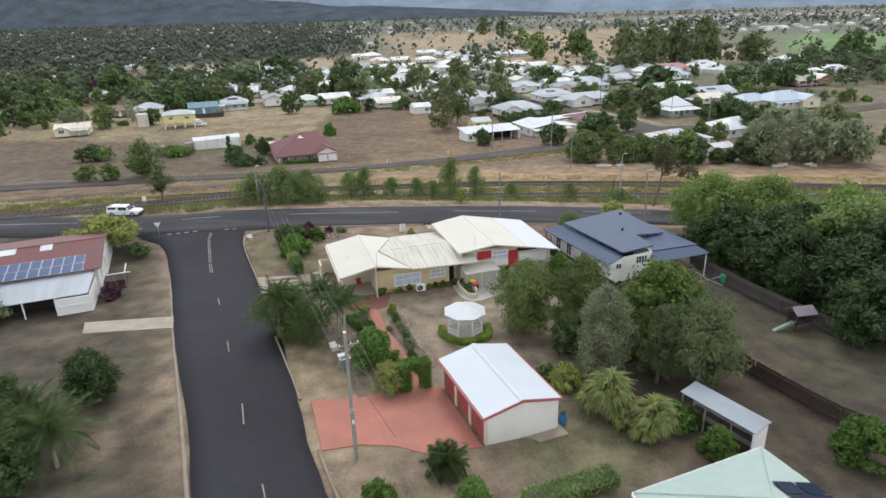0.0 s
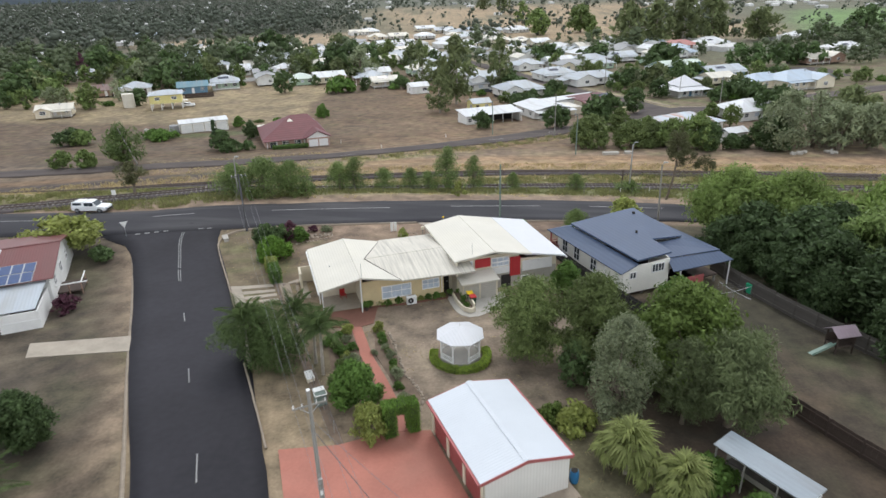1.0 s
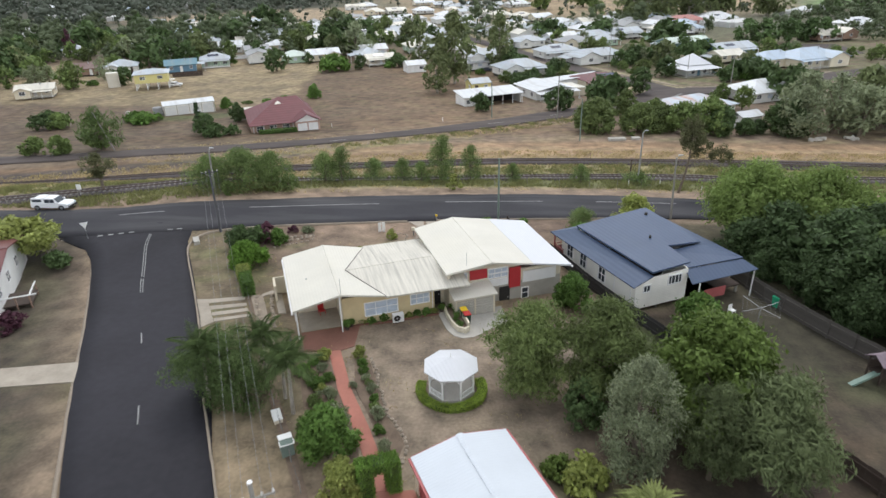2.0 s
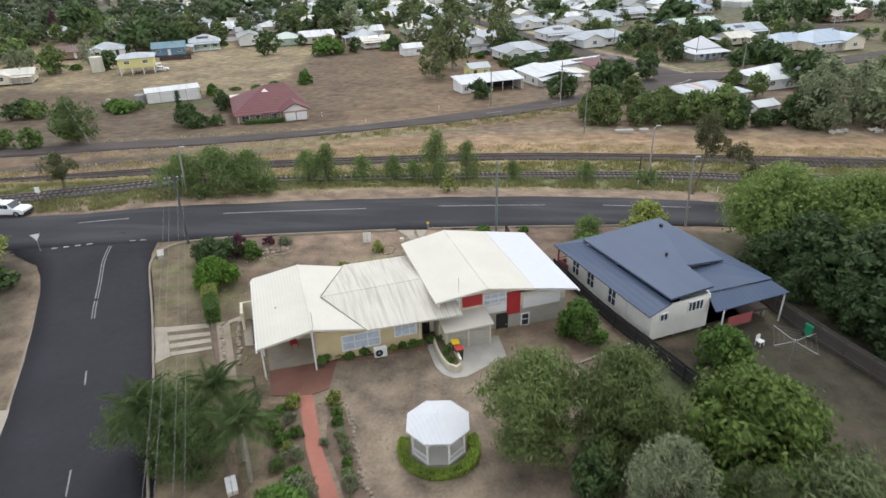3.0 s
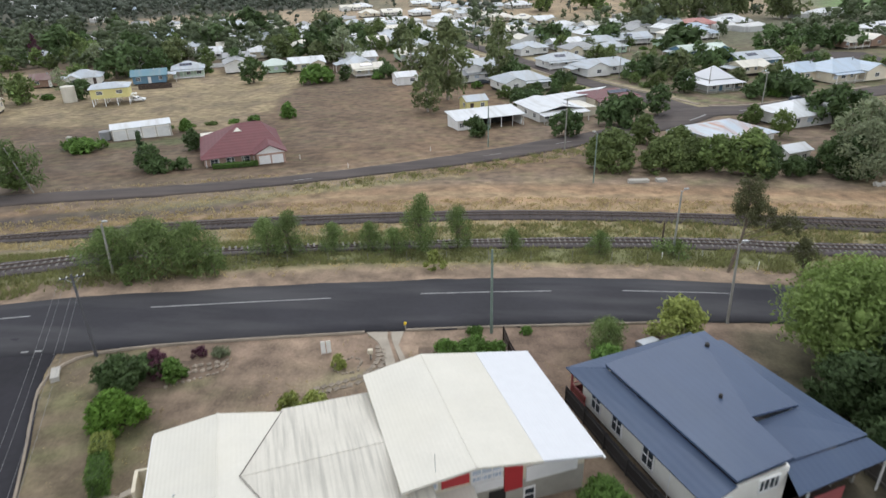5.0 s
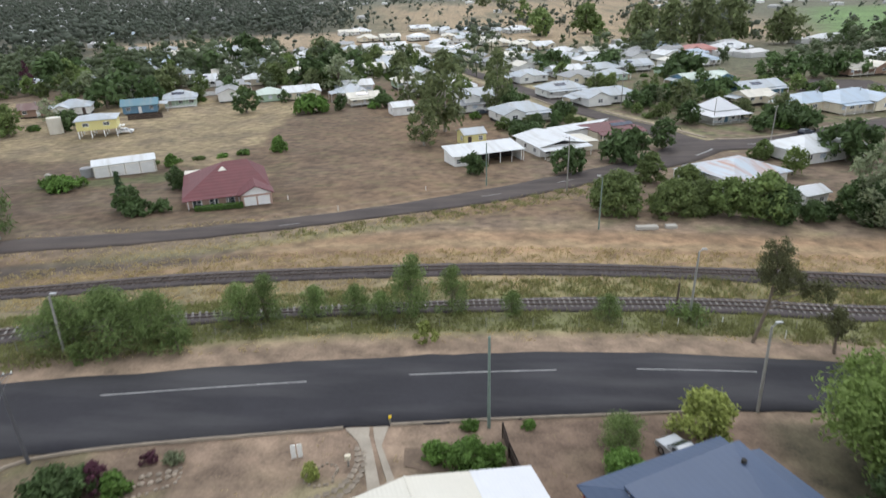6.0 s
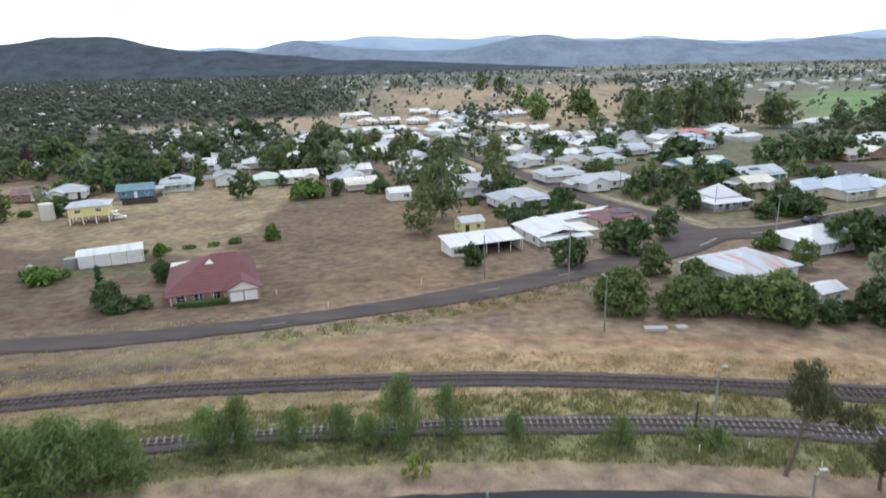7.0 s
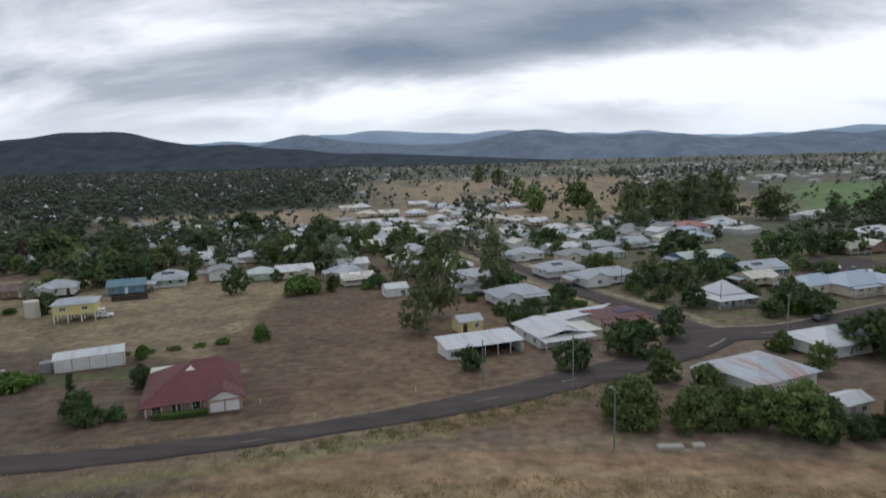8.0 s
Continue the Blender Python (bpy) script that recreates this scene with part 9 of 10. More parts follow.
# ---- beyond the railway: the marked houses ----
def red_tile_house():
    ob = thing("house", pose(-35.2, 157.6, gzf(-35, 157) - 0.1, 0, 0, 19.5), "brick house with dark red hipped tile roof", "house")
    h, e, r = 2.5, 2.4, 5.9
    part("wall", boxes((-7, 7, -6, -5.85, -0.7, h), (-7, 7, 8.25, 8.4, -0.7, h), (-7, -6.85, -5.85, 8.25, -0.7, h), (6.85, 7, -5.85, 8.25, -0.7, h)), PINKBRICK, ob)
    part("roof", slab([((-7.5, -6.6, e), (7.6, -6.6, e), (4.3, 2.8, r), (0.1, 2.8, r)), ((7.6, 9.0, e), (-7.5, 9.0, e), (0.1, 2.8, r), (4.3, 2.8, r)), ((7.6, -6.6, e), (7.6, 9.0, e), (4.3, 2.8, r)), ((-7.5, 9.0, e), (-7.5, -6.6, e), (0.1, 2.8, r))], 0.14), ROOF_RED, ob, "dark red hipped tile roof")
    # projecting garage wing
    for u0, u1, v1, z0 in ((2.2, 2.35, -6.0, -0.7), (7.2, 7.35, -6.0, -0.7), (2.35, 2.6, -8.45, -0.7), (6.95, 7.2, -8.45, -0.7), (4.65, 4.9, -8.45, -0.7)):
        part("garage_pier", boxes((u0, u1, -8.6, v1, z0, h if u1 - u0 < 0.2 else 2.15)), PINKBRICK, ob)
    part("garage_lintel", boxes((2.35, 7.2, -8.6, -8.45, 2.15, h)), PINKBRICK, ob)
    part("garage_roof", slab([((1.7, -9.1, h), (4.75, -9.1, h + 1.5), (4.75, -3.6, h + 1.5), (1.7, -5.6, h)), ((4.75, -9.1, h + 1.5), (7.8, -9.1, h), (7.8, -5.6, h), (4.75, -3.6, h + 1.5))], 0.12), ROOF_RED, ob)
    part("garage_gable", slab([((2.2, -8.62, h), (7.3, -8.62, h), (4.75, -8.6, h + 1.35))], 0.02), WHITEPAINT, ob)
    for a, b in ((2.6, 4.65), (4.9, 6.95)):
        roller_door(ob, a, b, -8.5, -0.1, 2.15, WHITEPAINT, "y", "white garage door")
    for u in (-6.6, -4.4, -2.2, 0.0, 1.8):
        part("veranda_post", boxes((u - 0.07, u + 0.07, -7.2, -7.06, -0.7, 2.3)), WHITEPAINT, ob)
    part("veranda_roof", slab([((-7.4, -7.5, 2.25), (2.2, -7.5, 2.25), (2.2, -5.9, 2.6), (-7.4, -5.9, 2.6))], 0.08), ROOF_RED, ob)
    part("pergola_roof", slab([((-7.4, 9.1, 2.55), (-1.2, 9.1, 2.55), (-1.2, 12.4, 2.4), (-7.4, 12.4, 2.4))], 0.08), ROOF_CREAM, ob, "cream pergola sheet")
    for u in (-7.3, -1.3):
        part("pergola_post", boxes((u - 0.05, u + 0.05, 12.2, 12.3, -0.9, 2.4)), WHITEPAINT, ob)
    part("skylight", slab([((-1.0, 0.0, 4.98), (0.5, 0.0, 4.98), (-0.2, 1.2, 5.45))], 0.1), ROOF_CREAM, ob)
    for u in (-5.2, -2.4, 0.4):
        window(ob, pose(u, -6.03, 1.2), 1.5, 1.3, None, WHITEPAINT, 1)
    for v in (-3, 2.5):
        window(ob, pose(7.03, v, 1.3, 0, 0, 90), 1.3, 1.2)


red_tile_house()
hedge("hedge", [(0, 7.6, 0, 1.0, 0, 0.8)], "shrub", 1800, 0.16, "low green hedge before the brick house", seed=12, m=at(-37.4, 147.4, 13))


def white_shed():
    ob = thing("farm_shed", pose(-64.9, 180.3, gzf(-64, 178) - 0.1, 0, 0, 26), "long white metal shed with four roller doors", "shed")
    W, D, h = 12.3, 6.0, 2.7
    part("wall", wall_shell(W, D, h, 0.55), CREAMBOARD, ob)
    part("roof", gable_roof(W, D, h, 0.55, 0.2), ROOF_WHITE, ob, "white metal roof")
    for k in range(4):
        a = -W / 2 + 0.35 + 3.0 * k
        roller_door(ob, a, a + 2.5, -D / 2 - 0.03, -0.2, 2.3, WHITE, "y", "pale roller door")
    for k in range(5):
        a = -W / 2 + 0.1 + 3.0 * k
        part("post", boxes((a - 0.08, a + 0.08, -D / 2 - 0.08, -D / 2, -0.5, h)), GREYWALL, ob)


white_shed()


def tank(x, y, r, h, mat, label):
    ob = thing("water_tank", at(x, y), label, "water tank", "water tanks")
    bm = bmesh.new()
    polytube(bm, [Vector((0, 0, h * k / 6 - (0.3 if k == 0 else 0))) for k in range(7)], [r * (1 + 0.012 * (k % 2)) for k in range(7)], 20)
    part("body", bm, mat, ob)
    part("lid", bar((0, 0, h), (0, 0, h + 0.25), r, 0.15, 20), mat, ob)


tank(-71.4, 176.5, 1.2, 2.0, ROOF_GREY, "dark grey water tank beside the shed")
tank(-76.5, 171.3, 0.6, 1.9, CONCRETE, "small pale tank on the dry paddock")
tank(-107.5, 228, 1.9, 4.6, ROOF_CREAM, "tall cream water tank on a pedestal")


def stilt_house():
    ob = thing("house", pose(-92.5, 223.8, gzf(-92, 222), 0, 0, 19.5), "pale yellow weatherboard house on tall stilts", "house")
    W, D, f, h = 10.0, 8.0, 2.4, 5.0
    bm = boxes((-W / 2, W / 2, -D / 2, -D / 2 + 0.15, f, h), (-W / 2, W / 2, D / 2 - 0.15, D / 2, f, h), (-W / 2, -W / 2 + 0.15, -D / 2 + 0.15, D / 2 - 0.15, f, h), (W / 2 - 0.15, W / 2, -D / 2 + 0.15, D / 2 - 0.15, f, h), (-W / 2, W / 2, -D / 2, D / 2, f - 0.2, f - 0.004))
    part("wall", bm, YELLOW, ob)
    part("roof", gable_roof(W, D, h, 1.0, 0.5, hip=True), ROOF_PALE, ob)
    for u in (-4.8, -1.6, 1.6, 4.8):
        for v in (-3.8, 0, 3.8):
            part("stilt", boxes((u - 0.12, u + 0.12, v - 0.12, v + 0.12, -0.6, f - 0.2)), WHITEPAINT, ob)
    for u in (-2.6, 2.6):
        window(ob, pose(u, -D / 2 - 0.03, 3.8), 1.6, 1.0)
    for i in range(11):
        part("stair_tread", boxes((5.2 + 0.26 * i, 5.46 + 0.26 * i, -2.0, -0.8, f - 0.2 * (i + 1) - 0.05, f - 0.2 * (i + 1))), WHITEPAINT, ob, "white outside stair tread")
    part("stair_landing", boxes((5.0, 6.6, -0.8, 1.2, f - 0.2, f - 0.1)), WHITEPAINT, ob)
    part("stair_rail", slab([((5.2, -2.05, f + 0.9), (8.1, -2.05, 0.9), (8.1, -2.0, 0.9), (5.2, -2.0, f + 0.9))], 0.08), WHITEPAINT, ob)


stilt_house()


def low_white_unit():
    ob = thing("house", pose(13.6, 182.6, gzf(13.6, 182), 0, 0, 20), "low white building with wide pale skillion roof", "house")
    W, D, h = 17.0, 7.5, 2.5
    part("wall", boxes((-W / 2 + 0.6, -3.6, -D / 2 + 0.6, -D / 2 + 0.75, -0.8, h), (-W / 2 + 0.6, -W / 2 + 0.75, -D / 2 + 0.75, D / 2 - 0.4, -0.8, h), (-3.75, -3.6, -D / 2 + 0.75, D / 2 - 0.55, -0.8, h), (-W / 2 + 0.75, W / 2 - 0.4, D / 2 - 0.55, D / 2 - 0.4, -0.8, h), (W / 2 - 0.55, W / 2 - 0.4, -D / 2 + 0.75, D / 2 - 0.55, -0.8, h)), WHITE, ob)
    part("roof", slab([((-W / 2, -D / 2, h), (W / 2, -D / 2, h), (W / 2, D / 2, h + 0.75), (-W / 2, D / 2, h + 0.75))], 0.1), ROOF_WHITE, ob, "wide white roof sheets")
    for u in np.linspace(-3.0, W / 2 - 0.3, 5):
        part("post", boxes((u - 0.06, u + 0.06, -D / 2 + 0.2, -D / 2 + 0.32, -0.8, h)), WHITEPAINT, ob)
    # near-black sheet closes the depth behind the posts
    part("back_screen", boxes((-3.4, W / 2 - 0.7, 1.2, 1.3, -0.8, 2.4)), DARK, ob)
    for u in (-7.0, -5.2):
        window(ob, pose(u, -D / 2 + 0.57, 1.4), 1.1, 1.1)


low_white_unit()


def solar_house():
    ob = thing("house", pose(29.6, 191.6, gzf(30, 191), 0, 0, 20), "white house with low cream gables and dark solar panels", "house")
    W, D, h = 11.0, 12.0, 2.6
    part("wall", wall_shell(W, D, h), WHITE, ob)
    part("roof", gable_roof(W, D, h, 1.0, 0.7, "y"), ROOF_WHITE, ob, "low white metal roof")
    part("front_roof", slab([((-W / 2 - 0.7, -D / 2 - 3.2, 2.25), (W / 2 + 0.7, -D / 2 - 3.2, 2.25), (W / 2 + 0.7, -D / 2 - 0.6, 2.42), (-W / 2 - 0.7, -D / 2 - 0.6, 2.42))], 0.08), ROOF_WHITE, ob)
    for u in (-5.8, -2.9, 0.0, 2.9, 5.8):
        part("front_post", boxes((u - 0.05, u + 0.05, -D / 2 - 3.0, -D / 2 - 2.9, -0.6, 2.25)), WHITEPAINT, ob)
    sl = math.degrees(math.atan2(0.85, W / 2))
    for i in range(3):
        for j in range(2):
            p = part("solar_panel", boxes((-0.8, 0.8, -0.5, 0.5, 0, 0.05)), SOLAR, ob, "dark solar panel")
            p.matrix_basis = pose(1.3 + 1.68 * j, -4.8 + 1.05 * i, h + 0.85 * (1 - (1.3 + 1.68 * j) / (W / 2)) + 0.16, 0, sl)
    part("side_wing_roof", slab([((W / 2, -5.0, 2.2), (W / 2 + 5.0, -5.0, 2.05), (W / 2 + 5.0, 3.0, 2.05), (W / 2, 3.0, 2.3))], 0.08), ROOF_CREAM, ob)
    part("side_wing_wall", boxes((W / 2 + 4.7, W / 2 + 4.85, -4.8, 2.8, -0.6, 2.05), (W / 2 + 1.2, W / 2 + 4.7, -4.8, -4.65, -0.6, 2.05)), CREAM, ob)
    for u in (-3.6, -0.4, 3.2):
        window(ob, pose(u, -D / 2 - 0.03, 1.35), 1.5, 1.15)
    for v in (-3.5, 1.0):
        window(ob, pose(-W / 2 - 0.03, v, 1.35, 0, 0, -90), 1.3, 1.1)
    for k in range(22):
        part("fence_slat", boxes((-6.2 + 0.32 * k, -6.0 + 0.32 * k, -D / 2 - 4.4, -D / 2 - 4.36, -0.5, 1.2)), GREYWALL, ob)
    part("fence_rail", boxes((-6.2, 0.9, -D / 2 - 4.35, -D / 2 - 4.30, 0.8, 0.9)), GREYWALL, ob)


solar_house()


def red_front_house():
    ob = thing("house", pose(46.4, 202.4, gzf(46, 202), 0, 0, 20), "cream house with dark red roof and open front porch", "house")
    W, D, h = 12.0, 8.0, 3.1
    part("wall", wall_shell(W, D, h), CREAM, ob)
    part("roof", gable_roof(W, D, h, 1.1, 0.6, hip=True), ROOF_MAROON, ob, "dark red metal roof")
    part("porch_roof", slab([((-W / 2 - 0.4, -D / 2 - 2.6, h - 0.55), (W / 2 + 0.4, -D / 2 - 2.6, h - 0.55), (W / 2 + 0.4, -D / 2 - 0.5, h - 0.2), (-W / 2 - 0.4, -D / 2 - 0.5, h - 0.2))], 0.1), ROOF_MAROON, ob)
    part("porch_floor", boxes((-W / 2 - 0.2, W / 2 + 0.2, -D / 2 - 2.4, -D / 2, -0.6, 0.1)), GREYWALL, ob)
    for u in np.linspace(-W / 2, W / 2, 7):
        part("porch_post", boxes((u - 0.1, u + 0.1, -D / 2 - 2.4, -D / 2 - 2.2, 0.1, h - 0.55)), CREAM, ob)
    part("porch_rail", boxes((-W / 2, W / 2, -D / 2 - 2.33, -D / 2 - 2.27, 0.85, 0.95), (-W / 2, W / 2, -D / 2 - 2.32, -D / 2 - 2.28, 0.1, 0.6)), CREAM, ob)
    part("side_roof", slab([((-W / 2 - 8.5, 0.0, h - 0.5), (-W / 2 + 1.0, 0.0, h + 0.2), (4.0, D / 2 + 2.5, h + 0.2), (-W / 2 - 8.5, D / 2 + 2.5, h - 0.5))], 0.1), ROOF_WHITE, ob, "long white annexe roof")
    part("annexe_wall", boxes((-W / 2 - 8.2, -W / 2 - 8.05, 0.2, D / 2 + 2.3, -0.6, h - 0.5), (-W / 2 - 8.05, -W / 2, 0.2, 0.35, -0.6, h - 0.4), (-W / 2 - 8.05, 3.8, D / 2 + 2.15, D / 2 + 2.3, -0.6, h - 0.4)), WHITE, ob)
    sl = math.degrees(math.atan2(1.1, D / 2))
    for i in range(6):
        p = part("solar_panel", boxes((-0.5, 0.5, -0.8, 0.8, 0, 0.05)), SOLAR, ob, "dark solar panel")
        p.matrix_basis = pose(-0.6 + 1.03 * i, -2.0, h + 0.72, sl)
    for u in (-4.5, -1.5, 1.5, 4.5):
        window(ob, pose(u, -D / 2 - 0.03, 1.6), 1.4, 1.2)


red_front_house()


def pyramid_house():
    ob = thing("house", pose(81.2, 222.2, gzf(80, 216), 0, 0, 18), "white house with broad white pyramid roof and veranda", "house")
    W, h = 12.0, 3.3
    part("wall", wall_shell(W - 4, W - 4, h), WHITE, ob)
    c = W / 2
    part("roof", slab([((-4.3, -4.3, h), (4.3, -4.3, h), (0, 0, h + 3.0)), ((4.3, -4.3, h), (4.3, 4.3, h), (0, 0, h + 3.0)), ((4.3, 4.3, h), (-4.3, 4.3, h), (0, 0, h + 3.0)), ((-4.3, 4.3, h), (-4.3, -4.3, h), (0, 0, h + 3.0))], 0.12), ROOF_NEWWHITE, ob, "white pyramid roof")
    q = 4.2
    part("veranda_roof", slab([((-c - 0.6, -c - 0.6, h - 1.05), (c + 0.6, -c - 0.6, h - 1.05), (q, -q, h - 0.2), (-q, -q, h - 0.2)), ((c + 0.6, -c - 0.6, h - 1.05), (c + 0.6, c + 0.6, h - 1.05), (q, q, h - 0.2), (q, -q, h - 0.2)), ((c + 0.6, c + 0.6, h - 1.05), (-c - 0.6, c + 0.6, h - 1.05), (-q, q, h - 0.2), (q, q, h - 0.2)), ((-c - 0.6, c + 0.6, h - 1.05), (-c - 0.6, -c - 0.6, h - 1.05), (-q, -q, h - 0.2), (-q, q, h - 0.2))], 0.08), ROOF_NEWWHITE, ob)
    for k in range(5):
        u = -c + 0.2 + (W - 0.4) * k / 4
        for a, b in ((u, -c + 0.2), (c - 0.2, u)):
            part("veranda_post", boxes((a - 0.06, a + 0.06, b - 0.06, b + 0.06, -0.8, h - 1.0)), WHITEPAINT, ob)
    part("veranda_floor", boxes((-c, c, -c, c, -0.5, 0.05)), GREYWALL, ob)
    part("veranda_rail", boxes((-c + 0.2, c - 0.2, -c + 0.17, -c + 0.23, 0.8, 0.9), (c - 0.23, c - 0.17, -c + 0.3, c - 0.2, 0.8, 0.9)), BLUE, ob, "blue veranda rail")
    for u in (-2.2, 2.2):
        window(ob, pose(u, -4.03, 1.4), 1.3, 1.4)
    door(ob, pose(0, -4.03, 0.05), mat=BLUE)


pyramid_house()


def rusty_house():
    ob = thing("house", pose(58.4, 157.6, gzf(58, 157), 0, 0, 24), "old house with pale roof streaked with rust", "house")
    W, D, h = 13.0, 11.0, 3.0
    part("wall", wall_shell(W, D, h), WHITE, ob)
    part("roof", gable_roof(W, D, h, 1.7, 0.6, hip=True), ROOF_RUST, ob, "pale roof sheets streaked with rust")
    part("annexe_roof", slab([((-9.0, 1.0, 2.3), (-6.2, 1.0, 2.6), (-6.2, 6.5, 2.6), (-9.0, 6.5, 2.3))], 0.08), ROOF_PALE, ob)
    part("annexe_wall", boxes((-8.8, -8.65, 1.2, 6.3, -0.6, 2.3), (-8.65, -6.5, 1.2, 1.35, -0.6, 2.4)), WHITE, ob)
    for u in (-4, 0, 4):
        window(ob, pose(u, -D / 2 - 0.03, 1.5), 1.4, 1.1)


rusty_house()


def road_shed():
    ob = thing("shed", pose(63.2, 142.6, gzf(63.2, 142.6), 0, 0, 22), "small white outbuilding behind the roadside trees", "shed")
    part("wall", wall_shell(5.0, 3.6, 2.5), WHITE, ob)
    part("roof", gable_roof(5.0, 3.6, 2.5, 0.7, 0.35), ROOF_WHITE, ob, "white metal roof")
    door(ob, pose(-1.2, -1.83, 0.0), mat=GREYDOOR)
    window(ob, pose(1.1, -1.83, 1.45), 1.1, 0.9)


road_shed()


def low_wall():
    ob = thing("garden_wall", pose(-86.7, 297.8, gzf(-86, 297), 0, 0, 24), "long low white rendered wall", "wall")
    part("wall", boxes((-12, 12, -0.12, 0.12, -0.8, 1.5)), WHITEPAINT, ob)
    part("coping", boxes((-12.05, 12.05, -0.16, 0.16, 1.5, 1.58)), CONCRETE, ob)


low_wall()


def concrete_slab():
    for x, y, w in ((34.6, 132.5, 3.2), (38.2, 132.7, 1.6)):
        ob = thing("concrete_block", at(x, y, 2), "long weathered concrete block lying on the dirt", "concrete block", "concrete blocks")
        part("block", bevelled(boxes((-w / 2, w / 2, -0.5, 0.5, -0.2, 0.5)), 0.05), CONCRETE, ob)


concrete_slab()
for x, y, s in ((69.5, 127.5, 1.3), (76.0, 128.0, 1.1)):
    ob_ = thing("rubble_heap", at(x, y), "small heap of pale rubble on the dirt", "rubble", "rubble heaps")
    rng_ = np.random.default_rng(int(x))
    for k in range(9):
        bm_ = bmesh.new()
        bmesh.ops.create_icosphere(bm_, subdivisions=1, radius=0.35 * s)
        for v_ in bm_.verts:
            v_.co *= rng_.uniform(0.7, 1.25)
        p_ = part("boulder", bm_, CONCRETE, ob_)
        p_.matrix_basis = pose(rng_.normal() * 0.6 * s, rng_.normal() * 0.4 * s, 0.15 + 0.12 * (k % 3), 0, 0, 40 * k)


def marker(x, y):
    ob = thing("marker_post", at(x, y), "short white marker post on the verge", "post", "marker posts")
    part("post", bevelled(boxes((-0.05, 0.05, -0.03, 0.03, -0.2, 0.9)), 0.01), WHITEPAINT, ob)


for x, y in ((-13.0, 146.5), (1.5, 158.0), (38.0, 99.5), (33.0, 102.3), (-23.2, 154.0), (28.3, 101.8)):
    marker(x, y)


# ---- the town ----
house(-132.8, 259.5, 7.8, 8.0, 2.6, "gable", BRICK, ROOF_BROWN)
house(-119.3, 260.1, 10.3, 9.0, 2.8, "hip", WHITE, ROOF_PALE)
house(-97.7, 261.8, 10.6, 8.0, 2.8, "gable", BLUE, ROOF_TEAL)
house(-113.8, 314.3, 12.7, 9.0, 2.7, "hip", CREAM, ROOF_MAUVE)
house(-99.1, 327.3, 10.1, 10.0, 3.0, "gable", WHITE, ROOF_WHITE)
house(-76.4, 328.5, 10.6, 9.0, 2.8, "hip", CREAM, ROOF_WHITE)
house(-59.0, 281.3, 9.4, 8.0, 2.8, "hip", GREENISH, ROOF_PALEGREEN)
house(-47.8, 284.1, 12.4, 9.0, 2.8, "gable", CREAM, ROOF_WHITE)
house(-28.1, 277.2, 9.2, 9.0, 3.2, "hip", WHITE, ROOF_PALE)
house(-22.9, 267.2, 10.4, 6.0, 2.6, "gable", CREAM, ROOF_CREAM)
house(-8.3, 246.2, 6.8, 6.0, 2.6, "gable", WHITE, ROOF_WHITE)
house(11.9, 201.5, 5.8, 5.0, 2.6, "gable", YELLOW, ROOF_PALE)
house(26.8, 229.9, 14.9, 9.0, 2.8, "hip", WHITE, ROOF_PALE)
house(15.0, 251.0, 11.8, 9.0, 4.5, "gable", WHITE, ROOF_PALE)
house(15.6, 246.0, 13.4, 4.0, 2.6, "gable", WHITE, ROOF_GREY)
house(102.4, 246.9, 10.0, 7.0, 2.6, "gable", CREAM, ROOF_CREAM)
house(112.8, 234.5, 14.3, 9.0, 3.0, "hip", CREAM, ROOF_BLUEGREY)
house(124.3, 234.3, 19.1, 12.0, 3.2, "hip", CREAM, ROOF_BLUEGREY)
house(103.2, 292.0, 29.9, 9.0, 3.0, "gable", BLUE, ROOF_PALEGREEN)
house(108.3, 259.0, 16.4, 9.0, 4.0, "gable", BLUE, ROOF_PALE)
house(84.0, 177.8, 17.0, 10.0, 2.8, "hip", WHITE, ROOF_WHITE)
house(40.2, 313.3, 13.7, 9.0, 2.8, "hip", WHITE, ROOF_PALE)
house(46.8, 274.9, 15.2, 9.0, 2.8, "hip", WHITE, ROOF_PALE)
house(58.3, 257.4, 22.3, 9.0, 2.8, "hip", WHITE, ROOF_PALE)
house(66.3, 377.1, 18.9, 9.0, 2.8, "hip", WHITE, ROOF_PALE)
house(58.1, 330.1, 13.5, 9.0, 2.8, "gable", WHITE, ROOF_WHITE)
house(73.5, 332.7, 17.9, 9.0, 2.8, "hip", WHITE, ROOF_PALE)
house(89.3, 340.0, 18.5, 9.0, 2.8, "gable", WHITE, ROOF_PALE)
house(84.2, 392.1, 6.8, 5.0, 3.0, "gable", WHITE, ROOF_WHITE)
house(143.4, 405.9, 20.0, 10.0, 3.0, "hip", PINK, ROOF_PINK)
house(167.1, 416.6, 30.5, 12.0, 3.0, "hip", CREAM, ROOF_WHITE)
house(242.8, 455.0, 21.4, 10.0, 3.0, "hip", WHITE, ROOF_WHITE)
house(173.2, 310.8, 21.7, 12.0, 3.0, "hip", BRICK, ROOF_CREAM)
house(213.2, 355.2, 22.4, 12.0, 3.0, "hip", WHITE, ROOF_WHITE)
house(66.8, 595.2, 25.3, 12.0, 3.0, "hip", WHITE, ROOF_WHITE)
house(-15.6, 648.2, 18.8, 10.0, 2.8, "gable", CREAM, ROOF_WHITE)
house(1.9, 615.7, 17.8, 10.0, 2.8, "gable", CREAM, ROOF_PALE)
house(16.0, 575.9, 16.5, 10.0, 2.8, "hip", CREAM, ROOF_PALE)
house(28.7, 497.5, 13.9, 10.0, 2.8, "gable", WHITE, ROOF_CREAM)
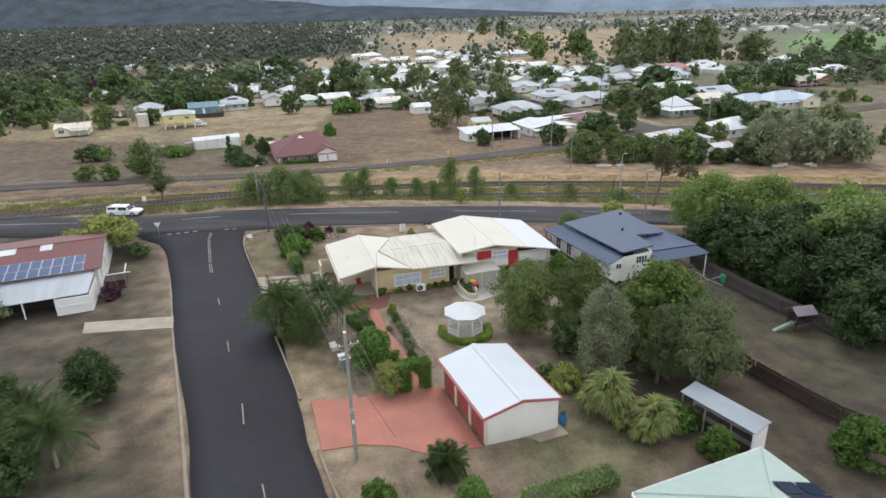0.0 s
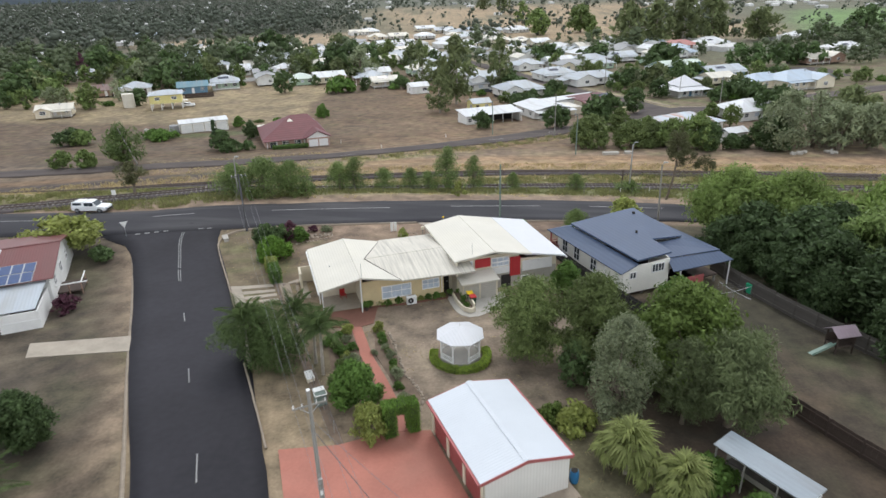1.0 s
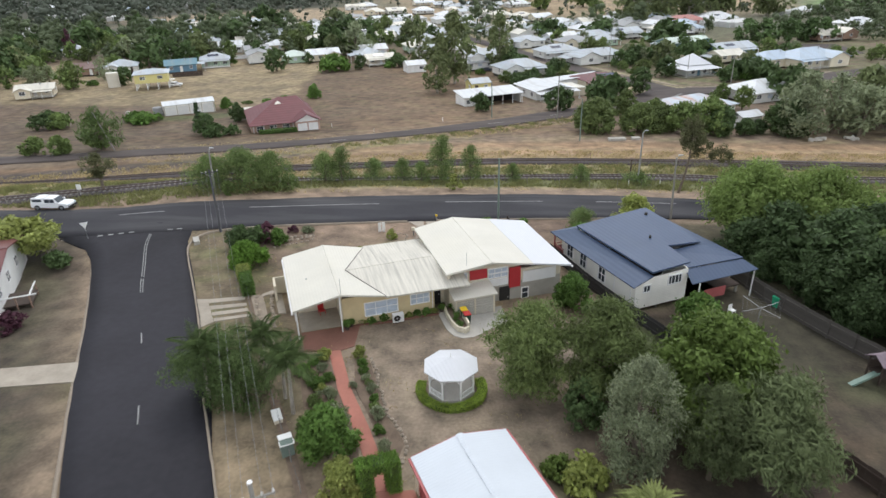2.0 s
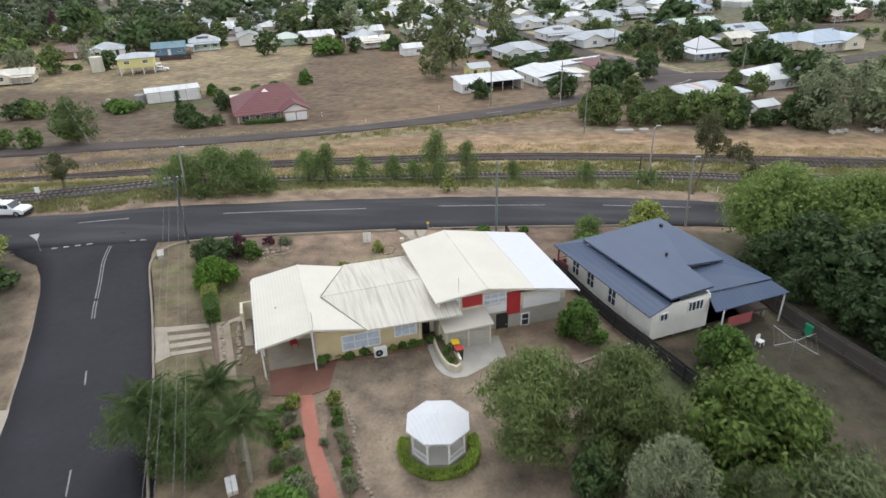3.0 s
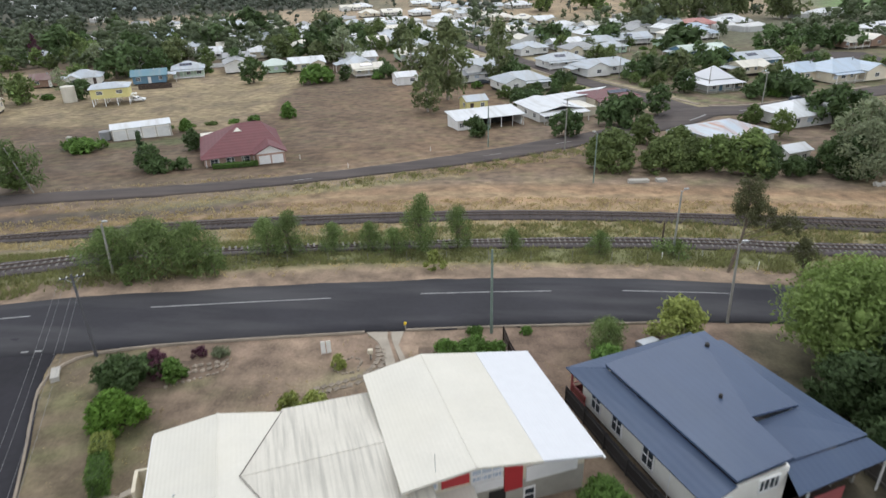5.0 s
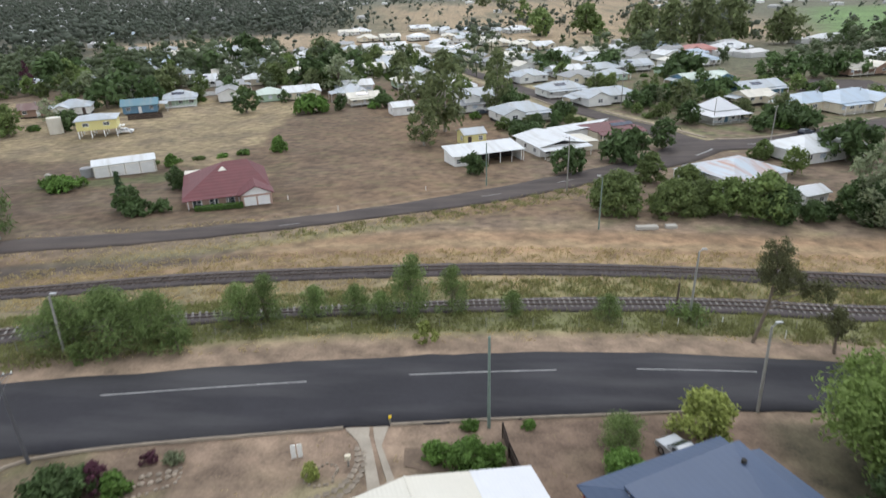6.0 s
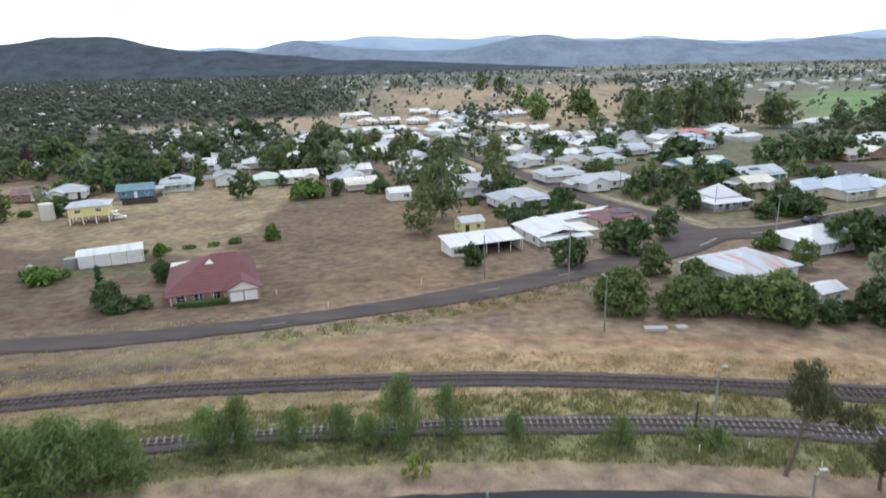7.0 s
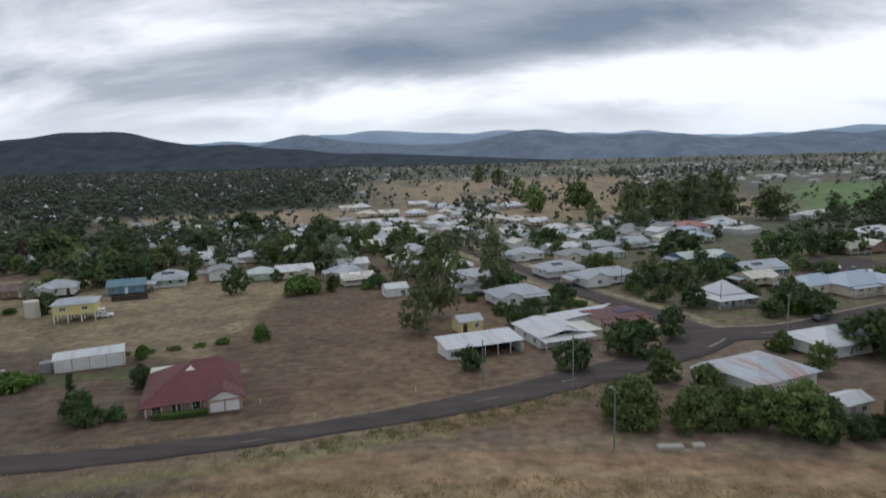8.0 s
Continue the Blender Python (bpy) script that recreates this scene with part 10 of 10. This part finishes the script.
house(42.6, 486.0, 13.6, 10.0, 2.8, "hip", CREAM, ROOF_CREAM)
house(55.7, 468.0, 13.1, 10.0, 2.8, "hip", WHITE, ROOF_CREAM)
house(66.5, 455.0, 12.8, 10.0, 2.8, "gable", CREAM, ROOF_WHITE)
house(-75.5, 616.2, 16.9, 10.0, 2.8, "gable", WHITE, ROOF_CREAM)
house(-51.5, 545.3, 14.7, 10.0, 2.8, "hip", CREAM, ROOF_CREAM)
house(-35.3, 550.2, 15.1, 10.0, 2.8, "gable", WHITE, ROOF_CREAM)
house(-66.7, 625.6, 17.4, 10.0, 2.8, "hip", CREAM, ROOF_WHITE)
house(-51.7, 460.5, 11.9, 10.0, 2.8, "hip", CREAM, ROOF_PALE)
house(-40.2, 470.9, 12.4, 10.0, 2.8, "gable", WHITE, ROOF_WHITE)
house(-24.9, 417.9, 10.9, 10.0, 2.8, "gable", WHITE, ROOF_CREAM)
house(-40.4, 412.8, 10.6, 10.0, 2.8, "hip", CREAM, ROOF_WHITE)
house(-26.1, 481.4, 12.8, 10.0, 2.8, "gable", CREAM, ROOF_WHITE)
house(-13.1, 543.8, 15.1, 10.0, 2.8, "hip", WHITE, ROOF_WHITE)
house(-40.7, 370.3, 9.2, 10.0, 2.8, "gable", WHITE, ROOF_WHITE)
house(-27.8, 355.1, 8.8, 10.0, 2.8, "gable", WHITE, ROOF_CREAM)
house(-17.2, 354.9, 8.9, 10.0, 2.8, "gable", CREAM, ROOF_PALE)
house(-8.6, 413.9, 10.9, 10.0, 2.8, "hip", WHITE, ROOF_WHITE)
house(4.3, 492.2, 13.5, 10.0, 2.8, "hip", WHITE, ROOF_WHITE)
house(18.5, 456.8, 12.4, 10.0, 2.8, "hip", CREAM, ROOF_WHITE)
house(-287.5, 652.6, 38.9, 12.0, 3.0, "gable", WHITE, ROOF_BLUEGREY)
house(-157.5, 461.3, 15.5, 10.0, 3.0, "gable", CREAM, ROOF_CREAM)
house(-414.3, 723.2, 24.6, 12.0, 3.0, "hip", WHITE, ROOF_WHITE)
house(-153.9, 337.5, 7.0, 8.0, 2.8, "hip", CREAM, ROOF_PALE)
house(-175.2, 329.2, 8.0, 8.0, 2.8, "hip", CREAM, ROOF_PALE)
house(-74.0, 400.7, 11.1, 8.0, 2.8, "gable", WHITE, ROOF_PALE)
house(-125.2, 477.3, 13.4, 9.0, 2.8, "gable", WHITE, ROOF_PALE)
house(-123.2, 211.6, 9.9, 6.0, 2.4, "gable", CREAM, ROOF_CREAM)


def more_houses():
    """Rows of houses along the town's streets, behind those set one by one."""
    rng = np.random.default_rng(88)
    walls, roofs = (WHITE, CREAM, WHITE, WHITE, GREENISH), (ROOF_WHITE, ROOF_PALE, ROOF_GREY, ROOF_CREAM, ROOF_PALE, ROOF_BLUEGREY, ROOF_GREY)
    taken = [(o.location.x, o.location.y) for o in scene.objects if o.get("category") in ("house", "shed")]
    c, s = math.cos(radians(GRID)), math.sin(radians(GRID))
    made = 0
    for row in range(14):
        for col in range(-17, 17):
            u, v = col * 16.5 + rng.uniform(-2, 2), 300 + row * 24 + rng.uniform(-3, 3)
            x, y = 60 + u * c - (v - 200) * s, 200 + u * s + (v - 200) * c
            if y < 268 or y > 620 or x < -0.42 * y or x > 0.36 * y or (y > 440 and x > -10 + 0.1 * y):
                continue
            if rng.random() > 0.85 or any(math.hypot(x - a, y - b) < 15 for a, b in taken) or float(near_line(np.array(x), np.array(y), TOWN_STREET)) < 12:
                continue
            if abs(x + 118) < 120 and abs(y - 560) < 60:
                continue
            taken.append((x, y))
            made += 1
            house(x, y, rng.uniform(9, 14), rng.uniform(7.5, 10), rng.uniform(2.7, 3.3), "hip" if rng.random() < 0.55 else "gable", walls[int(rng.integers(0, 5))], roofs[int(rng.integers(0, 7))], GRID + (90 if rng.random() < 0.3 else 0))
    return made


more_houses()
infill()


def far_town():
    """Pale roofs scattered to the horizon: small plain houses, too far to tell apart."""
    rng = np.random.default_rng(77)
    V, F = [], []
    n = 0
    while n < 330:
        y = 380 * (2400 / 380) ** rng.random()
        b = rng.uniform(-0.75, 0.8)
        x = b * y
        p = 0.30
        if b > 0.3 and y > 850:
            p = 1.0
        elif b < -0.1 and y > 800:
            p = 0.55
        elif -0.12 < b < 0.3 and 480 < y < 1250:
            p = 0.02
        elif b > 0.42 and 480 < y < 860:
            p = 0.0
        elif b < -0.2:
            p = 0.6 if float(wobble(np.array(x * 0.35), np.array(y), 75, 37)) < CLEARING and y < 640 else 0.02
        if abs(x + 118) < 130 and abs(y - 560) < 65:
            p = 0
        if rng.random() > p:
            continue
        n += 1
        w, d, h, r = rng.uniform(4, 7), rng.uniform(3, 5), 2.8, rng.uniform(0.8, 1.6)
        a = math.radians(19.5 + rng.choice((0, 90)) + rng.normal() * 4)
        c, s = math.cos(a), math.sin(a)
        z = gzf(x, y) - 0.5
        k = len(V)
        for u, v, q in ((-w, -d, 0), (w, -d, 0), (w, d, 0), (-w, d, 0), (-w, -d, h + 0.5), (w, -d, h + 0.5), (w, d, h + 0.5), (-w, d, h + 0.5), (-w * 0.6, 0, h + 0.5 + r), (w * 0.6, 0, h + 0.5 + r)):
            V.append((x + u * c - v * s, y + u * s + v * c, z + q))
        F += [(k, k + 1, k + 5, k + 4), (k + 1, k + 2, k + 6, k + 5), (k + 2, k + 3, k + 7, k + 6), (k + 3, k, k + 4, k + 7), (k + 4, k + 5, k + 9, k + 8), (k + 6, k + 7, k + 8, k + 9), (k + 5, k + 6, k + 9, k + 9), (k + 7, k + 4, k + 8, k + 8)]
    me = bpy.data.meshes.new("far_town")
    me.from_pydata(V, [], [tuple(dict.fromkeys(f)) for f in F])
    me.materials.append(material("far_pale_roofs", (0.50, 0.50, 0.49), 0.6, vary=0.1, island=0.35, bump=0))
    tagged(new("far_town", me), "pale roofs of the distant town", "town", kind="stuff")


far_town()
